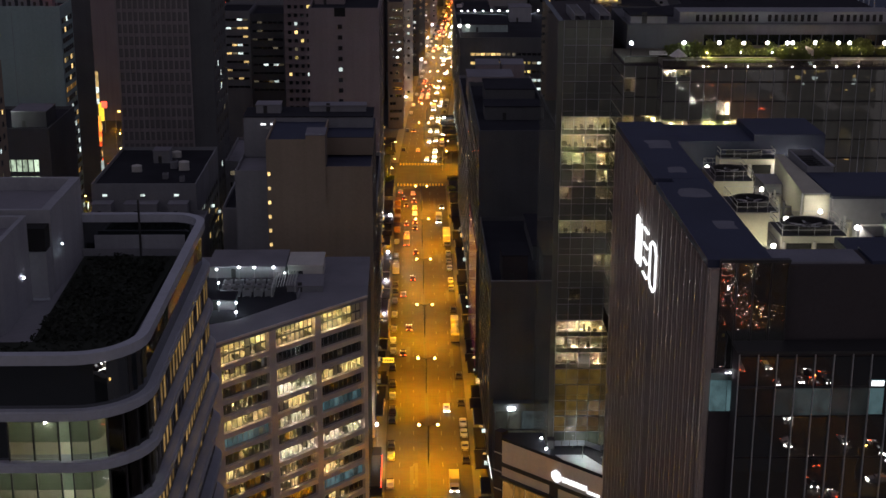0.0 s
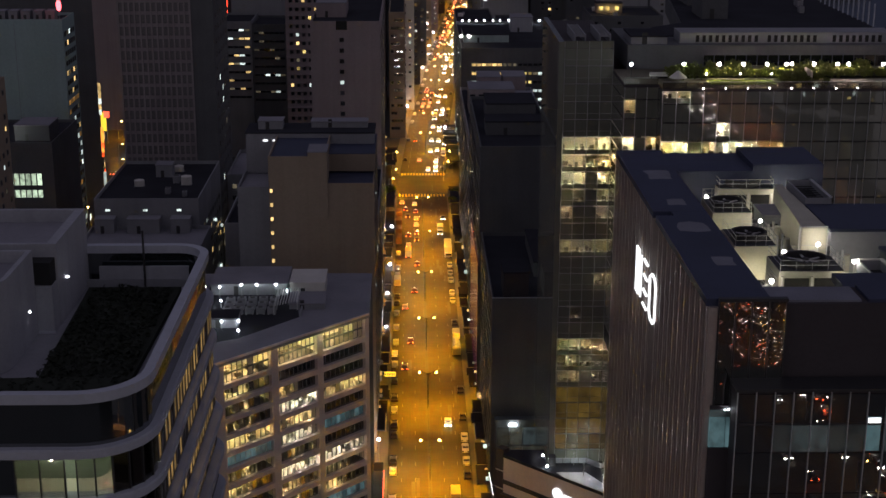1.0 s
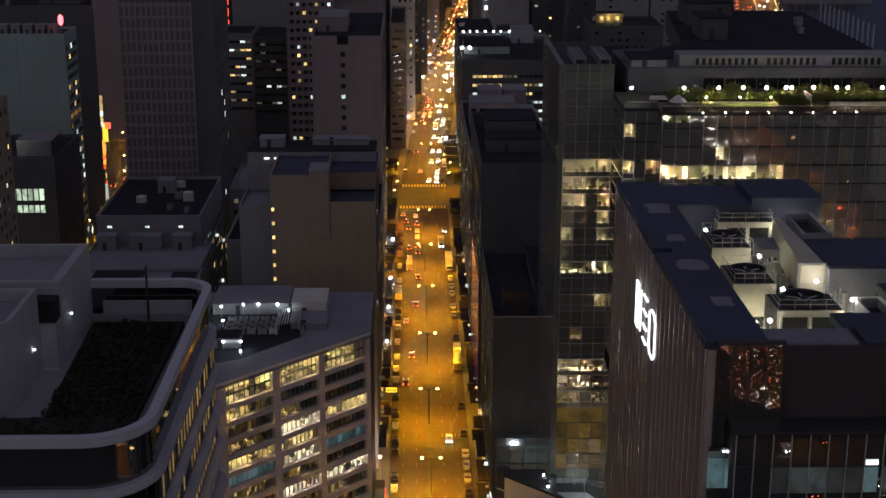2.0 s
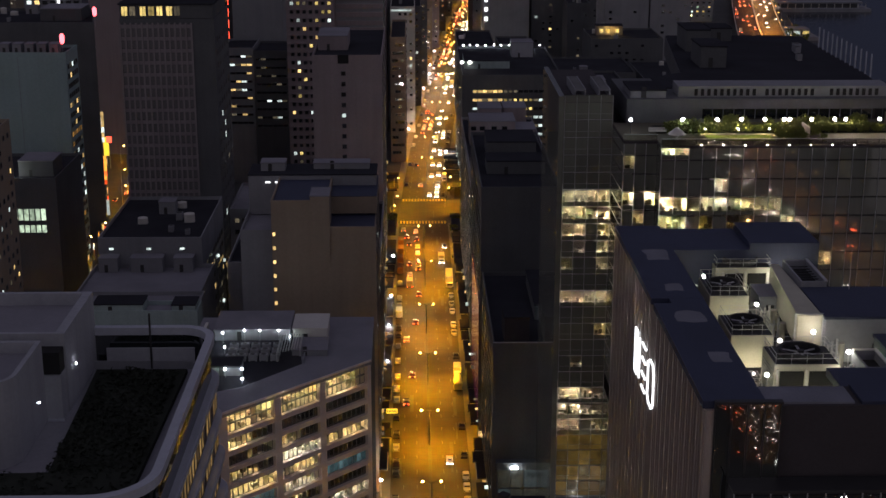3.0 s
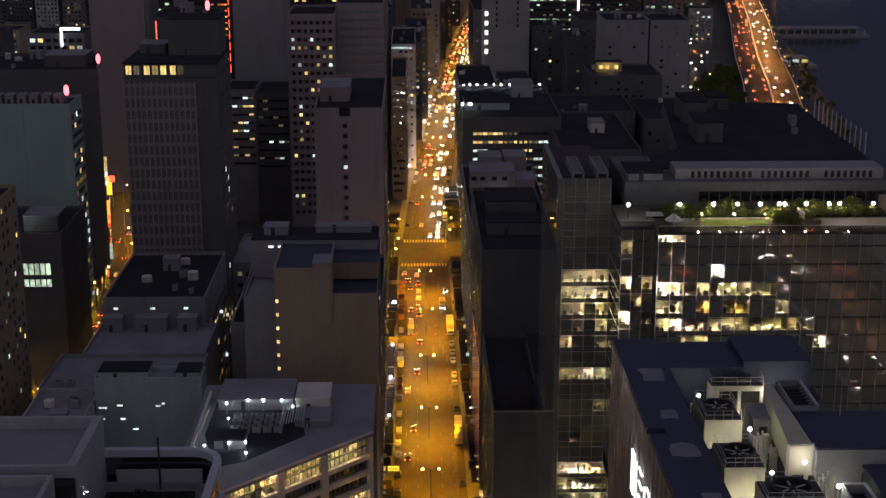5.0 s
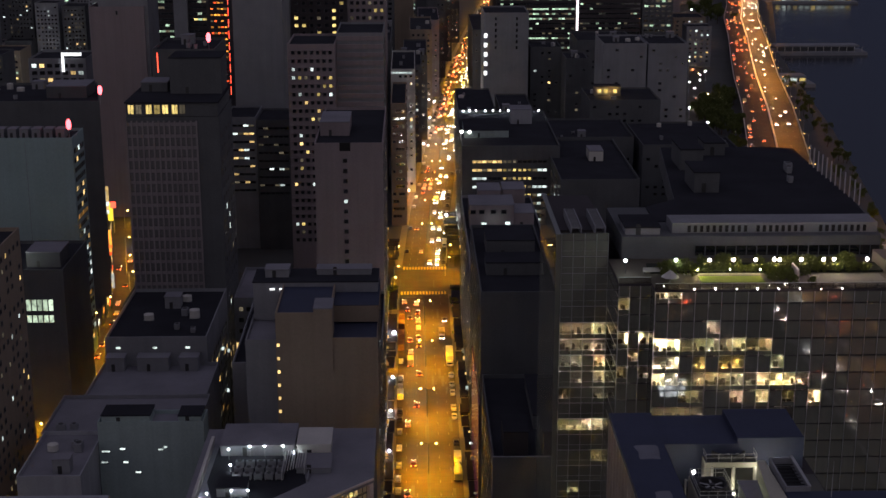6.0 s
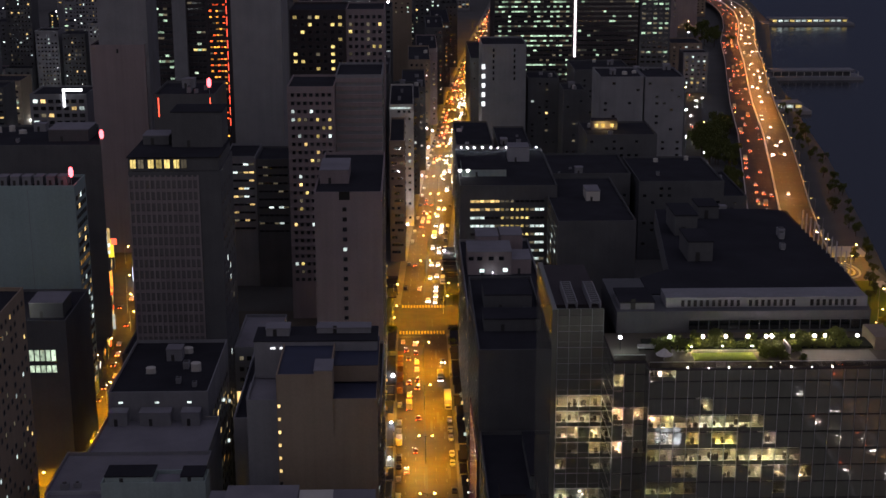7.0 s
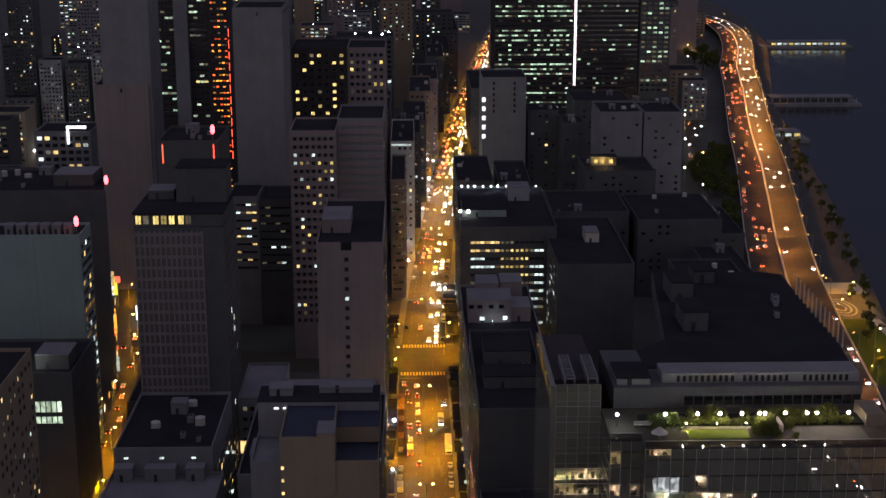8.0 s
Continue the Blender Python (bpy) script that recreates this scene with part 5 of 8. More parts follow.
for j in range(15):
    child("window", window_mesh(0.8, 1.0, LIT_WARM if rnd.random() < 0.75 else GLASS_D), b, pose(0.55, -0.02, 66.0 - 3.4 * j))
window_grid(b, face("right", w, d), 1.5, 33, 4, 70, 8, 19, 2.0, 1.4, rnd, 0.10, (LIT_DIM, LIT_ORANGE, LIT_COOL))
# lighter narrow block beside it, and low roofs behind
b, w, d, h = block("narrow_block", -45.2, -37.4, 333.0, 364.0, 66.0, GREYWALL, GREY_ROOF, "narrow grey block beside the tan one")
window_grid(b, face("left", w, d), 2, 29, 30, 64, 6, 10, 1.4, 1.2, rnd, 0.2, (LIT_WARM, LIT_DIM))
b, w, d, h = block("grey_block", -61.0, -47.0, 436.0, 470.0, 44.0, GREYWALL, GREY_ROOF, "light grey block with a flat roof")
window_grid(b, face("front", w, d), 1, 13, 6, 42, 5, 10, 1.3, 1.3, rnd, 0.2)
# a glowing pane stands in for a lit stretch of alley wall
child("window", window_mesh(3.6, 4.6, LIT_WARM), b, pose(2.0, -0.02, 24.6))
b, w, d, h = block("low_roof_block", -53.0, -13.0, 366.0, 430.0, 48.0, GREYWALL, DARK_ROOF, "grey block with roof houses and dark parapet shadows")
for x0, x1, y0, y1, z in ((-50, -38, 372, 384, 4.4), (-34, -18, 374, 386, 3.6), (-49, -30, 398, 410, 5.2), (-26, -14.5, 396, 412, 4.4), (-44, -16, 418, 428, 6)):
    roof_house(x0, x1, y0, y1, 47.0, 47.0 + z, GREYWALL, "grey roof house on the low block", "roof_house", GREY_ROOF)
clutter(-52, -14, 386, 396, 47.0, rnd, 5)
window_grid(b, face("right", w, d), 2, 62, 4, 45, 14, 12, 2.2, 1.5, rnd, 0.12, (LIT_DIM, LIT_ORANGE, LIT_COOL, LIT_WARM))
# mauve tower with one column of small windows
b, w, d, h = block("mauve_tower", -37.0, -14.2, 473.0, 540.0, 86.0, PURPLE, DARK_ROOF, "mauve rendered tower with one column of small dark windows")
for j in range(18):
    child("window", window_mesh(1.5, 1.5, LIT_COOL if j == 4 else GLASS_D), b, pose(10.2, 0, 79.2 - 3.5 * j))
part("notch", boxed((8.4, 12.0, -0.06, 0.6, 83.2, 86.02)), SHADE, b)
roof_house(-36.0, -26.0, 490.0, 510.0, 85.0, 90.0, PURPLE)
window_grid(b, face("right", w, d), 2, 65, 6, 82, 14, 20, 2.4, 1.5, rnd, 0.09, (LIT_DIM, LIT_WARM, LIT_YELLOW))
window_grid(b, face("left", w, d), 2, 65, 40, 82, 10, 12, 2.0, 1.4, rnd, 0.12, (LIT_WARM, LIT_DIM, LIT_COOL))
# striped tower and the residential block beside it
b, w, d, h = block("striped_tower", -36.2, -16.4, 612.0, 650.0, 104.9, GREYWALL, DARK_ROOF, "grey tower with broad horizontal bands")
band = mesh_of("band", boxed((0, w, -0.5, 0, 0, 1.9)), PURPLE)
for j in range(26):
    child("band", band, b, pose(0, 0, 101.6 - 3.5 * j))
for j, u in ((8, 13.0), (8, 18.0), (16, 4.0), (15, 18.5)):
    child("window", window_mesh(1.3, 1.2, LIT_COOL), b, pose(u, 0, 103.7 - 3.5 * j - 1.4))
window_grid(b, face("right", w, d), 2, 36, 6, 100, 8, 24, 2.4, 1.6, rnd, 0.10, (LIT_DIM, LIT_WARM, LIT_YELLOW))
b, w, d, h = block("residential_tower", -56.0, -36.4, 600.0, 634.0, 101.8, PURPLE, DARK_ROOF, "mauve apartment tower with scattered lit windows")
window_grid(b, face("front", w, d), 1, 19, 16, 100, 7, 24, 1.5, 1.6, rnd, 0.20, (LIT_WARM, LIT_COOL, LIT_YELLOW, LIT_DIM), joined=False)
ledge = mesh_of("ledge", boxed((0, w, -0.5, 0, 0, 0.35)), PURPLE)
for j in range(22):
    child("ledge", ledge, b, pose(0, 0, 99.0 - 3.5 * j))
# pale blue blank tower and its neighbours by the back street
b, w, d, h = block("pale_blue_tower", -172.0, -122.6, 496.0, 514.0, 83.6, CYANWALL, DARK_ROOF, "pale blue rendered tower with a blank wall")
part("joint", boxed((18, 18.12, -0.05, 0.02, 0, 82), (33, 33.12, -0.05, 0.02, 0, 82)), GREYWALL, b)
for i in range(6):
    roof_house(-150 + 4.2 * i, -147 + 4.2 * i, 500.0, 505.0, 82.5, 86.0, GREYWALL)
window_grid(b, face("right", w, d), 1.5, 17, 5, 80, 5, 22, 2.2, 1.6, rnd, 0.36, (LIT_COOL, LIT_DIM, LIT_WARM, LIT_ORANGE))
b = thing("back_street_tower", pose(-190.0, 561.0, 0), "dark tower with lit strips whose side follows the back street", "building")
bm = bmesh.new()
TOWER = [(0, 0), (63.6, 0), (53.5, 45), (0, 45)]
add_prism(bm, TOWER, 0, 84.0)
add_ring(bm, TOWER, [(0.4, 0.4), (63.1, 0.4), (53.2, 44.6), (0.4, 44.6)], 84.0, 85.2)
part("wall", bm, DIMWALL, b)
bm = bmesh.new()
add_prism(bm, [(0.4, 0.4), (63.1, 0.4), (53.2, 44.6), (0.4, 44.6)], 84.0, 84.12)
part("roof", bm, DARK_ROOF, b)
slant = pose(63.6, 0, 0, 0, 0, 102.65)
window_grid(b, slant, 1.0, 45, 3, 82, 15, 24, 2.2, 1.5, rnd, 0.42, (LIT_COOL, LIT_DIM, LIT_WARM, LIT_ORANGE, LIT_COOL))
for k in range(9):
    ob = part("neon_panel", boxed((2.0 + 4.6 * k, 3.4 + 4.6 * k, -1.3, -0.2, 8 + (k * 17) % 38, 14 + (k * 17) % 38)), (LIT_COOL, LIT_AMBER, LIT_WARM, LIT_RED)[k % 4], b, "lit upright sign box standing off the wall")
    ob.matrix_local = slant
roof_house(-150, -134, 574.0, 590.0, 84.1, 89.0, DIMWALL)
clutter(-186, -152, 564, 602, 84.1, rnd, 7)
clutter(-150, -132, 592, 603, 84.1, random.Random(6), 8)
b, w, d, h = block("back_street_block", -104.0, -92.0, 470.0, 540.0, 30.0, DIMWALL, DARK_ROOF, "dark block on the back street")
window_grid(b, face("left", w, d), 2, 66, 4, 28, 14, 7, 2.4, 1.6, rnd, 0.3, (LIT_DIM, LIT_WARM, LIT_ORANGE))
for x, y, z in ((-126.0, 561.4, 87.6), (-123.6, 497.0, 86.4), (-82.2, 556.4, 108.6)):
    ob = thing("warning_light", pose(x, y, z), "tall red aircraft warning light on a roof edge", "warning light", "warning lights")
    bm = bmesh.new()
    add_cyl(bm, 0, 0, 0, 0.9, 0.45, 0.85, 12)
    add_cyl(bm, 0, 0, 0.9, 2.6, 0.85, 0.85, 12)
    add_cyl(bm, 0, 0, 2.6, 3.5, 0.85, 0.4, 12)
    part("lamp", bm, RED_SIGN, ob)
    part("mast", boxed((-0.06, 0.06, -0.06, 0.06, -4.2, 0)), STEEL, ob)
b, w, d, h = block("red_lit_tower", -104.0, -80.0, 556.0, 590.0, 106.0, DIMWALL, DARK_ROOF, "dark tower with a red lit roof edge")
clutter(-102, -82, 558, 588, 105, rnd, 6)
for x in (-102, -82):
    ob = thing("red_sign", pose(x, 556.85, 97.0), "narrow red neon strip on a tower edge", "sign", "neon strips")
    part("strip", boxed((-0.2, 0.2, -0.9, -0.5, 0, 7.5)), SIGN_RED, ob)
# dark block with the greenish lit hall
b, w, d, h = block("lit_hall_block", -165.0, -112.0, 428.0, 462.0, 56.0, DIMWALL, DARK_ROOF, "dark block with a pale green lit hall behind tall panes")
for j in range(2):
    for i in range(6):
        child("window", window_mesh(1.6, 3.9 if j else 2.6, LIT_GREEN, None), b, pose(40.0 + 1.72 * i, 0, 42.6 if j else 38.8))
floodlight(-127.0, 429.5, 56.0, COOL_HEAD, 600, (1.0, 1.0, 0.8), "bright white floodlight on a roof", height=1.5, r=0.45)
roof_house(-124.5, -114.0, 434.0, 446.0, 55.0, 60.0, DIMWALL)
# apartment slab at the far left, its side pierced with small lit windows
b, w, d, h = block("apartment_slab", -150.0, -104.6, 322.0, 358.0, 88.0, TAN, DARK_ROOF, "brown apartment slab with many small windows")
window_grid(b, face("right", w, d), 1.0, 35, 20, 86, 9, 22, 1.5, 1.4, rnd, 0.22, (LIT_COOL, LIT_DIM, LIT_WARM), skip=0.25, joined=False)
window_grid(b, face("front", w, d), 26, 45, 40, 86, 6, 16, 1.5, 1.4, rnd, 0.25, (LIT_COOL, LIT_DIM, LIT_WARM))

# signs on the back street
for x, y, z, hh, m, lab in ((-150.5, 680, 6, 9.0, SIGN_YELLOW, "tall yellow lit shop sign on the back street"), (-149.0, 679.5, 12.5, 3.0, SIGN_RED, "small red lit shop sign on the back street"),
                            (-134.5, 655, 1.2, 7.0, SIGN_BLUE, "tall blue-white lit panel on the back street")):
    ob = thing("shop_sign", pose(x, y, z), lab, "sign", "back street signs")
    bm = boxed((-1.3, 1.3, -0.15, 0.15, 0, hh))
    part("panel", bm, m, ob)
    part("post", boxed((-0.15, 0.15, -0.06, 0.06, -z, 0)), STEEL, ob)

ob = thing("sign_column", pose(-131.6, 640.2, 0), "tall column of white lit sign boxes on the back street", "sign", "back street signs")
part("post", boxed((-0.12, 0.12, -0.06, 0.06, 0, 24)), STEEL, ob)
for z, hh, m in ((20.0, 2.2, SIGN_YELLOW), (13.0, 2.0, SIGN_WHITE), (7.5, 1.6, SIGN_WHITE)):
    part("panel", boxed((-0.7, 0.7, -0.3, -0.07, z, z + hh)), m, ob)

# ---------------------------------------------------------------- right side, further along
b, w, d, h = block("street_wall_block", 13.4, 32.5, 299.5, 352.0, 49.3, DIMWALL, DARK_ROOF, "dark grey block with a blank end wall on the street")
part("roof_edge", boxed((0, w, -0.1, 0.4, h, h + 0.15)), GREYWALL, b)
window_grid(b, face("left", w, d), 2, 50, 4, 46, 12, 12, 2.4, 1.5, rnd, 0.1, (LIT_DIM, LIT_ORANGE))
roof_house(16.0, 21.5, 302.0, 312.0, 48.2, 54.5, BLACKWALL, "black roof house on the dark block", "roof_house", DARK_ROOF)
roof_house(24.0, 31.5, 318.0, 345.0, 48.2, 52.0, DIMWALL, "dark roof house on the street block", "roof_house", DARK_ROOF)
floodlight(29.4, 315.0, 48.2, COOL_HEAD, 120, (0.9, 1, 1), "small white lamp on a dark roof", height=1.2, r=0.2)
b, w, d, h = block("grey_street_block", 13.2, 32.4, 356.0, 424.0, 70.5, DIMWALL, DARK_ROOF, "grey rendered block with a blank end wall")
roof_house(15.5, 31.0, 374.0, 384.0, 69.4, 73.2, DIMWALL, "grey roof house with lit openings", "roof_house", DARK_ROOF)
roof_house(16.5, 30.0, 392.0, 408.0, 69.4, 74.5, DIMWALL, "dark rendered roof house on the grey block", "roof_house", DARK_ROOF)
window_grid(b, face("left", w, d), 2, 66, 4, 66, 16, 17, 2.4, 1.5, rnd, 0.08, (LIT_DIM, LIT_ORANGE, LIT_WARM))
for y in (374, 384, 392):
    ac_unit(28.5, y + 6, 69.4, 1.2)
b, w, d, h = block("white_roof_block", 13.8, 40.0, 430.0, 530.0, 54.0, GREYWALL, DARK_ROOF, "grey block topped with white stair houses")
for x0, x1, y0, y1, z in ((15.4, 30.8, 485, 500, 8.6), (31.0, 37.8, 486, 499, 5.5), (19.0, 27.0, 500.2, 512, 10.2), (28.0, 36.0, 504, 516, 9.6)):
    roof_house(x0, x1, y0, y1, 52.9, 52.9 + z, PURPLE, "pale mauve rendered stair house on a dark roof", "stair_tower", GREY_ROOF)
roof_house(18.0, 36.0, 446, 456, 52.9, 55.4, DIMWALL, "dark low roof house with a pale edge", "roof_house", DARK_ROOF)
for x, z, pane in ((16.6, 58.2, GLASS_D), (19.6, 58.2, GLASS_D), (23.6, 58.2, GLASS_D), (27.2, 58.2, GLASS_D), (20.4, 53.8, LIT_COOL), (28.6, 54.0, LIT_COOL)):
    child("window", window_mesh(1.9, 1.5, pane), b, pose(x - 13.8, 485 - 0.02 - 430.0, z))
window_grid(b, face("left", w, d), 2, 96, 4, 50, 22, 13, 2.4, 1.5, rnd, 0.12, (LIT_DIM, LIT_ORANGE, LIT_WARM))
floodlight(24.0, 482.0, 52.9, COOL_HEAD, 60, (0.9, 1, 1), "white lamp on a roof house wall", height=1.6, r=0.15)
# office with bright ribbon windows
b, w, d, h = block("ribbon_office", 17.2, 60.0, 617.0, 700.0, 55.0, DIMWALL, DARK_ROOF, "dark office block with bright ribbon windows")
for j, kinds in enumerate(("WWYDD", "WWYYC", "CDYYD", "CCYYC", "DDYYC", "WDYYC", "CCYDC", "DDDDC", "DDDDC", "DDDDD", "DDDDC")):
    z = 48.6 - 3.75 * j
    for i, c in enumerate(kinds):
        m = {"W": LIT_WARM, "Y": LIT_YELLOW, "C": LIT_COOL, "D": GLASS_D}[c]
        for q in range(3):
            pane = m if rnd.random() < 0.75 else LIT_DIM if c != "D" else GLASS_D
            child("window", window_mesh(1.5 if c == "Y" else 2.1, 1.35, pane), b, pose(5.5 + 6.6 * i + 2.15 * q, 0, z - 1.4))
window_grid(b, face("left", w, d), 2, 80, 4, 50, 18, 12, 2.6, 1.6, rnd, 0.1, (LIT_DIM, LIT_ORANGE, LIT_COOL))
for i in range(11):
    floodlight(20 + 3.7 * i + rnd.uniform(-1, 1), 696.0, 55.0, COOL_HEAD, 0, None, "small white lamp along a roof edge", height=0.8, r=0.3)
roof_house(42.0, 52.0, 672.0, 684.0, 54.0, 61.0, WHITE_WALL, "white lift house on the ribbon office roof", "lift_house", GREY_ROOF)
roof_house(19.0, 39.0, 640.0, 668.0, 54.0, 57.5, TEAL, "green-grey low roof house", "roof_house", DARK_ROOF)
for x in (17.8, 21.4):
    floodlight(x, 640.0, 55.0, WHITE_HEAD, 0, None, "bright white lamp at a roof edge", height=1.2, r=0.55)
b, w, d, h = block("dark_block", 55.8, 88.0, 571.0, 655.0, 50.4, DIMWALL, DARK_ROOF, "broad dark grey block with a blank front")
roof_house(72.0, 78.0, 610.0, 622.0, 49.3, 54.0, PALE)
window_grid(b, face("left", w, d), 2, 80, 8, 48, 14, 10, 2.6, 1.6, rnd, 0.14, (LIT_COOL, LIT_DIM))
window_grid(b, face("right", w, d), 2, 80, 8, 48, 14, 10, 2.6, 1.6, rnd, 0.3, (LIT_COOL, LIT_DIM))
# low podium with a glowing sign at the street
pod = thing("corner_podium", pose(14.4, 269.76, 0, 0, 0, -44.5), "pale shopping podium with a slanted front and a lit sign", "shop building")
def in_pod(x, y):
    v = Matrix.Rotation(radians(44.5), 2) @ Vector((x - 14.4, y - 269.76))
    return v.x, v.y
POD = [in_pod(x, y) for x, y in ((34.7, 250.6), (34.7, 266.0), (22.8, 266.0), (22.8, 272.0), (15.6, 272.0))]
bm = bmesh.new()
add_prism(bm, [(0, 0.3), (27.3, 0.3)] + POD, 0, 25.4)
part("core", bm, PALE, pod)
bm = bmesh.new()
add_prism(bm, [(-0.15, -0.15), (27.4, -0.15)] + POD, 25.4, 26.0)
part("roof", bm, DARK_ROOF, pod, "dark roof edge")
part("upper_wall", boxed((0, 27.3, 0, 0.3, 20.5, 25.4)), PINKGREY, pod)
part("ledge", boxed((0, 27.3, -0.3, 0.3, 19.7, 20.5)), DARKSTEEL, pod, "dark ledge")
part("middle_wall", boxed((0, 27.3, 0, 0.3, 17.6, 19.7)), PINKGREY, pod)
part("canopy", boxed((0, 27.3, -0.9, 0.3, 17.0, 17.6)), DARKSTEEL, pod, "dark canopy")
part("door_pier", boxed((12.6, 14.6, -0.25, 0.0, 0, 20.6)), BLACKWALL, pod, "dark pier under the sign")
for i in range(9):
    if i != 4:
        part("shop_window", boxed((0.3 + 3.0 * i, 3.0 + 3.0 * i, 0.05, 0.25, 12.0, 16.9)), LIT_ORANGE, pod)
part("lower_wall", boxed((0, 27.3, 0, 0.3, 0, 12.0)), PINKGREY, pod)
part("corner_pier", boxed((-2.2, -0.2, 0.2, 2.0, 0, 26.8)), BLACKWALL, pod)
for z in (14, 18, 22):
    part("pier_joint", boxed((-2.25, -0.15, 0.1, 0.22, z, z + 0.25)), STEEL, pod)
terr = thing("podium_terrace", pose(0, 0, 26.0), "white lit terrace with low glazed parapets on the podium", "terrace")
TP = ((24.4, 265.4), (30.6, 265.4), (34.3, 261.8))
for (xa, ya), (xb, yb) in zip(TP, TP[1:]):
    ln = math.hypot(xb - xa, yb - ya)
    n = 4 if ln > 5.5 else 3
    for i in range(n):
        bm = boxed((ln * i / n + 0.06, ln * (i + 1) / n - 0.06, 0, 0.12, 0.05, 1.1))
        ob = part("parapet", bm, WHITE, terr)
        ob.matrix_local = pose(xa, ya, 0, 0, 0, math.degrees(math.atan2(yb - ya, xb - xa)))
bm = bmesh.new()
add_prism(bm, [(25.6, 258.75), (33.6, 250.95), (34.5, 250.95), (34.5, 253.0), (30.0, 260.9), (24.3, 261.0)], 0.0, 0.12)
part("floor", bm, WHITE, terr, "white lit terrace floor")
part("plant_box", boxed((23.0, 24.4, 264.0, 265.8, 0.0, 1.8)), BLACKWALL, terr)
for x, y, w_ in ((29.4, 259.3, 700), (32.6, 254.2, 480), (28.0, 264.2, 260)):
    ob = thing("terrace_lamp", pose(x, y, 26.1), "slim white post lamp on the terrace", "lamp", "terrace lamps")
    part("post", boxed((-0.04, 0.04, -0.04, 0.04, 0, 2.6)), STEEL, ob)
    part("head", boxed((-0.25, 0.25, -0.08, 0.08, 2.6, 2.7)), STEEL, ob)
    light("terrace_light", "POINT", pose(x, y, 28.5), w_, (0.97, 1.0, 0.90), 0.1)
for x, y, z in ((22.2, 268.2, 26.0), (22.6, 263.0, 26.0)):
    floodlight(x, y, z, COOL_HEAD, 60, (0.95, 1, 0.95), "small white lamp at the podium edge", height=0.3, r=0.2)
ob = thing("light_bar", pose(14.4, 269.76, 0, 0, 0, -44.5), "slim slanting white light bar on the podium corner", "lamp")
bm = bmesh.new()
add_tube(bm, (-3.2, 0.6, 15.6), (-4.4, 0.6, 20.4), 0.09, 0.09, 6)
part("tube", bm, SIGN_WHITE, ob)
part("bracket", boxed((-4.0, -2.2, 0.62, 0.7, 17.8, 17.95)), STEEL, ob)
# lit glazed hall low on the blank wall behind
hall = thing("glazed_hall", pose(14.2, 297.4, 0), "green-tinted glazed hall with one bright ceiling lamp", "hall")
part("wall", boxed((0, 12.4, 0, 2.0, 0, 21.6)), DIMWALL, hall)
for i in range(4):
    for j in range(2):
        part("pane", boxed((0.5 + 2.9 * i, 3.2 + 2.9 * i, -0.06, 0.04, 11.0 + 4.6 * j, 15.2 + 4.6 * j)), LIT_FAINT if (i + j) % 3 else LIT_TEAL_DIM, hall)
part("lamp", boxed((3.2, 4.8, -0.5, -0.1, 20.3, 20.7)), COOL_HEAD, hall, "bright white strip lamp")
light("hall_light", "POINT", pose(18.2, 296.2, 19.6), 140, (0.85, 1.0, 0.92), 0.3)
psign = thing("shop_sign", pose(14.4, 269.76, 0, 0, 0, -44.5), "white glowing shop sign with a round emblem on the podium", "sign")
bm = bmesh.new()
bmesh.ops.create_icosphere(bm, subdivisions=2, radius=0.75, matrix=Matrix.Translation((14.2, -0.2, 22.1)) @ Matrix.Diagonal((1.7, 0.3, 1.7, 1)))
part("emblem", bm, SIGN_WHITE, psign)
bar = mesh_of("bar", boxed((0, 0.85, -0.2, 0, 0.0, 0.95)), SIGN_WHITE)
for i in range(9):
    child("glyph", bar, psign, pose(15.7 + 1.02 * i, 0, 21.4 if i < 6 else 21.0) @ Matrix.Diagonal((1, 1, 1 if i < 6 else 0.55, 1)))

# ---------------------------------------------------------------- tall glass office with the roof garden (right)
FX, BX, FY, RY, WY, DECKZ = 33.3, 39.3, 247.0, 251.0, 266.4, 104.9
glass_o = thing("glass_office", pose(0, 0, 0), "tall dark glass office block with a floodlit roof garden", "office building")
bm = bmesh.new()
add_box(bm, 24.2, FX, WY + 5.0, 300.0, 0, 109.6)
part("wing_core", bm, BLACKWALL, glass_o)
bm = bmesh.new()
add_box(bm, BX, 88.0, FY + 5.0, 300.0, 0, DECKZ - 0.4)
add_box(bm, FX + 4.0, BX, RY + 5.0, 300.0, 0, DECKZ - 0.4)
part("body_core", bm, BLACKWALL, glass_o)
part("roof_slab", boxed((BX, 88.0, FY, 267.0, DECKZ - 0.4, DECKZ), (FX, BX, RY, 267.0, DECKZ - 0.4, DECKZ)), BLACKWALL, glass_o)
bm = bmesh.new()
add_prism(bm, [(36.0, 267.0), (86.0, 267.0), (88.2, 281.0), (89.2, 296.0), (89.6, 341.0), (90.0, 348.0), (84.5, 350.0), (57.0, 350.0), (51.0, 296.0), (44.0, 290.0), (36.0, 290.0)], DECKZ, 109.4)
part("upper_block", bm, DIMWALL, glass_o)
bm = bmesh.new()
add_prism(bm, [(44.0, 278.0), (87.2, 277.0), (88.9, 296.0), (89.3, 341.0), (89.7, 347.6), (84.4, 349.8), (57.2, 349.8), (51.2, 296.2), (44.0, 289.8)], 109.4, 109.6)
part("roof", bm, DARK_ROOF, glass_o)
for x in range(50, 86, 2):
    part("window_frame", boxed((x, x + 0.14, 266.75, 266.98, 105.6, 107.6)), DIMWALL, glass_o, "pale frame post of the penthouse glazing")
part("window_head", boxed((50, 85.8, 266.7, 266.98, 107.6, 107.85)), DIMWALL, glass_o)
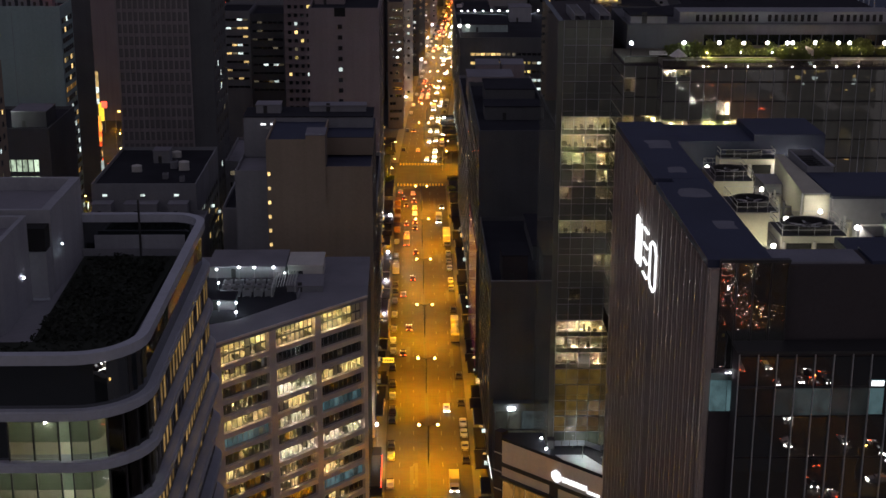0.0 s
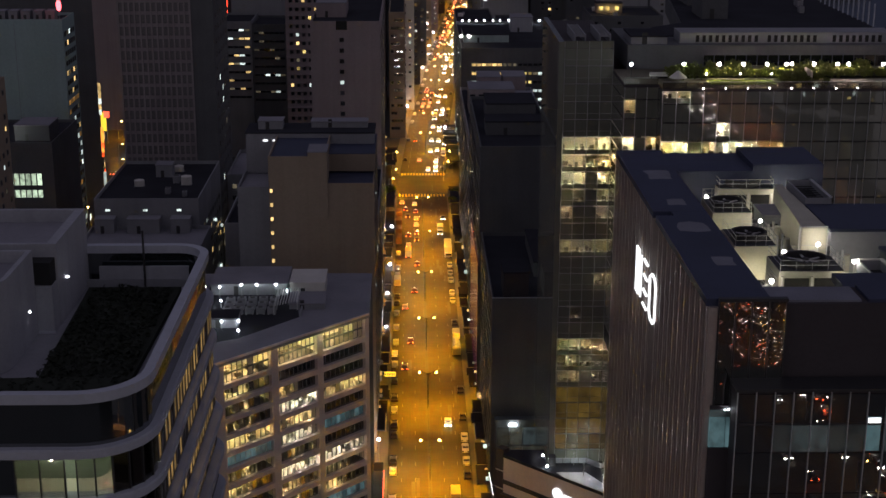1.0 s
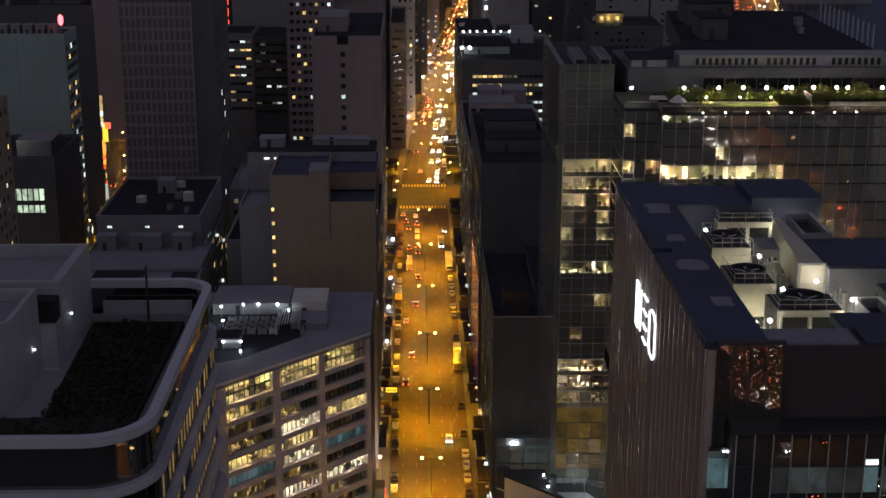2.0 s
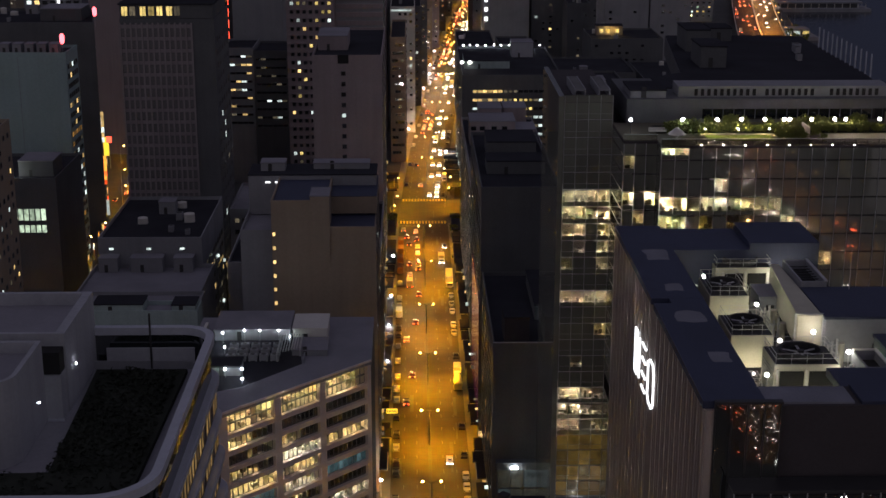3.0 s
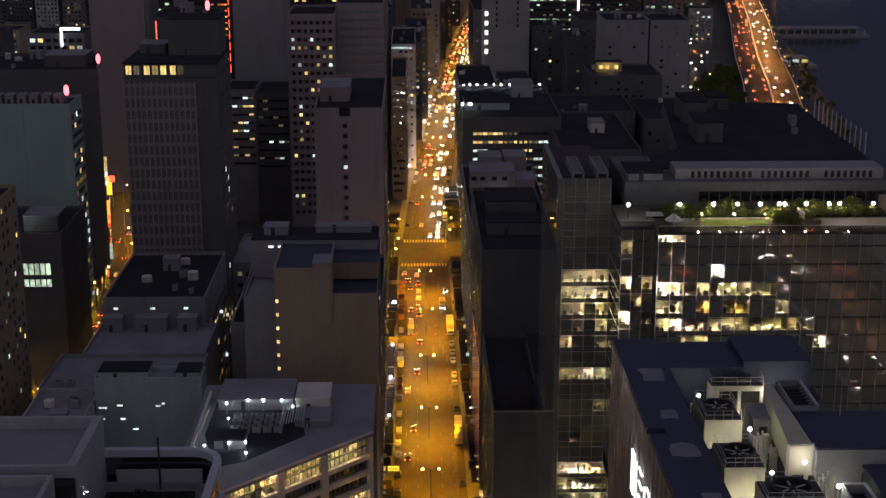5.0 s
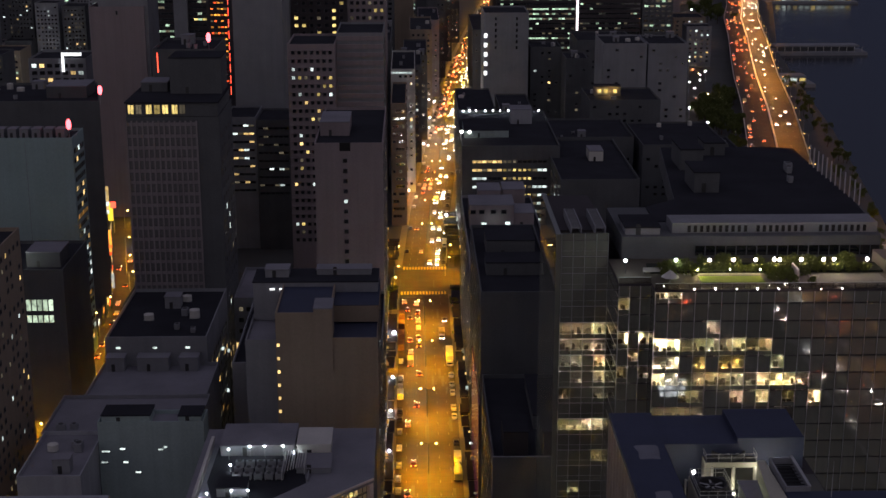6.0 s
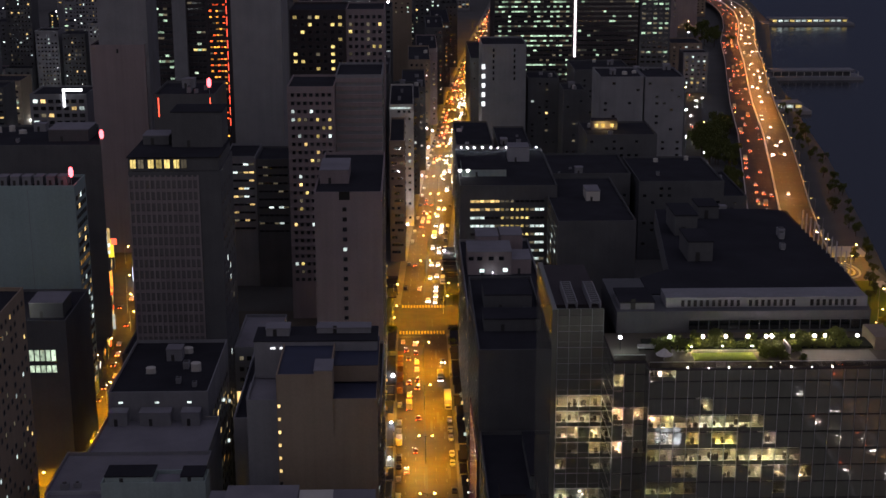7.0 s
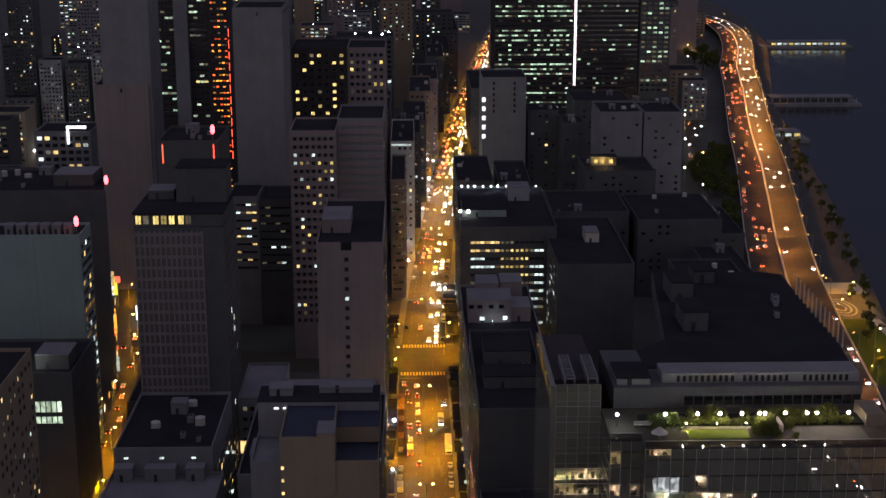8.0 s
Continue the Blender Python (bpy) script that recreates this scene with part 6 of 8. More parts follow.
part("penthouse_glass", boxed((50, 85.8, 266.92, 267.05, 105.6, 107.6)), GLASS_B, glass_o)
part("plant_band", boxed((46, 86, 269.5, 276.0, 109.4, 111.4)), GREYWALL, glass_o)
vent = mesh_of("vent", boxed((0, 0.6, -0.2, 0, 0.25, 1.5)), SHADE)
for i in range(29):
    if i not in (10, 19, 20):
        child("vent", vent, glass_o, pose(49 + 1.22 * i, 269.5, 109.4))
roof_house(36.8, 43.5, 268.5, 278.0, 109.4, 111.0, GREYWALL, "low grey roof house on the glass office", "roof_house", DARK_ROOF)
for x in (26.2, 30.8):
    ob = thing("roof_louvre", pose(x, 267.6, 109.6), "white ladder-like louvre frame on the roof", "louvre", "roof louvres")
    for u in (0, 1.9):
        part("side", boxed((u, u + 0.2, 0, 14.5, 0, 1.7)), GREYWALL, ob)
    rung = mesh_of("rung", boxed((0.2, 1.9, -0.12, 0.12, 1.3, 1.6)), GREYWALL)
    for i in range(11):
        child("rung", rung, ob, pose(0, 0.4 + 1.4 * i, 0))
for x0, x1, y0, y1, z in ((56.4, 61.8, 302, 313, 4.6), (57.4, 62.6, 324, 336, 5.0), (66, 71, 340, 348, 3.2)):
    roof_house(x0, x1, y0, y1, 109.6, 109.6 + z, DIMWALL, "grey lift house on the dark roof", "lift_house", DARK_ROOF)
clutter(66, 86, 300, 330, 109.6, rnd, 3)
perg = thing("roof_pergola", pose(88.6, 290, 109.6), "row of slim white posts along the roof edge", "pergola")
pp = mesh_of("post", boxed((-0.12, 0.12, -0.12, 0.12, 0, 4.6)), WHITE)
for i in range(12):
    child("post", pp, perg, pose(0.02 * i, 3.6 * i, 0))
# curtain walls: storeys of panes between thin bars; behind the clear ones lit rooms
rnd = random.Random(77)
OFFICE_TUBES = {"W": TUBE_O, "C": TUBE_OC, "o": TUBE_AMBER, "d": TUBE_OD}
TUBE_MESH = {k: mesh_of("tube", boxed((0.3, 1.5, 0, 0.12, -0.09, -0.03)), m) for k, m in OFFICE_TUBES.items()}
OFFICE_PANES = {}


def office_pane(w, h, m):
    key = (w, h, m.name)
    if key not in OFFICE_PANES:
        OFFICE_PANES[key] = mesh_of("pane", boxed((0.03, w - 0.03, -0.02, 0.02, 0.05, h - 0.05)), m)
    return OFFICE_PANES[key]


def office_face(m, n, w, storeys, rows, depth=4.4):
    """Panes of one face in its own frame; each run of lit panes has a room behind it, with blinds and desks."""
    for j, (z, h) in enumerate(storeys):
        row = rows.get(j, "").ljust(n, ".")
        i = 0
        while i < n:
            k = row[i]
            if k in OFFICE_TUBES:
                e = i
                while e < n and row[e] == k and e - i < 3:
                    e += 1
                x0, x1 = w * i, w * e
                ob = part("room", boxed((x0, x1, depth - 0.2, depth, z, z + h), (x0, x0 + 0.1, 0.1, depth - 0.2, z, z + h), (x1 - 0.1, x1, 0.1, depth - 0.2, z, z + h),
                                        (x0 + 0.1, x1 - 0.1, 0.1, depth - 0.2, z, z + 0.08), (x0 + 0.1, x1 - 0.1, 0.1, depth - 0.2, z + h - 0.08, z + h)), ROOM, glass_o)
                ob.matrix_local = m
                bm = bmesh.new()
                for q in range(2 * (e - i)):
                    u, v = rnd.uniform(x0 + 0.2, x1 - 0.9), rnd.uniform(0.3, depth - 1.2)
                    add_box(bm, u, u + rnd.uniform(0.4, 0.8), v, v + 0.6, z + 0.08, z + rnd.uniform(0.6, 1.5))
                ob = part("office_furniture", bm, ROOM_FLOOR, glass_o)
                ob["kind"] = "stuff"
                ob.matrix_local = m
                for q in range(i, e):
                    child("spandrel_pane", office_pane(w, 0.95, GLASS_O), glass_o, m @ pose(w * q, 0, z))
                    child("pane", office_pane(w, h - 0.95, CLEAR), glass_o, m @ pose(w * q, 0, z + 0.95))
                    child("tube", TUBE_MESH[k], glass_o, m @ pose(w * q + rnd.uniform(0, 0.4), rnd.uniform(1.0, depth - 1.2), z + h))
                    if rnd.random() < 0.35:
                        hb = h * rnd.uniform(0.2, 0.5)
                        ob = part("blind", boxed((w * q + 0.12, w * (q + 1) - 0.12, 0.12, 0.16, z + h - hb, z + h - 0.1)), PALE, glass_o)
                        ob.matrix_local = m
                i = e
                continue
            # panes marked a are given an amber glow of their own
            mat = {"a": AMBER_WALL}.get(k, GLASS_O)
            child("pane", office_pane(w, h, mat), glass_o, m @ pose(w * i, 0, z))
            i += 1


F_ROWS = [(102.4, 2.1)] + [(99.05 - 3.35 * k, 3.2) for k in range(14)]
F_LIT = {0: "Cd..........", 2: "....C", 3: "WWddCWddd", 4: "dd.o.oo..d", 5: "WCdWddddWWdd", 6: "..dd..d.d.d.W", 7: "dddd......d", 8: ".d..d"}
office_face(pose(BX + 0.05, FY, 0), 20, 2.4, F_ROWS, F_LIT)
R_LIT = {1: "d..", 3: "W.W", 4: ".d.", 5: "W.d", 8: "d.."}
office_face(pose(FX + 0.05, RY, 0), 3, 1.96, F_ROWS, R_LIT)
S_LIT = {3: "d.....", 4: "WWW...", 5: "WWWd..", 6: "WCd...", 8: ".W....", 9: ".d....", 10: "..W...", 12: "W....."}
office_face(pose(FX, 266.2, 0, 0, 0, -90), 6, 2.4, F_ROWS, S_LIT, 3.8)
W_ROWS = [(105.75 - 3.35 * k, 3.2) for k in range(24)]
W_LIT = {5: "dddd", 6: "ddCW", 7: "dd.W", 8: ".d.d", 9: "d..d", 11: "ddCd", 13: "...W", 15: ".d..", 17: "ddWW", 18: "CWCd", 19: "dd.d", 20: "aaaa", 21: "aaaa", 22: "aaaa", 23: "aaaa"}
office_face(pose(24.3, WY, 0), 4, 2.25, W_ROWS, W_LIT)
part("lower_front", boxed((BX, 88.0, FY, FY + 0.15, 0, 52.0)), GLASS_O, glass_o)
part("lower_recess", boxed((FX, BX, RY, RY + 0.15, 0, 52.0)), GLASS_O, glass_o)
part("return_wall", boxed((BX - 0.12, BX, FY + 0.15, RY, 0, DECKZ - 0.4)), GLASS_O, glass_o)
part("lower_side", boxed((FX, FX + 0.12, RY + 0.15, 266.2, 0, 52.0), (FX, FX + 0.12, RY + 0.15, 251.8, 52.0, 104.5)), GLASS_O, glass_o)
part("shaft", boxed((23.2, 24.2, 266.3, 300, 0, 110.2)), GLASS_O, glass_o)
part("lower_glazing", boxed((24.2, FX - 0.05, WY - 0.05, WY + 0.1, 0, 28.6)), GLASS_O, glass_o)
part("top_glazing", boxed((24.2, FX, WY, WY + 0.3, 109.0, 110.3)), GLASS_O, glass_o)
gm = mesh_of("mullion", boxed((-0.035, 0.035, -0.22, 0, 0, 104.5)), STEEL)
for i in range(21):
    child("mullion", gm, glass_o, pose(BX + 0.05 + 2.4 * i, FY - 0.02, 0))
for i in range(4):
    child("mullion", gm, glass_o, pose(FX + 0.05 + 1.96 * i, RY - 0.02, 0))
tr = mesh_of("transom", boxed((0, 48.7, -0.1, 0, -0.06, 0.06)), DARKSTEEL)
for z, h in F_ROWS:
    child("transom", tr, glass_o, pose(BX, FY - 0.02, z - 0.06))
    child("transom", tr, glass_o, pose(FX, RY - 0.02, z - 0.06) @ Matrix.Diagonal((5.9 / 48.7, 1, 1, 1)))
tr2 = mesh_of("transom", boxed((0, 9.0, -0.1, 0, -0.05, 0.05)), FRAME_W)
for z, h in W_ROWS:
    child("transom", tr2, glass_o, pose(24.25, WY - 0.02, z - 0.04))
    child("transom", tr2, glass_o, pose(24.25, WY - 0.02, z + 1.1) @ Matrix.Diagonal((1, 0.5, 0.4, 1)))
wm = mesh_of("mullion", boxed((-0.04, 0.04, -0.16, 0, 26, 110.3)), STEEL)
for i in range(5):
    child("mullion", wm, glass_o, pose(24.3 + 2.25 * i, WY - 0.02, 0))
# the roof garden
garden = thing("roof_garden", pose(0, 0, DECKZ), "floodlit roof terrace with lawn, hedges and pale paving", "roof garden")
part("deck", boxed((BX + 0.1, 87.9, FY + 0.2, 266.9, 0.0, 0.12), (FX + 0.1, BX + 0.1, RY + 0.2, 266.9, 0.0, 0.12)), ASPHALT, garden)
part("lawn", boxed((48.4, 60.0, 250.6, 254.6, 0.12, 0.28)), GRASS, garden, "bright yellow-green lawn")
part("path", boxed((46.0, 66.0, 255.6, 256.8, 0.12, 0.2)), PAVING, garden)
part("pale_floor", boxed((69, 82.5, 249.0, 256.0, 0.12, 0.2)), PAVING, garden)
part("hedge_bed", boxed((40.0, 84.0, 257.0, 262.5, 0.12, 0.5)), TURF, garden)
part("railing_glass", boxed((BX, 88, FY + 0.04, FY + 0.08, 0.1, 1.2)), CLEAR, garden)
part("railing_glass", boxed((FX, BX - 0.1, RY + 0.04, RY + 0.08, 0.1, 1.2)), CLEAR, garden)
part("handrail", boxed((BX, 88, FY, FY + 0.12, 1.2, 1.27)), STEEL, garden)
part("handrail", boxed((FX, BX - 0.1, RY, RY + 0.12, 1.2, 1.27)), STEEL, garden)
rp = mesh_of("rail_post", boxed((-0.05, 0.05, 0, 0.1, 0.0, 1.2)), DARKSTEEL)
for i in range(25):
    child("rail_post", rp, garden, pose(BX + 0.1 + 2.0 * i, FY + 0.1, 0))
part("screen_wall", boxed((66.2, 66.5, 252.0, 256.5, 0.12, 2.2)), PINKGREY, garden, "pale low screen wall")
part("pavilion", boxed((83.6, 87.4, 256.0, 264.0, 0.12, 2.6)), TAN, garden)
par = thing("garden_parasol", pose(42.6, 251.0, DECKZ + 0.12), "pale folded sun canopy over a seat", "parasol")
bm = bmesh.new()
add_cyl(bm, 0, 0, 1.2, 2.3, 1.6, 0.25, 12)
part("canopy", bm, PALE, par)
bm = bmesh.new()
add_cyl(bm, 0, 0, 0, 2.5, 0.05, 0.04, 8)
part("pole", bm, STEEL, par)
ben = thing("garden_bench", pose(38.6, 256.6, DECKZ + 0.12), "long pale bench on the roof terrace", "bench")
part("seat", boxed((0, 3.6, 0, 0.6, 0.4, 0.5)), PALE, ben)
for u in (0.2, 3.2):
    part("leg", boxed((u, u + 0.2, 0.05, 0.55, 0, 0.4)), DARKSTEEL, ben)
part("backrest", boxed((0, 3.6, 0.55, 0.65, 0.5, 1.1)), PALE, ben)
for k, (x, y) in enumerate(((35.3, 257.2), (44.7, 257.2), (51.0, 257.2), (55.4, 257.2), (59.6, 257.2), (63.1, 257.2), (64.1, 257.2), (68.1, 257.2), (72.3, 257.2), (74.3, 257.2), (80.5, 257.2))):
    pink = k > 1
    ob = thing("garden_lamp", pose(x, y, DECKZ + 0.12), "bright globe lamp on a short post in the roof garden", "lamp", "garden lamps")
    part("post", boxed((-0.05, 0.05, -0.05, 0.05, 0, 2.3)), DARKSTEEL, ob)
    bm = bmesh.new()
    bmesh.ops.create_icosphere(bm, subdivisions=2, radius=0.31, matrix=pose(0, 0, 2.5))
    part("globe", bm, PINK_HEAD if pink else COOL_HEAD, ob)
    light("garden_light", "POINT", pose(x, y - 0.75, DECKZ + 2.5), 80 if pink else 70, (1.0, 0.76, 0.28) if pink else (0.9, 1, 0.9), 0.1)
for x in (48.6, 54.6, 60.2):
    ob = thing("path_lamp", pose(x, 255.9, DECKZ + 0.2), "small white bollard lamp beside the lawn", "lamp", "path lamps")
    part("post", boxed((-0.06, 0.06, -0.06, 0.06, 0, 0.8)), DARKSTEEL, ob)
    bm = bmesh.new()
    bmesh.ops.create_icosphere(bm, subdivisions=1, radius=0.12, matrix=pose(0, 0, 0.92))
    part("globe", bm, COOL_HEAD, ob)
    light("path_light", "POINT", pose(x, 255.2, DECKZ + 1.4), 330, (1.0, 0.84, 0.26), 0.1)
light("floor_light", "POINT", pose(76, 257.0, DECKZ + 2.6), 300, (1.0, 0.80, 0.62), 0.1)
for i in range(8):
    ob = thing("edge_lamp", pose(46.3 + 3.82 * i, FY - 0.1, DECKZ - 0.1), "small warm lamp along the terrace edge", "lamp", "edge lamps")
    bm = bmesh.new()
    bmesh.ops.create_icosphere(bm, subdivisions=1, radius=0.1, matrix=pose(0, -0.1, 0.24))
    part("globe", bm, WHITE_HEAD, ob)
    part("bracket", boxed((-0.04, 0.04, -0.1, 0.15, 0.0, 0.16)), DARKSTEEL, ob)

# ---------------------------------------------------------------- trees and shrubs
def crown_mesh(r, hgt, n, seed, size):
    rr = random.Random(seed)
    bm = bmesh.new()
    clumps = [(rr.uniform(-0.7, 0.7) * r, rr.uniform(-0.7, 0.7) * r, rr.uniform(0.15, 0.85) * hgt, rr.uniform(0.3, 0.55) * r) for _ in range(9)]
    for i in range(n):
        cx, cy, cz, cr = rr.choice(clumps)
        v = Vector((rr.gauss(0, 1), rr.gauss(0, 1), rr.gauss(0, 1))).normalized() * cr * rr.uniform(0.5, 1.1)
        c = Vector((cx, cy, cz)) + v
        q = Euler((rr.uniform(0, 3), rr.uniform(0, 3), rr.uniform(0, 6))).to_matrix()
        s = size * rr.uniform(0.6, 1.3)
        vs = [bm.verts.new(c + q @ Vector(p)) for p in ((-s, 0, 0), (0, -s * 0.5, 0.12 * s), (s, 0, 0), (0, s * 0.5, 0.12 * s))]
        bm.faces.new(vs)
    return mesh_of("crown", bm, LEAF)


CROWNS = [crown_mesh(2.6, 4.2, 700, s, 0.34) for s in (1, 2, 3)]
SHRUBS = [crown_mesh(1.1, 1.6, 320, s, 0.2) for s in (5, 6)]


def trunk_mesh(hgt, seed):
    rr = random.Random(seed)
    bm = bmesh.new()
    add_tube(bm, (0, 0, 0), (0.1, 0.05, hgt * 0.55), 0.20, 0.13, 8)
    for i in range(5):
        a = rr.uniform(0, 6.28)
        add_tube(bm, (0.1, 0.05, hgt * (0.4 + 0.03 * i)), (1.4 * math.cos(a), 1.4 * math.sin(a), hgt * rr.uniform(0.7, 0.9)), 0.09, 0.03, 5)
    return mesh_of("trunk", bm, BARK)


TRUNKS = [trunk_mesh(6.0, s) for s in (1, 2)]


def tree(x, y, z, s, i):
    ob = thing("tree", pose(x, y, z, 0, 0, 47 * i) @ Matrix.Diagonal((s, s, s, 1)), "dark leafy street tree with an uneven crown", "tree", "street trees")
    child("trunk", TRUNKS[i % 2], ob)
    child("crown", CROWNS[i % 3], ob, pose(0, 0, 2.6))


def shrub(x, y, z, s, i):
    ob = thing("shrub", pose(x, y, z, 0, 0, 61 * i) @ Matrix.Diagonal((s, s, s, 1)), "leafy shrub in a roof garden bed", "shrub", "garden shrubs")
    child("foliage", SHRUBS[i % 2], ob, pose(0, 0, 0.1))
    child("stem", TRUNKS[i % 2], ob, Matrix.Diagonal((0.18, 0.18, 0.18, 1)))


rnd = random.Random(8)
i = 0
for x, y in ((12.2, 545), (12.4, 553), (12.1, 561), (12.3, 569), (12.4, 625), (12.4, 634), (-12.6, 568), (12.3, 520)):
    tree(x, y, 0.15, rnd.uniform(0.6, 0.95), i)
    i += 1
for k in range(60):
    y = rnd.uniform(580, 1150)
    x = along(SHORE, y) - rnd.uniform(2, 14)
    tree(x, y, 0, rnd.uniform(0.6, 1.1), i)
    i += 1
for k in range(22):
    y = rnd.uniform(880, 1000)
    tree(rnd.uniform(188, 204), y, 0, rnd.uniform(1.2, 2.2), i)
    i += 1
for k in range(12):
    tree(rnd.uniform(300, 330), rnd.uniform(1480, 1600), 0, rnd.uniform(1.6, 2.6), i)
    i += 1
for k in range(44):
    x = rnd.uniform(41.5, 47.0) if k < 9 else 47.5 + 0.98 * (k - 9) + rnd.uniform(-0.3, 0.3)
    y = rnd.uniform(252, 259) if k < 9 else rnd.uniform(257.0, 257.8)
    shrub(x, y, 105.2, rnd.uniform(0.8, 1.5) if k < 9 else rnd.uniform(0.75, 1.0), k)
for k in range(18):
    shrub(rnd.uniform(47.5, 82), rnd.uniform(259.4, 262), 105.2, rnd.uniform(0.9, 1.5), k)
for k in range(16):
    shrub(rnd.uniform(60.8, 68.6), rnd.uniform(249.4, 255.4), 105.0, rnd.uniform(0.6, 1.1), k)

# ---------------------------------------------------------------- vehicles
def car_body(L, Wd, H, hood, tail):
    """A car body from a side profile with a narrower roof."""
    bm = bmesh.new()
    prof = ((-L / 2, 0.35, 0.98), (-L / 2, 0.75, 1), (-L / 2 + tail, 0.92, 1), (-L / 2 + tail + 0.45, H, 0.80), (L / 2 - hood - 0.75, H, 0.80),
            (L / 2 - hood, 0.95, 1), (L / 2 - 0.1, 0.78, 0.97), (L / 2, 0.42, 0.95))
    rows = []
    for s in (-1, 1):
        rows.append([bm.verts.new((s * Wd / 2 * k, y, z)) for y, z, k in prof])
    n = len(prof)
    bm.faces.new(rows[0])
    bm.faces.new(rows[1][::-1])
    for i in range(n):
        j = (i + 1) % n
        bm.faces.new((rows[0][j], rows[0][i], rows[1][i], rows[1][j]))
    bmesh.ops.bevel(bm, geom=bm.edges[:], offset=0.05, segments=1, affect="EDGES")
    return bm


def wheels(ob, L, Wd, r=0.32):
    bm = bmesh.new()
    add_cyl(bm, 0, 0, -0.11, 0.11, r, n=12)
    me = mesh_of("wheel", bm, TYRE)
    for sx in (-1, 1):
        for y in (-L * 0.31, L * 0.31):
            child("wheel", me, ob, pose(sx * (Wd / 2 - 0.12), y, r) @ pose(0, 0, 0, 0, 90, 0))


def lights(ob, L, Wd, z, on=True, tail_only=False, head_only=False):
    for s in (-1, 1):
        h = boxed((s * Wd * 0.36 - 0.17, s * Wd * 0.36 + 0.17, L / 2 - 0.10, L / 2 + 0.05, z - 0.1, z + 0.12))
        part("headlight", h, HEADLIGHT if on else CARGLASS, ob)
        t = boxed((s * Wd * 0.38 - 0.14, s * Wd * 0.38 + 0.14, -L / 2 - 0.05, -L / 2 + 0.06, z, z + 0.22))
        part("taillight", t, TAILLIGHT if on else P_RED, ob)


def make_car(paint, on, taxi=False, label="car"):
    ob = thing("car", pose(0, 0, -500), label, "car", "cars on the road" if on else "parked cars")
    L, Wd, H = 4.5, 1.75, 1.45
    part("body", car_body(L, Wd, H, 1.05, 0.6), paint, ob)
    part("window", boxed((-Wd * 0.405, Wd * 0.405, -1.1, 1.0, 1.0, 1.36)), CARGLASS, ob, "dark car glass")
    wheels(ob, L, Wd)
    lights(ob, L, Wd, 0.68, on)
    if taxi:
        part("roof_lamp", boxed((-0.3, 0.3, -0.1, 0.1, H, H + 0.14)), SIGN_WHITE, ob)
    return ob


def make_van(box_mat, on, L=6.8, Wd=2.2, H=3.0, label="van"):
    ob = thing("box_van", pose(0, 0, -500), label, "van", "vans and lorries")
    bm = bmesh.new()
    add_box(bm, -Wd / 2, Wd / 2, -L / 2, L / 2 - 1.8, 0.75, H)
    bmesh.ops.bevel(bm, geom=bm.edges[:], offset=0.06, segments=1, affect="EDGES")
    part("cargo_box", bm, box_mat, ob)
    bm = bmesh.new()
    v = ((-Wd / 2 + 0.08, L / 2 - 1.72), (Wd / 2 - 0.08, L / 2 - 1.72), (Wd / 2 - 0.08, L / 2), (-Wd / 2 + 0.08, L / 2))
    add_prism(bm, v, 0.5, 2.1)
    bmesh.ops.bevel(bm, geom=bm.edges[:], offset=0.12, segments=2, affect="EDGES")
    part("cab", bm, P_WHITE, ob)
    part("windscreen", boxed((-Wd * 0.4, Wd * 0.4, L / 2 - 0.1, L / 2 + 0.02, 1.2, 1.9)), CARGLASS, ob)
    part("chassis", boxed((-0.5, 0.5, -L / 2, L / 2 - 0.2, 0.45, 0.75)), DARKSTEEL, ob)
    wheels(ob, L, Wd, 0.42)
    lights(ob, L, Wd, 0.7, on)
    return ob


def make_mixer():
    ob = thing("mixer_lorry", pose(0, 0, -500), "yellow cement mixer lorry with a pale drum", "lorry", "vans and lorries")
    part("chassis", boxed((-1.0, 1.0, -4.2, 4.2, 0.6, 1.0)), DARKSTEEL, ob)
    bm = bmesh.new()
    add_box(bm, -1.2, 1.2, 2.4, 4.2, 0.9, 3.0)
    bmesh.ops.bevel(bm, geom=bm.edges[:], offset=0.12, segments=2, affect="EDGES")
    part("cab", bm, BOXYEL, ob)
    bm = bmesh.new()
    add_tube(bm, (0, -4.0, 2.9), (0, -1.5, 2.4), 0.6, 1.25, 14)
    add_tube(bm, (0, -1.5, 2.4), (0, 0.8, 2.1), 1.25, 1.25, 14)
    add_tube(bm, (0, 0.8, 2.1), (0, 2.1, 1.9), 1.25, 0.8, 14)
    part("drum", bm, PALE, ob)
    wheels(ob, 8.0, 2.4, 0.5)
    lights(ob, 8.4, 2.3, 0.9, False)
    return ob


protos = {
    "W": make_car(P_WHITE, True, label="white car with its lamps on"),
    "S": make_car(P_SILVER, True, label="silver car with its lamps on"),
    "B": make_car(P_BLACK, True, label="black car with its lamps on"),
    "T": make_car(P_RED, True, True, "red taxi with a pale roof lamp, lamps on"),
    "w": make_car(P_WHITE, False, label="white car parked at the kerb"),
    "s": make_car(P_SILVER, False, label="silver car parked at the kerb"),
    "b": make_car(P_BLACK, False, label="black car parked at the kerb"),
    "u": make_car(P_BLUE, False, label="dark blue car parked at the kerb"),
    "V": make_van(BOXYEL, True, label="box van with a yellow cargo box"),
    "v": make_van(BOXVAN, False, label="white box van parked at the kerb"),
    "R": make_van(BOXRED, False, 7.5, 2.3, 3.2, "lorry with a red covered load, parked at the kerb"),
    "L": make_van(BOXVAN, False, 13.0, 2.5, 3.8, "long white box lorry parked at the kerb"),
    "M": make_mixer(),
}
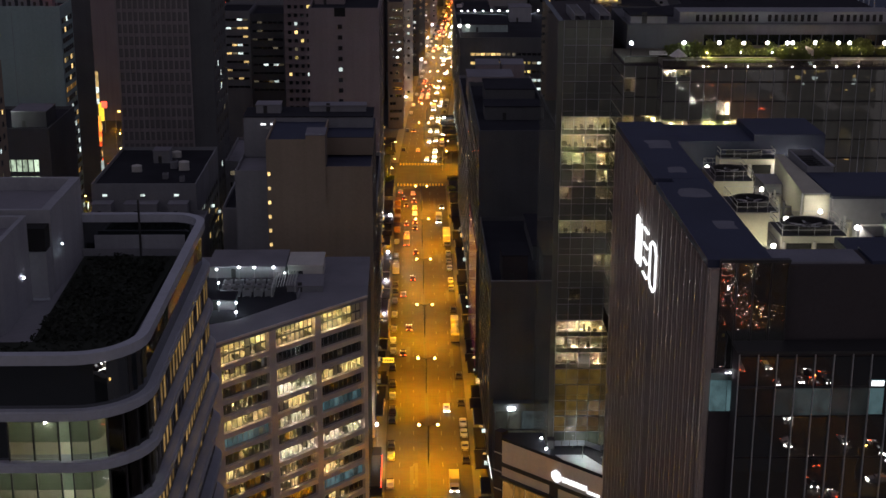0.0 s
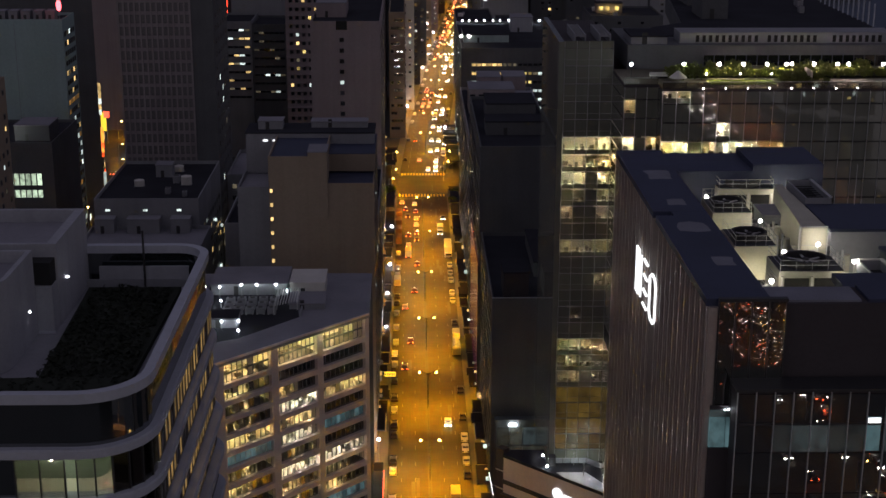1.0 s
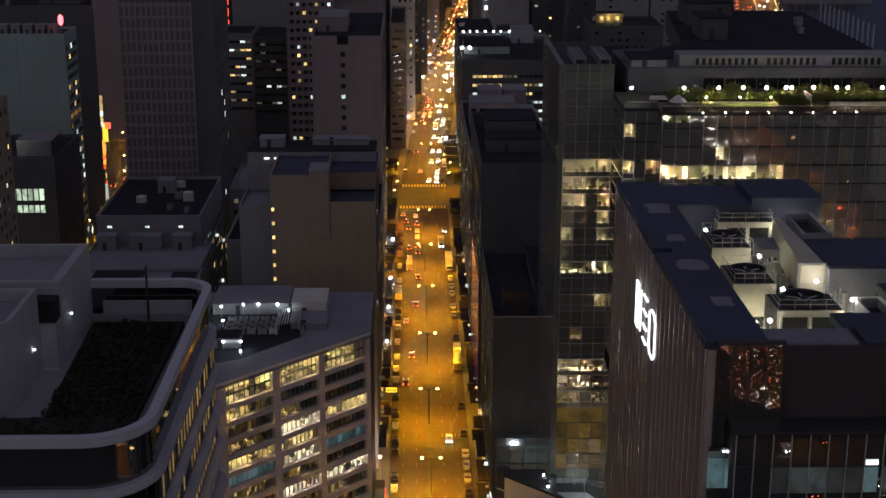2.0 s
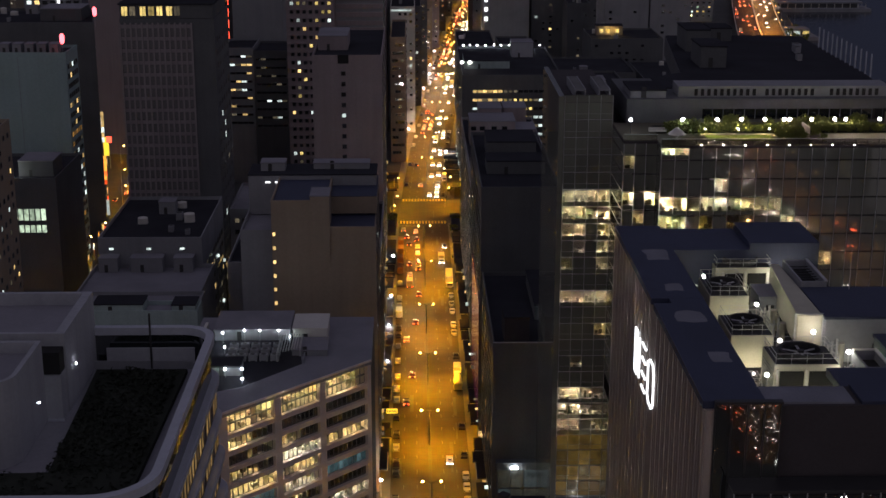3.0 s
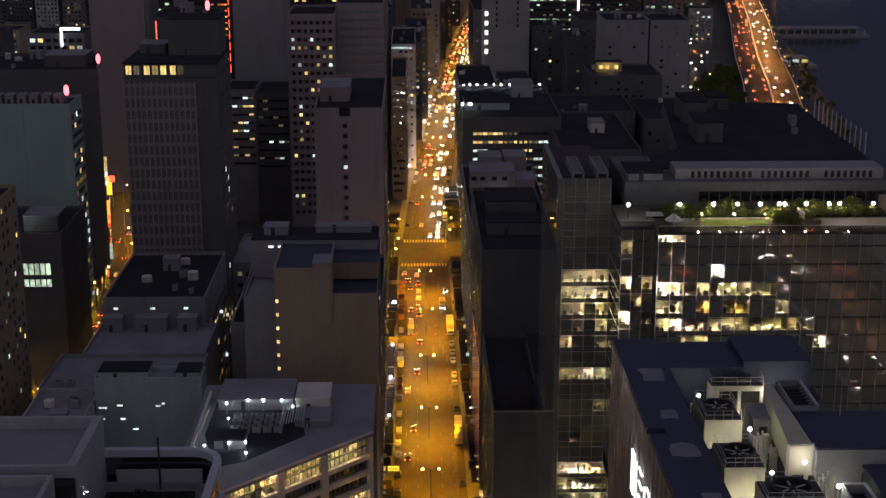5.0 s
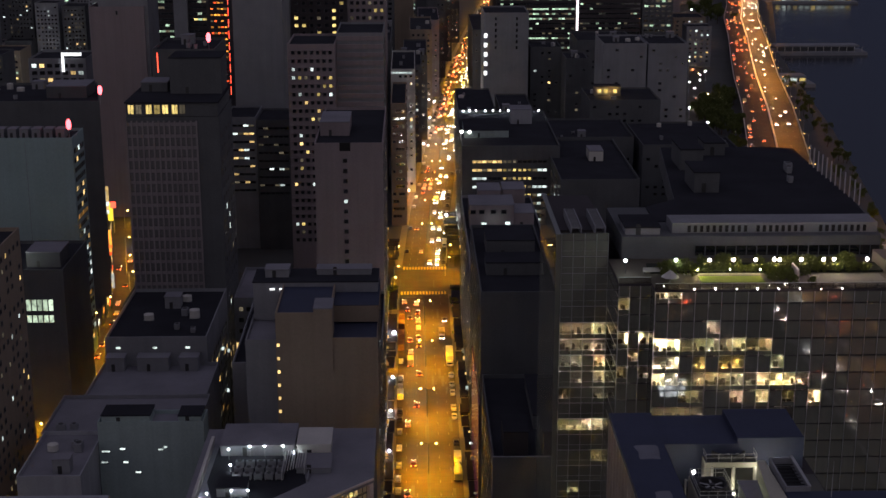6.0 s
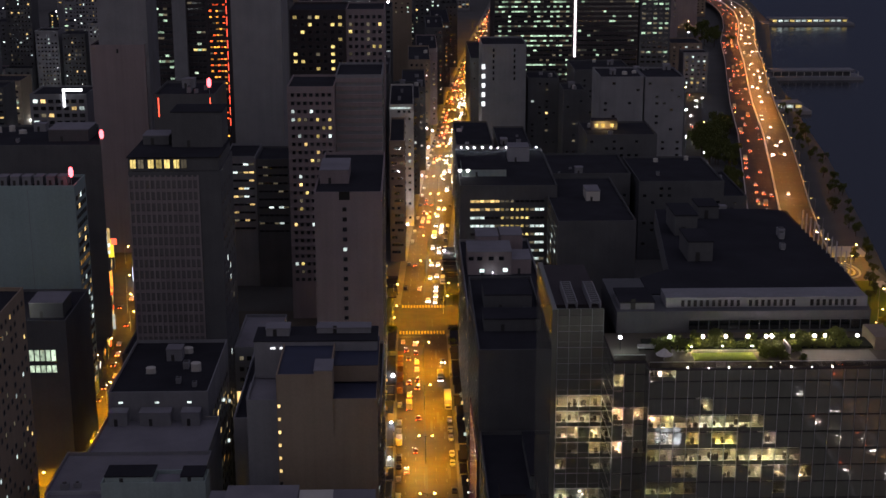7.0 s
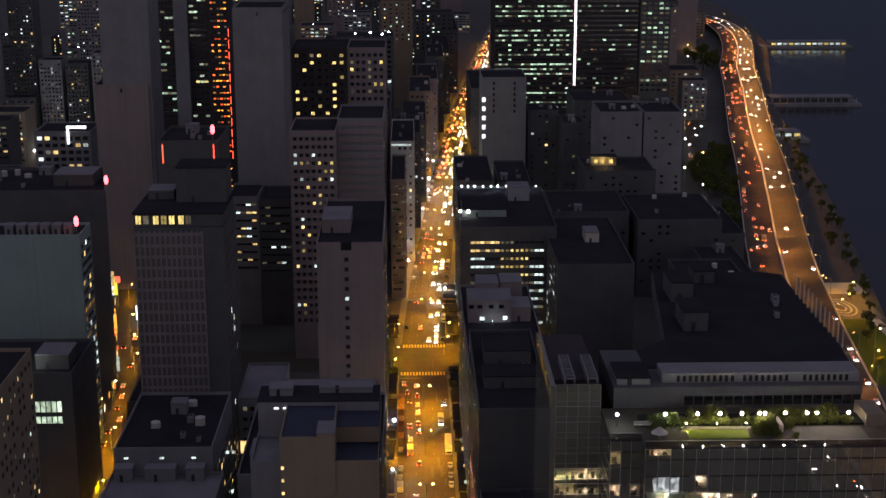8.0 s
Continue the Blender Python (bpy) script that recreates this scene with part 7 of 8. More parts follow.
used = set()


FAR_CARS = []


def put(kind, x, y, turn=0.0, z=0.025):
    m = pose(x, y, z, 0, 0, turn)
    if y > 640 or y < 240 or z > 1:
        FAR_CARS.append((kind, m))
        return
    if kind in used:
        copy_thing(protos[kind], m)
    else:
        protos[kind].matrix_local = m
        used.add(kind)


# traffic that leaves (left half) and comes (right half)
for kind, x, y in (("W", -3.1, 563), ("T", -2.7, 551.5), ("S", -2.5, 541), ("W", -2.5, 532.5), ("T", -2.4, 521), ("B", -2.4, 512.6), ("S", -8.1, 565.5), ("T", -6.7, 555),
                   ("B", -5.8, 545), ("T", -5.6, 518), ("S", -5.4, 505), ("V", -5.5, 493), ("T", -2.3, 482), ("T", -3.4, 452.5), ("S", -6.4, 436), ("B", -6.3, 383.8), ("T", -4.6, 405)):
    put(kind, x, y)
for kind, x, y in (("W", 5.0, 344.4), ("B", 7.9, 541.9), ("V", 6.4, 522.5), ("V", 5.7, 300)):
    put(kind, x, y, 180)
for kind, x, y in (("w", -9.2, 394.4), ("s", -9.1, 386.0), ("b", -9.1, 373), ("b", -8.9, 361), ("s", -8.9, 353), ("b", -8.8, 343.4), ("b", -8.8, 337), ("b", -8.8, 322),
                   ("w", -8.8, 316), ("w", -8.8, 301), ("R", -9.0, 545), ("R", -9.0, 533), ("R", -9.0, 521), ("R", -9.0, 509.4), ("s", -9.0, 495), ("w", -9.0, 478), ("s", -9.1, 470),
                   ("v", -9.0, 460), ("b", -9.0, 447), ("b", -9.0, 440), ("s", -9.0, 430), ("w", -9.0, 417), ("s", -9.0, 404)):
    put(kind, x, y)
for kind, x, y in (("M", 8.7, 396), ("b", 8.9, 366.5), ("b", 8.9, 348), ("w", 8.9, 335), ("w", 8.9, 328.5), ("s", 8.9, 321), ("b", 8.9, 313.5), ("L", 8.7, 496), ("w", 8.9, 480),
                   ("s", 8.9, 471), ("w", 8.9, 463.2), ("w", 8.9, 449.6), ("s", 8.9, 441.8), ("b", 8.9, 420.7), ("v", 8.9, 406)):
    put(kind, x, y, 180)
rnd = random.Random(4)
y = 622.0
while y < 2000:                       # oncoming queue beyond the junction
    for off in (2.2, 5.4, 8.4):
        if rnd.random() < (0.55 if y < 760 or y > 880 else 0.4) and off > 1:
            t = math.degrees(math.atan2(-(street_x(y + 10) - street_x(y)), 10))
            put(rnd.choice("WSBWWV") if off < 8 else rnd.choice("wsbWv"), street_x(y) + off, y + rnd.uniform(-1.5, 1.5), t + 180)
    y += 7.6 if y < 900 else 10.5
y = 640.0
while y < 2000:                       # leaving traffic
    for off in (-2.3, -5.6, -8.7):
        if rnd.random() < (0.28 if y < 900 else 0.6):
            t = math.degrees(math.atan2(-(street_x(y + 10) - street_x(y)), 10))
            put(rnd.choice("WSBT") if off > -8 else rnd.choice("wsbu"), street_x(y) + off, y + rnd.uniform(-2, 2), t)
    y += 10.5
for k in range(44):                   # shop lights low on the walls of the back street
    y = rnd.uniform(470, 690)
    s = rnd.choice((-1, 1))
    # each shop front is a wall stub with one glowing window
    ob = thing("market_stall", pose(along(SIDE, y) + s * 7.0, y, 0.0, 0, 0, 8), "small lit shop front on the back street", "market stall", "back street stalls")
    hh = rnd.uniform(2.5, 7)
    part("wall", boxed((-0.6 if s < 0 else 0.1, -0.1 if s < 0 else 0.6, -2.2, 2.2, 0, hh + 0.6)), DIMWALL, ob)
    part("window", boxed((-0.1, 0.1, -1.8, 1.8, hh - 1.6, hh)), rnd.choice((LIT_COOL, LIT_WARM, LIT_YELLOW, LIT_RED, LIT_AMBER, LIT_COOL)), ob)
for k in range(46):                   # back street, mostly tail lamps
    y = 440 + k * 36 * (0.35 if k < 16 else 0.95)
    put(rnd.choice("WSBT"), along(SIDE, y) + rnd.choice((-4, -1.4, 1.6, 4.2)), y, 4)
for k in range(16):                   # the street behind
    put(rnd.choice("WSBT"), rnd.uniform(-20, 120), -60 + rnd.choice((-9, -5, 5, 9)), rnd.choice((90, -90)))

# overhead sign over the street, white lamp and shop fronts
ob = thing("projecting_sign", pose(-13.0, 365.0, 5.2), "yellow sign board projecting over the street", "sign")
part("board", boxed((1.4, 4.4, -0.15, 0.15, 0, 1.3)), SIGN_YELLOW, ob)
part("arm", boxed((-0.5, 1.4, -0.06, 0.06, 1.2, 1.35)), STEEL, ob)
bm = boxed(*[(1.6 + 0.45 * i, 1.85 + 0.45 * i, -0.2, -0.15, 0.35, 0.95) for i in range(6)])
part("lettering", bm, P_RED, ob)
for x, y, z, r in ((-11.6, 512.0, 5.0, 0.55), (-11.7, 466, 5, 0.4), (-11.9, 436, 5, 0.3), (-11.9, 404, 5, 0.3), (-12.2, 321, 6, 0.35), (11.9, 689, 5, 0.5), (-6.4, 742, 5, 0.5), (2.4, 862, 5, 0.5), (6.4, 915, 5, 0.4), (7.2, 950, 5, 0.5), (11.0, 1010, 5, 0.5)):
    ob = thing("white_lamp", pose(x, y, 0.16), "bright white lamp on a thin pole at the kerb", "street lamp", "white lamps")
    bm = bmesh.new()
    add_cyl(bm, 0, 0, 0, z, 0.07, 0.05, 8)
    part("pole", bm, STEEL, ob)
    bm = bmesh.new()
    bmesh.ops.create_icosphere(bm, subdivisions=2, radius=r, matrix=pose(0, 0, z + r * 0.9))
    part("lamp", bm, COOL_HEAD, ob)
    light("white_light", "POINT", pose(x, y, z + 2 * r + 0.5), 6000 if y > 840 else (3200 if y > 430 else 1500), (1.0, 0.94, 0.86), 0.3)
ob = thing("shop_awning", pose(-13.15, 290, 0.16), "red lit shop front with a glowing canopy", "shop front")
part("canopy", boxed((0, 2.4, 0, 16, 4.6, 5.2)), DARKSTEEL, ob)
part("fascia", boxed((2.4, 2.55, 0, 16, 4.3, 5.3)), SIGN_RED, ob)
FRONTS = ((-1, -12.8, 329, 361), (-1, -13.0, 368, 429), (-1, -14.2, 475, 539), (-1, -16.4, 613, 649), (1, 13.4, 300, 351), (1, 13.2, 357, 423), (1, 13.8, 433, 528), (1, 17.2, 618, 699))
for k in range(64):                   # small signs that stand out from the street walls
    s, x, ya, yb = FRONTS[k % 8]
    ob = thing("shop_sign", pose(x, rnd.uniform(ya, yb), rnd.uniform(2.4, 9.0)), "small lit shop sign on the street wall", "sign", "shop signs")
    wd, hh = rnd.uniform(0.4, 0.9), rnd.uniform(0.4, 1.5)
    part("panel", boxed(tuple(sorted((-s * 0.15, -s * (0.15 + wd)))) + (-0.12, 0.12, 0, hh)), rnd.choice((LIT_WARM, LIT_COOL, LIT_ORANGE, LIT_YELLOW, LIT_DIM)), ob)
    part("bracket", boxed(tuple(sorted((s * 0.05, -s * 0.16))) + (-0.05, 0.05, hh * 0.4, hh * 0.5)), STEEL, ob)

# dark canopies added to keep the lamp light off the footways
canopy_rnd = random.Random(52)
for s_, x, ya, yb in FRONTS + ((-1, -13.1, 286, 313), (1, 13.4, 262, 298), (-1, -13.0, 430, 472), (-1, -14.2, 541, 575), (1, 13.2, 425, 452), (1, 14.5, 521, 575)):
    y = ya + 0.4
    while y < yb - 4:
        ln = min(canopy_rnd.uniform(5.0, 11.0), yb - y)
        out = canopy_rnd.uniform(1.9, 2.7) + max(0.0, abs(x) - 13.2)
        zc = canopy_rnd.uniform(4.2, 5.4)
        ob = thing("shop_canopy", pose(x, y, zc), "added dark canopy that shades the footway on a street front", "canopy", "street canopies")
        part("slab", boxed(tuple(sorted((0.0, -s_ * out))) + (0, ln - 0.5, 0, 0.25)), DARK_ROOF, ob)
        part("fascia", boxed(tuple(sorted((-s_ * out, -s_ * (out + 0.12)))) + (0, ln - 0.5, -0.35, 0.3)), canopy_rnd.choice((DIMWALL, DARKSTEEL, LIT_DIM, LIT_BROWN, DIMWALL)), ob)
        y += ln
# long panel given a dim magenta glow, for the pink-lit wall of the grey block
ob = thing("light_wall", pose(13.15, 357, 5), "long panel glowing dim magenta for the pink-lit street wall", "billboard")
part("panel", boxed((-0.25, 0, 0, 46, 0, 34)), lit_pane("magenta_wall_glow", (1.0, 0.22, 0.42), 0.035), ob)
part("frame", boxed((-0.3, 0.02, -0.4, 0, 0, 34), (-0.3, 0.02, 46, 46.4, 0, 34)), DARKSTEEL, ob)

# ---------------------------------------------------------------- elevated road, piers and promenade
FLY = ((-280, 152), (0, 150), (200, 142), (420, 146), (535, 162.8), (613, 172.6), (691, 184), (764, 197), (860, 216), (973, 238), (1098, 259.5), (1200, 279), (1324, 303.5),
       (1476, 331), (1600, 360), (1675, 375), (1760, 389), (1820, 395))
FYS = [-280, -180, -80, 0, 100, 200, 260, 340, 420, 480, 535, 575, 613, 650, 691, 730, 764, 810, 860, 915, 973, 1035, 1098, 1150, 1200, 1260, 1324, 1400, 1476, 1540, 1600, 1640, 1675, 1720, 1760, 1790, 1820]
FW = 17.3                             # half the width of the elevated road
fly = thing("elevated_road", pose(0, 0, 0), "elevated dual carriageway that curves along the harbour", "flyover")
part("deck", ribbon(FLY, FYS, -FW, FW, 7.2, 8.6), ASPHALT, fly)
for a in (-FW - 0.3, -0.5, FW - 0.2):
    part("parapet", ribbon(FLY, FYS, a, a + (1.0 if a == -0.5 else 0.5), 8.6, 9.6), PALE, fly)
# the far end bends away from the water
CURVE = [(395, 1820), (398, 1870), (396.5, 1920), (390, 1968), (378, 2012), (361, 2052), (338, 2086), (309, 2116), (270, 2142), (220, 2160)]
CURVE_N = []
for i, (x, y) in enumerate(CURVE):
    xa, ya = CURVE[max(0, i - 1)]
    xb, yb = CURVE[min(len(CURVE) - 1, i + 1)]
    d = Vector((xb - xa, yb - ya)).normalized()
    CURVE_N.append((d.y, -d.x) if i else (1.0, 0.0))


def curve_strip(a, b, z0, z1):
    bm, prev = bmesh.new(), None
    for (x, y), (nx, ny) in zip(CURVE, CURVE_N):
        cur = [bm.verts.new((x + k * nx, y + k * ny, z)) for k, z in ((a, z0), (b, z0), (b, z1), (a, z1))]
        if prev:
            for i in range(4):
                bm.faces.new((prev[i], prev[(i + 1) % 4], cur[(i + 1) % 4], cur[i]))
        prev = cur
    return bm


part("curved_deck", curve_strip(-FW, FW, 7.2, 8.6), ASPHALT, fly)
for a in (-FW - 0.3, -0.5, FW - 0.2):
    part("parapet", curve_strip(a, a + (1.0 if a == -0.5 else 0.5), 8.6, 9.6), PALE, fly)
pier_m = mesh_of("pier", boxed((-5, 5, -1, 1, 0, 7.2)), PALE)
for i in range(42):
    y = -260 + 50 * i
    child("pier", pier_m, fly, pose(along(FLY, y), y, 0))
bm = bmesh.new()
for y in range(-270, 1810, 14):
    for off in (-13, -9, -5, 5, 9, 13):
        c = along(FLY, y)
        add_box(bm, c + off - 0.06, c + off + 0.06, y, y + 3, 8.605, 8.615)
part("lane_marking", bm, MARK, fly)
fl = bmesh.new()
add_cyl(fl, 0, 0, 0, 9, 0.12, 0.07, 8)
add_tube(fl, (0, 0, 8.8), (-2.4, 0, 9.4), 0.06, 0.04)
flp = mesh_of("pole", fl, STEEL)
flb = bmesh.new()
bmesh.ops.create_icosphere(flb, subdivisions=1, radius=0.3, matrix=pose(-2.6, 0, 9.3))
flb = mesh_of("bulb", flb, glow("dim_sodium_lantern", (1.0, 0.60, 0.18), 5.0))
for i in range(50):
    y = -264 + 42 * i
    ob = thing("road_lamp", pose(along(FLY, y) + FW + 0.6, y, 8.6), "sodium lamp on the parapet of the elevated road", "street lamp", "elevated road lamps")
    child("pole", flp, ob)
    child("bulb", flb, ob)
    if y < 1960:
        light("sodium_light", "SPOT", pose(along(FLY, y) + 6.0, y, 18.5), 7000 if y < 700 else (12500 if y < 1000 else 29000), (1.0, 0.36, 0.05), 0.3, 148, 0.5)
for i in range(330):
    y = rnd.uniform(1100, 1815) if i < 110 else (rnd.uniform(440, 1100) if i < 200 else rnd.uniform(-270, 440))
    c = along(FLY, y)
    t = math.degrees(math.atan2(-(along(FLY, y + 10) - c), 10))
    if rnd.random() < 0.62:
        put(rnd.choice("TTSBVT"), c + rnd.choice((-15, -11, -7, -3)), y, t, 8.62)
    elif y > 1100 or rnd.random() < 0.6:
        put(rnd.choice("WSB"), c + rnd.choice((3, 7, 11, 15)), y, t + 180, 8.62)
for i in range(54):
    k = rnd.uniform(0, len(CURVE) - 1.01)
    j, q = int(k), k - int(k)
    (xa, ya), (xb, yb), (na, nb) = CURVE[j], CURVE[j + 1], CURVE_N[j]
    t = math.degrees(math.atan2(-(xb - xa), yb - ya))
    leave = rnd.random() < 0.5
    off = rnd.choice((-15, -11, -7, -3)) if leave else rnd.choice((3, 7, 11, 15))
    put(rnd.choice("TTSBV") if leave else rnd.choice("WSB"), xa + (xb - xa) * q + off * na, ya + (yb - ya) * q + off * nb, t + (0 if leave else 180), 8.62)
for i in range(2, 9, 2):
    (x, y), (nx, ny) = CURVE[i], CURVE_N[i]
    ob = thing("road_lamp", pose(x + (FW + 0.6) * nx, y + (FW + 0.6) * ny, 8.6), "sodium lamp on the parapet of the elevated road", "street lamp", "elevated road lamps")
    child("pole", flp, ob)
    child("bulb", flb, ob)
    light("sodium_light", "SPOT", pose(x + 4 * nx, y + 4 * ny, 18.5), 38000, (1.0, 0.36, 0.04), 0.3, 126, 0.4)
# piers in the harbour with lit sheds
for x0, x1, y, lit, lab in ((420, 522, 1722, True, "lit ferry pier with a long flat shed"), (320, 404, 1300, False, "dark ferry pier with a long low shed"), (272, 310, 1126, True, "small lit landing stage")):
    ob = thing("ferry_pier", pose(x0, y, -2.0), lab, "pier", "harbour piers")
    w = x1 - x0
    part("deck", boxed((-6, w, -14, 14, -1, 2.2)), GREYWALL, ob)
    part("shed", boxed((2, w - 6, -7, 9, 6.2, 7.6)), GREYWALL, ob)
    part("hall", boxed((6, w - 10, -4, 7, 2.2, 6.2)), DIMWALL, ob)
    for i in range(int(w / 7)):
        child("column", mesh_of("column", boxed((-0.3, 0.3, -0.3, 0.3, 2.2, 6.2)), PALE), ob, pose(4 + 7 * i, -6.4, 0))
        if lit and i * 7 < w - 16:
            child("window", window_mesh(5.2, 2.6, LIT_COOL if i % 3 else LIT_YELLOW, None, 4), ob, pose(9 + 7 * i, -4.05, 3.0))
prom = thing("promenade_garden", pose(0, 0, 0), "waterside garden with an orange lit lawn and paths", "garden")
part("lawn", boxed((190, 214, 560, 650, -0.02, 0.10)), GRASS, prom)
part("plaza", boxed((196, 222, 650, 691, -0.02, 0.10)), PAVING, prom)
part("path", boxed((186, 189.8, 560, 720, -0.02, 0.08), (214.2, 219, 570, 649.8, -0.02, 0.08), (196, 226, 692, 712, -0.02, 0.06)), PALE, prom)
bm = bmesh.new()
for k in range(3):
    add_ring(bm, [(205 + (8 - 2.4 * k) * math.cos(a / 12 * math.pi), 668 + (14 - 4 * k) * math.sin(a / 12 * math.pi)) for a in range(24)],
             [(205 + (7 - 2.4 * k) * math.cos(a / 12 * math.pi), 668 + (13 - 4 * k) * math.sin(a / 12 * math.pi)) for a in range(24)], 0.1, 0.5)
part("ring_bench", bm, PALE, prom)
for x, y in ((204, 696), (216, 684), (208, 664), (202, 655), (206, 610), (196, 580)):
    light("sodium_light", "SPOT", pose(x, y, 7.0), 4200 if y > 640 else 1600, SODIUM, 0.3, 165, 0.5)
    copy_thing(kerb_proto, pose(x - 1.8, y, 0))

# ---------------------------------------------------------------- far city
rnd = random.Random(99)


def far_tower(x0, x1, y0, depth, h, wall, lit, panes, label, nu=None, nz=None, ww=None, hh=1.9, name="far_tower", side=None, bars=1, ribbon=False, skip=0.0):
    b, w, d, hz = block(name, x0, x1, y0, y0 + depth, h, wall, DARK_ROOF, label)
    nu = nu or max(3, int(w / 4.2))
    nz = nz or min(24, max(4, int(h / 4)))
    window_grid(b, face("front", w, d), 0.8, w - 0.8, max(3, h - 4.0 * nz), h - 2, nu, nz, ww or (w / nu * 0.6), hh, rnd, lit, panes, bars, ribbon=ribbon, skip=skip)
    if side:
        window_grid(b, face(side, w, d), 1, d - 1, max(3, h - 4.0 * nz), h - 2, max(3, int(d / 6)), nz, 2.4, hh, rnd, lit, panes, bars)
    return b


# glass office towers at the end of the street
far_tower(64, 128.6, 1180, 60, 150, BLACKWALL, 0.72, (LIT_RIBBON, LIT_RIBBON, LIT_DIM, LIT_FAINT), "dark glass office tower with cool lit floors", 24, 34, 2.62, 1.3, "far_office", ribbon=True)
far_tower(129.0, 182, 1180, 60, 150, BLACKWALL, 0.2, (LIT_RIBBON, LIT_DIM, LIT_FAINT), "dark glass office tower with few lit floors", 20, 32, 2.65, 1.4, "far_office", ribbon=True)
far_tower(183, 208, 1180, 60, 140, DIMWALL, 0.55, (LIT_RIBBON, LIT_DIM), "slim dark office tower with cool lit floors", 5, 28, 3.0, 1.6, "far_office", ribbon=True)
ob = thing("light_strip", pose(130.1, 1179.96, 34), "tall white light strip up a tower edge", "sign")
part("strip", boxed((-0.9, 0.9, -0.4, 0, 0, 114)), glow("white_light_strip", (1.0, 0.85, 0.9), 2.0), ob)
# blocks on the right half way out
far_tower(41.5, 70, 923, 40, 77.8, GREYWALL, 0.0, None, "pale grey blank tower", 2, 6, 1.0, name="pale_tower")
for j in range(5):
    ob = thing("lit_sign", pose(42.6, 923.05, 38 + 6 * j), "square white lit panel up a tower edge", "sign", "edge panels")
    part("panel", boxed((-1, 1, -0.3, 0, 0, 2.6)), SIGN_WHITE, ob)
for x0, x1, y0, dp, h, wl_, lt in ((72, 92, 930, 30, 55, DIMWALL, 0.15), (92, 106, 900, 30, 52, DIMWALL, 0.1), (106, 131, 830, 40, 70.6, GREYWALL, 0.0), (132, 155, 830, 40, 70.4, GREYWALL, 0.0),
                                   (66, 105, 700, 50, 42, DIMWALL, 0.05), (108, 150, 690, 60, 40, DIMWALL, 0.05), (152, 164, 700, 60, 30, DIMWALL, 0.15), (94, 109, 400, 60, 40, DIMWALL, 0.1),
                                   (96, 126, 490, 60, 46, DIMWALL, 0.05), (110, 138, 566, 50, 40, DIMWALL, 0.06), (90, 128, 760, 40, 50, DIMWALL, 0.0), (132, 152, 628, 50, 30, DIMWALL, 0.08),
                                   (160, 190, 1010, 60, 40, DIMWALL, 0.1), (110, 150, 1000, 50, 50, DIMWALL, 0.1), (20, 40, 760, 70, 45, DIMWALL, 0.12), (44, 62, 780, 60, 40, DIMWALL, 0.05)):
    far_tower(x0, x1, y0, dp, h, wl_, lt, (LIT_COOL, LIT_DIM, LIT_WARM), "plain dark block between the street and the harbour", name="city_block", ww=1.7, hh=1.3, skip=0.7)
    clutter(x0, x1, y0, y0 + dp, h - 1.0, rnd, 3)
ob = thing("lit_roof_room", pose(95, 776, 49.0), "small rooftop room lit yellow from inside", "roof room")
part("wall", boxed((0, 14, 3, 10, 0, 5)), TAN, ob)
part("roof", boxed((-0.3, 14.3, 2.6, 10.4, 5, 5.4)), DARK_ROOF, ob)
for u in (2.5, 6.0, 11.0):
    child("window", window_mesh(2.4, 2.4, LIT_YELLOW), ob, pose(u, 2.95, 1.2))
light("roof_room_light", "POINT", pose(102, 775, 53), 900, (1.0, 0.7, 0.25), 0.4)
# left half way out
far_tower(-161, -134.5, 710, 40, 105.5, PURPLE, 0.0, None, "dark mauve tower with blank front", 1, 1, 0.8, name="mauve_tower_far")
far_tower(-157, -133, 712, 30, 190, GREYWALL, 0.0, None, "grey tower rising in plain blank slabs", 1, 1, 0.8, name="grey_tower_far")
far_tower(-90.4, -66.4, 700, 40, 144, GREYWALL, 0.0, None, "dark grey slab tower with blank front", 1, 1, 0.8, name="slab_tower_far", side="right")
far_tower(-179.4, -163.8, 980, 40, 150, BLACKWALL, 0.32, (LIT_RIBBON, LIT_GREEN, LIT_DIM), "dark office slab with pale green lit strips", 5, 27, 2.9, 1.4, "far_office", ribbon=True)
far_tower(-163.6, -154.6, 976, 44, 152, GREYWALL, 0.0, None, "pale blank lift shaft between two office slabs", 1, 1, 0.5, name="lift_shaft")
far_tower(-154.4, -141.6, 980, 40, 150, BLACKWALL, 0.36, (LIT_RIBBON, LIT_GREEN, LIT_YELLOW, LIT_DIM), "dark office slab with pale green lit strips", 4, 27, 2.9, 1.4, "far_office", ribbon=True)
far_tower(-67.4, -38.2, 760, 40, 117, BLACKWALL, 0.35, (LIT_YELLOW, LIT_DIM, LIT_YELLOW), "dark office with yellow lit square windows", 7, 14, 1.9, 1.6, "yellow_office")
far_tower(-38.0, -17.8, 762, 40, 117, PURPLE, 0.14, (LIT_DIM, LIT_YELLOW), "mauve block with square windows", 6, 18, 1.6, 1.7, "mauve_block")
far_tower(-89.7, -75.6, 650, 30, 62, GREYWALL, 0.3, (LIT_COOL, LIT_DIM, LIT_DIM, LIT_WARM), "low grey block with lit strips", 5, 9, 2.2, 0.9, "low_block", ribbon=True)
far_tower(-75.2, -60, 648, 30, 61, DIMWALL, 0.3, (LIT_COOL, LIT_DIM, LIT_DIM), "low dark block with lit strips", 6, 9, 2.2, 0.9, "low_block", ribbon=True)
far_tower(-118, -96, 640, 34, 50, DIMWALL, 0.25, (LIT_COOL, LIT_DIM, LIT_ORANGE), "dark block beside the back street", name="back_block", side="left")
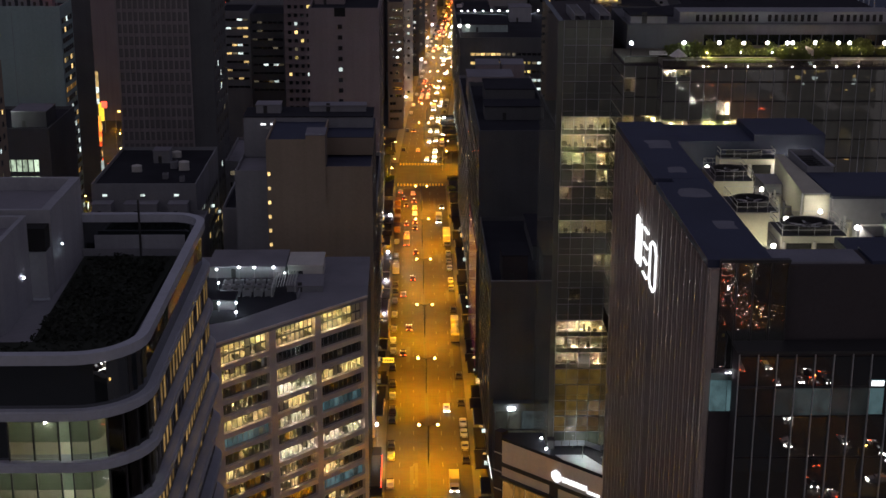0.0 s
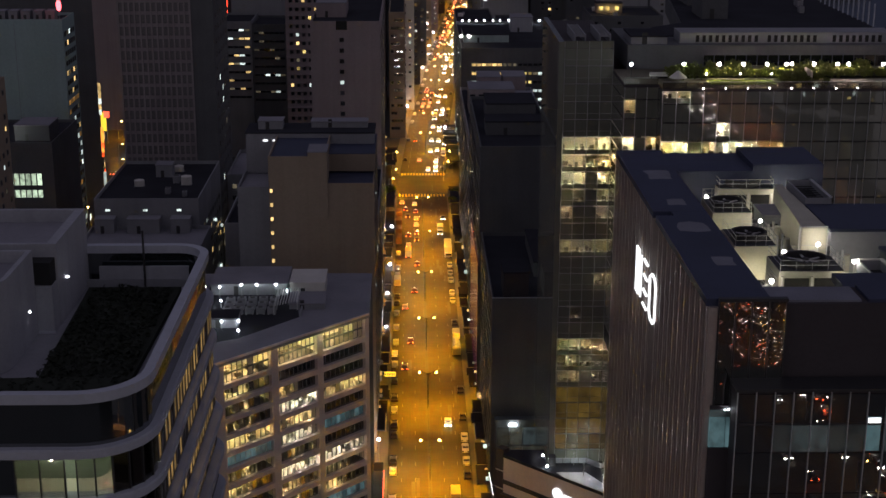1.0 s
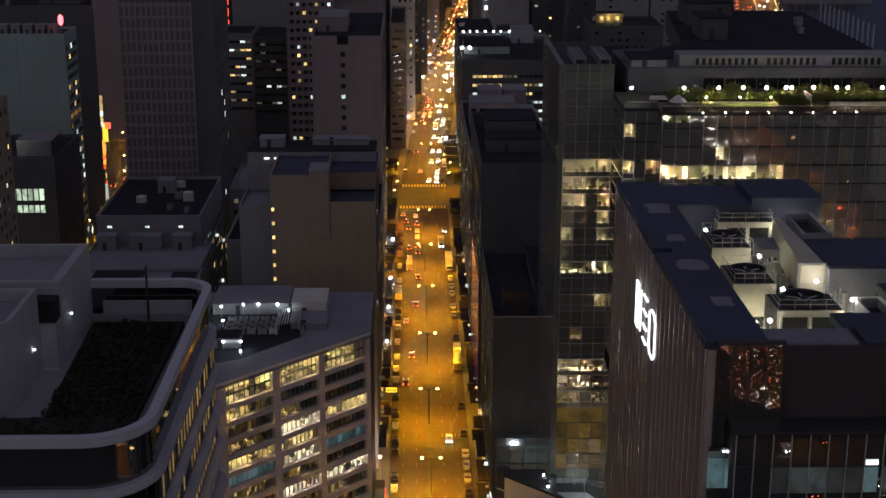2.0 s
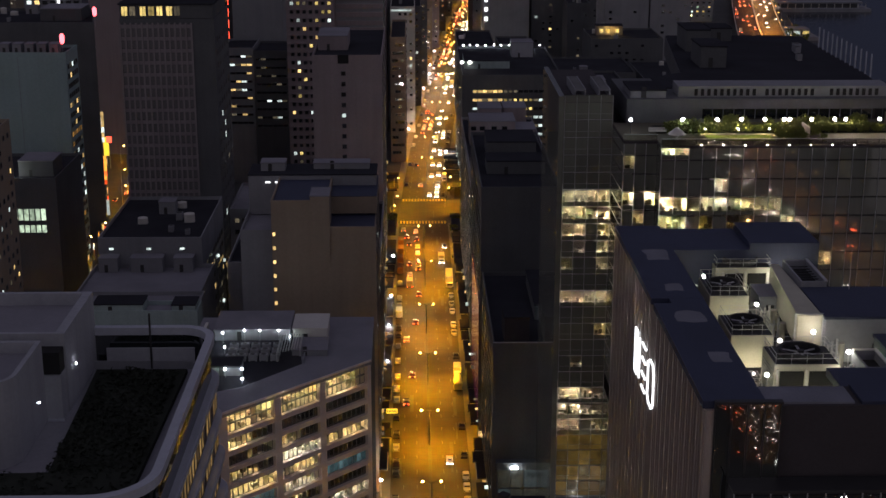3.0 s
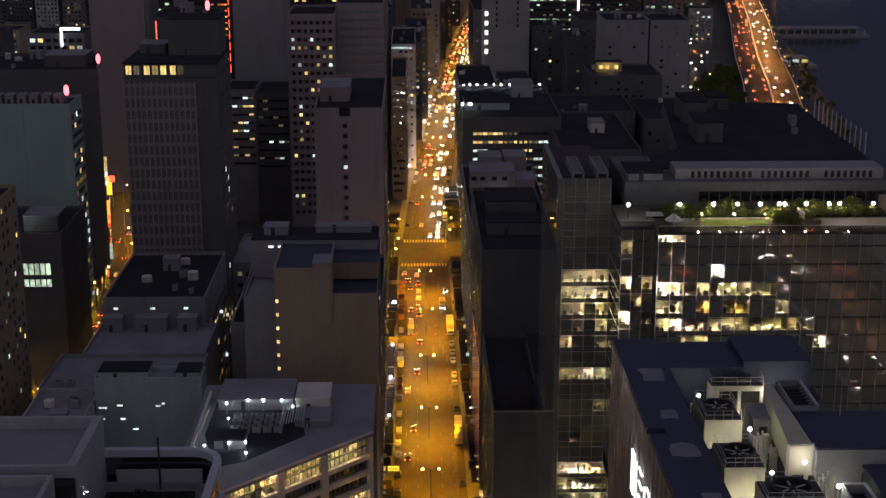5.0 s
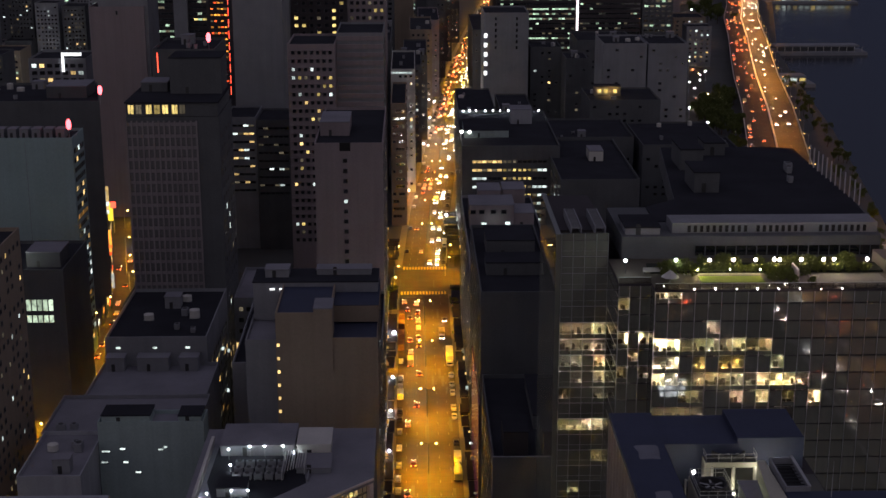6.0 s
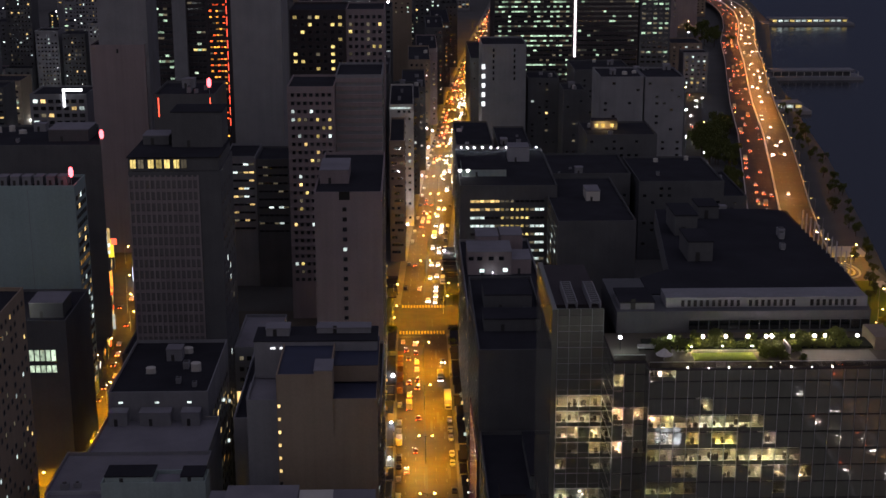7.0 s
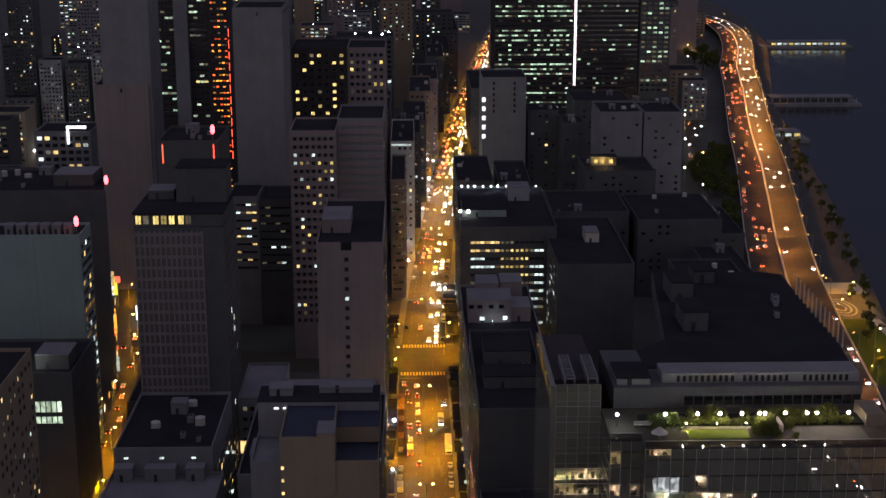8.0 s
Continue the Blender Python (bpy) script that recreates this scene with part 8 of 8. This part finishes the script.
for x0, x1, y0, dp, h, wl_ in ((-14.8, -7.4, 690, 64, 61, TAN), (-15.6, -2.8, 760, 70, 67, PALE), (-14, 0.8, 835, 62, 58, DIMWALL), (-10, 5.0, 902, 75, 54, DIMWALL), (-6, 9.2, 982, 75, 60, TAN), (0, 15.5, 1062, 85, 57, PURPLE),
                               (8, 22, 1152, 85, 62, DIMWALL), (14, 29.4, 1242, 110, 56, DIMWALL), (24, 40, 1362, 110, 60, DIMWALL), (-33, -17, 850, 80, 70, DIMWALL), (40, 58, 1060, 100, 50, DIMWALL)):
    far_tower(x0, x1, y0, dp, h, wl_, 0.12, (LIT_DIM, LIT_WARM, LIT_COOL), "street block with scattered lit windows", nu=4, ww=1.3, hh=1.3, name="street_block", side="right", skip=0.3)
    clutter(x0 - 1, x1 + 1, y0, y0 + dp, h - 1.0, rnd, 2)
# a glowing bar is added for the white-lit top edge of the block
ob = thing("roof_light_bar", pose(-15.2, 760.0, 64.6), "glowing bar that stands for the white-lit top edge of a pale block", "lamp")
part("bar", boxed((0, 10.5, -0.3, 0, 0, 0.7)), LIT_COOL, ob)
# towers with bright signs over the back street
far_tower(-129.5, -117.5, 900, 30, 132, BLACKWALL, 0.6, (LIT_RED, LIT_AMBER, LIT_RED, LIT_AMBER, LIT_DIM, LIT_ORANGE), "slim dark tower covered in red and amber lights", 5, 34, 1.5, 0.9, "neon_tower")
ob = thing("neon_strip", pose(-117.5, 900.05, 0), "long upright red neon strip on a tower corner", "sign")
for k in range(12):
    part("tube", boxed((-0.35, 0.0, -0.4, 0.0, 30 + 7 * k, 30 + 7 * k + 5.0)), SIGN_RED, ob)
b = far_tower(-206, -176, 762, 30, 73, GREYWALL, 0.3, (LIT_COOL, LIT_DIM, LIT_WARM), "grey block with a white lit roof sign", name="sign_block")
ob = thing("roof_light_frame", pose(-188.5, 761.6, 66.0), "white glowing bracket-shaped light frame on a block", "sign")
part("beam", boxed((0, 10.5, -0.3, 0.35, 8.4, 9.9)), SIGN_WHITE, ob)
part("post", boxed((0, 1.2, -0.3, 0.35, 0, 8.35)), SIGN_WHITE, ob)
far_tower(-216, -198, 700, 30, 60, DIMWALL, 0.25, (LIT_COOL, LIT_DIM), "dark block with a white lit sign", name="sign_block")
ob = thing("wall_sign", pose(-204, 699.7, 50), "blue-white glowing sign panel on a dark block", "sign")
part("panel", boxed((0, 3.0, -0.25, 0.25, 0, 8.0)), SIGN_BLUE, ob)
far_tower(-62, -18, 1096, 40, 84, DIMWALL, 0.12, (LIT_COOL, LIT_WARM), "dark block with bright roof floodlights", name="flood_block")
for x, z in ((-46.5, 1.8), (-35.0, 2.4), (-26, 1.2), (-21.0, 2.6)):
    floodlight(x, 1098, 84.0, COOL_HEAD, 0, None, "bright white floodlight on a distant roof", height=z, r=0.75)
for x, y in ((176, 700), (186, 770), (203, 880), (222, 980), (236, 1060), (166, 650)):   # lamps between the blocks and the elevated road
    copy_thing(kerb_proto, pose(x, y, 0))
    light("sodium_light", "SPOT", pose(x + 1.8, y, 8.1), 11000, SODIUM, 0.25, 165, 0.5)
LANE = ((560, 120), (700, 140), (809, 158), (1001, 197), (1200, 233), (1531, 284), (1850, 345))
solid("harbour_lane", ribbon(LANE, [560, 700, 809, 900, 1001, 1100, 1200, 1350, 1531, 1700, 1850], -6, 6, -0.3, 0.012), ASPHALT, "narrow asphalt lane below the elevated road", "road", kind="structure")
lane_rnd = random.Random(41)
for k in range(20):
    y = 700 + 54 * k
    x = along(LANE, y) + (-6.5 if k % 2 else 6.5)
    ob = thing("lane_lamp", pose(x, y, 0), "white lamp on a post beside the harbour lane", "street lamp", "lane lamps")
    bm = bmesh.new()
    add_cyl(bm, 0, 0, 0, 7.5, 0.1, 0.06, 6)
    part("post", bm, STEEL, ob)
    bm = bmesh.new()
    bmesh.ops.create_icosphere(bm, subdivisions=1, radius=0.5, matrix=pose(0, 0, 7.8))
    part("lamp", bm, COOL_HEAD if k % 3 else SODIUM_HEAD, ob)
    if k % 3 == 0:
        light("lane_light", "SPOT", pose(x, y, 7.2), 9000, (1.0, 0.55, 0.16), 0.3, 160, 0.5)
for k in range(26):
    y = lane_rnd.uniform(700, 1500)
    put(lane_rnd.choice("WSBT"), along(LANE, y) + lane_rnd.choice((-2.5, 2.5)), y, lane_rnd.choice((0, 180)) - 10, 0.03)
for k in range(46):
    y = lane_rnd.uniform(780, 1070)
    xa, xb = along(LANE, y) + 9, along(FLY, y) - FW - 3
    tree(lane_rnd.uniform(xa, max(xa + 1, xb)), y, 0, lane_rnd.uniform(1.1, 1.9), k)
low_rnd = random.Random(14)
for k in range(12):                   # lit low blocks beside the back street
    x, y, h = -330 + 30 * (k % 5) + low_rnd.uniform(-4, 4), 810 + 62 * (k // 5) + low_rnd.uniform(-6, 6), low_rnd.choice((26, 36, 48, 60))
    b = far_tower(x, x + 24, y, 26, h, low_rnd.choice((GREYWALL, DIMWALL, PURPLE)), 0.45, (LIT_COOL, LIT_RIBBON, LIT_WARM, LIT_DIM), "low city block with white lit window strips", nu=6, nz=6, ww=2.6, hh=1.1, name="low_lit_block", ribbon=True)
    floodlight(x + 12, y + 2.0, h - 1.0, COOL_HEAD, 0, None, "white floodlight on a low roof", height=1.6, r=0.4)
res_rnd = random.Random(31)
for x0, x1, y0, h in ((-352, -326, 1120, 118), (-322, -302, 1150, 132), (-298, -280, 1140, 62), (-276, -258, 1135, 60), (-300, -276, 1290, 120), (-268, -246, 1300, 112), (-252, -236, 1120, 70), (-398, -366, 1180, 120), (-236, -214, 1330, 108), (-208, -186, 1250, 96)):
    far_tower(x0, x1, y0, 22, h, res_rnd.choice((GREYWALL, DIMWALL, PURPLE)), 0.2, (LIT_COOL, LIT_DIM, LIT_WARM, LIT_DIM), "slim far apartment tower with many small windows", nu=max(5, int((x1 - x0) / 2.8)), nz=int(h / 3.4), ww=1.1, hh=1.2, name="apartment_tower", skip=0.15)
for k in range(26):                   # lamps of a low lit quarter
    x, y = res_rnd.uniform(-335, -215), res_rnd.uniform(930, 1110)
    ob = thing("white_lamp", pose(x, y, 0), "white lamp on a tall mast in the low quarter", "street lamp", "mast lamps")
    part("mast", boxed((-0.15, 0.15, -0.15, 0.15, 0, 14)), STEEL, ob)
    part("lamp", boxed((-res_rnd.uniform(0.5, 2.4), 0.6, -0.3, 0.3, 14, 14.9)), COOL_HEAD if k % 5 else SODIUM_HEAD, ob)
# scattered towers out to the hills
spots = []
for k in range(900):
    x, y = rnd.uniform(-520, 330), rnd.uniform(780, 2300)
    w, dp, h = rnd.uniform(18, 40), rnd.uniform(18, 40), rnd.choice((24, 34, 45, 58, 75, 95))
    if y < 1150 and -240 < x < 220:
        continue
    if x + w > along(SHORE, y) - 60 or abs(x + w / 2 - street_x(y)) < 16 + w / 2 or abs(x + w / 2 - along(SIDE, y)) < 10 + w / 2 or abs(x + w / 2 - along(FLY, min(y, 1950))) < 24 + w / 2:
        continue
    if y < 1180 and x > -60:
        continue
    if any(abs(x - a) < (w + c) / 2 + 3 and abs(y - b_) < (dp + e) / 2 + 4 for a, b_, c, e in spots):
        continue
    spots.append((x, y, w, dp))
    if len(spots) > 130:
        break
roof_lamps = 0
for x, y, w, dp in spots:
    h = rnd.choice((24, 34, 45, 58, 75, 95)) if y > 1000 else rnd.choice((24, 34, 45, 70))
    far_tower(x, x + w, y, dp, h, rnd.choice((DIMWALL, DIMWALL, GREYWALL, PURPLE, TAN)), (rnd.uniform(0.3, 0.6) if x < -120 else rnd.uniform(0.12, 0.45)), (LIT_COOL, LIT_DIM, LIT_COOL, LIT_WARM, LIT_DIM, LIT_RIBBON),
              "distant city block with scattered lit windows", nu=max(3, int(w / 5)), nz=min(9, int(h / 4)), ww=rnd.choice((1.4, 1.8, 3.2)), hh=1.2, name="distant_block")
    if x < -60 and roof_lamps < 26:
        roof_lamps += 1
        floodlight(x + w * 0.4, y + 2.0, h - 1.0, COOL_HEAD, 0, None, "white floodlight on a distant roof", height=1.8, r=0.45)

# the lit city behind the camera, which the glass fronts mirror
solid("harbour_street", boxed((84, 112, -420, -46, -0.3, 0.014)), ASPHALT, "wide asphalt street towards the harbour", "road", kind="structure")
for k in range(60):
    y = rnd.uniform(-300, -50)
    put(rnd.choice("WSBT"), rnd.choice((87, 90.5, 94, 101, 104.5, 108)), y, 180 if k % 2 else 0)
for k in range(6):
    copy_thing(kerb_proto, pose(98, -70 - 44 * k, 0))
    light("sodium_light", "SPOT", pose(99.8, -70 - 44 * k, 9.0), 3500, SODIUM, 0.25, 165, 0.5)
b, w, d, h = block("corner_shop_block", 66.0, 84.0, 60.0, 75.0, 30.0, GREYWALL, DARK_ROOF, "grey block with a large white light wall")
wall_l = thing("light_wall", pose(69.5, 75.0, 16.5), "large white light wall of many small panels", "billboard")
for i in range(8):
    for j in range(3):
        part("panel", boxed((1.3 * i + 0.1, 1.3 * i + 1.2, 0.0, 0.2, 1.9 * j + 0.1, 1.9 * j + 1.8)), SCREEN, wall_l)
for k in range(26):
    x, y = -260 + 22 * k + rnd.uniform(-4, 4), rnd.uniform(-330, -110)
    if 60 < x < 180:
        y -= 300
    b, w, d, h = block("rear_block", x, x + 18, y - 20, y, rnd.choice((30, 50, 70, 95, 120)), rnd.choice((DIMWALL, GREYWALL, TAN)), DARK_ROOF, "city block with scattered lit windows across the junction")
    window_grid(b, face("back", w, d), 1, w - 1, 4, h - 2, 5, int(h / 4), 2.2, 1.8, rnd, 0.35, (LIT_WARM, LIT_COOL, LIT_YELLOW, LIT_DIM))

# traffic too far off to tell car from car: one joined object
def joined_cars(rows):
    verts, faces, mats, slots = [], [], [], []
    for kind, m in rows:
        for ob in protos[kind].children_recursive:
            mm = m @ ob.matrix_local
            me = ob.data
            base = len(verts)
            verts.extend(mm @ v.co for v in me.vertices)
            for p in me.polygons:
                faces.append([base + i for i in p.vertices])
                mat = me.materials[p.material_index]
                if mat not in slots:
                    slots.append(mat)
                mats.append(slots.index(mat))
    me = bpy.data.meshes.new("far_traffic")
    me.from_pydata([tuple(v) for v in verts], [], faces)
    for mat in slots:
        me.materials.append(mat)
    me.polygons.foreach_set("material_index", mats)
    return me


far = new("far_traffic", joined_cars(FAR_CARS))
tagged(far, "dense distant traffic with white headlamps and red tail lamps", "traffic", kind="stuff")
for kind, ob in protos.items():
    if kind not in used:
        for o in list(ob.children_recursive) + [ob]:
            bpy.data.objects.remove(o)
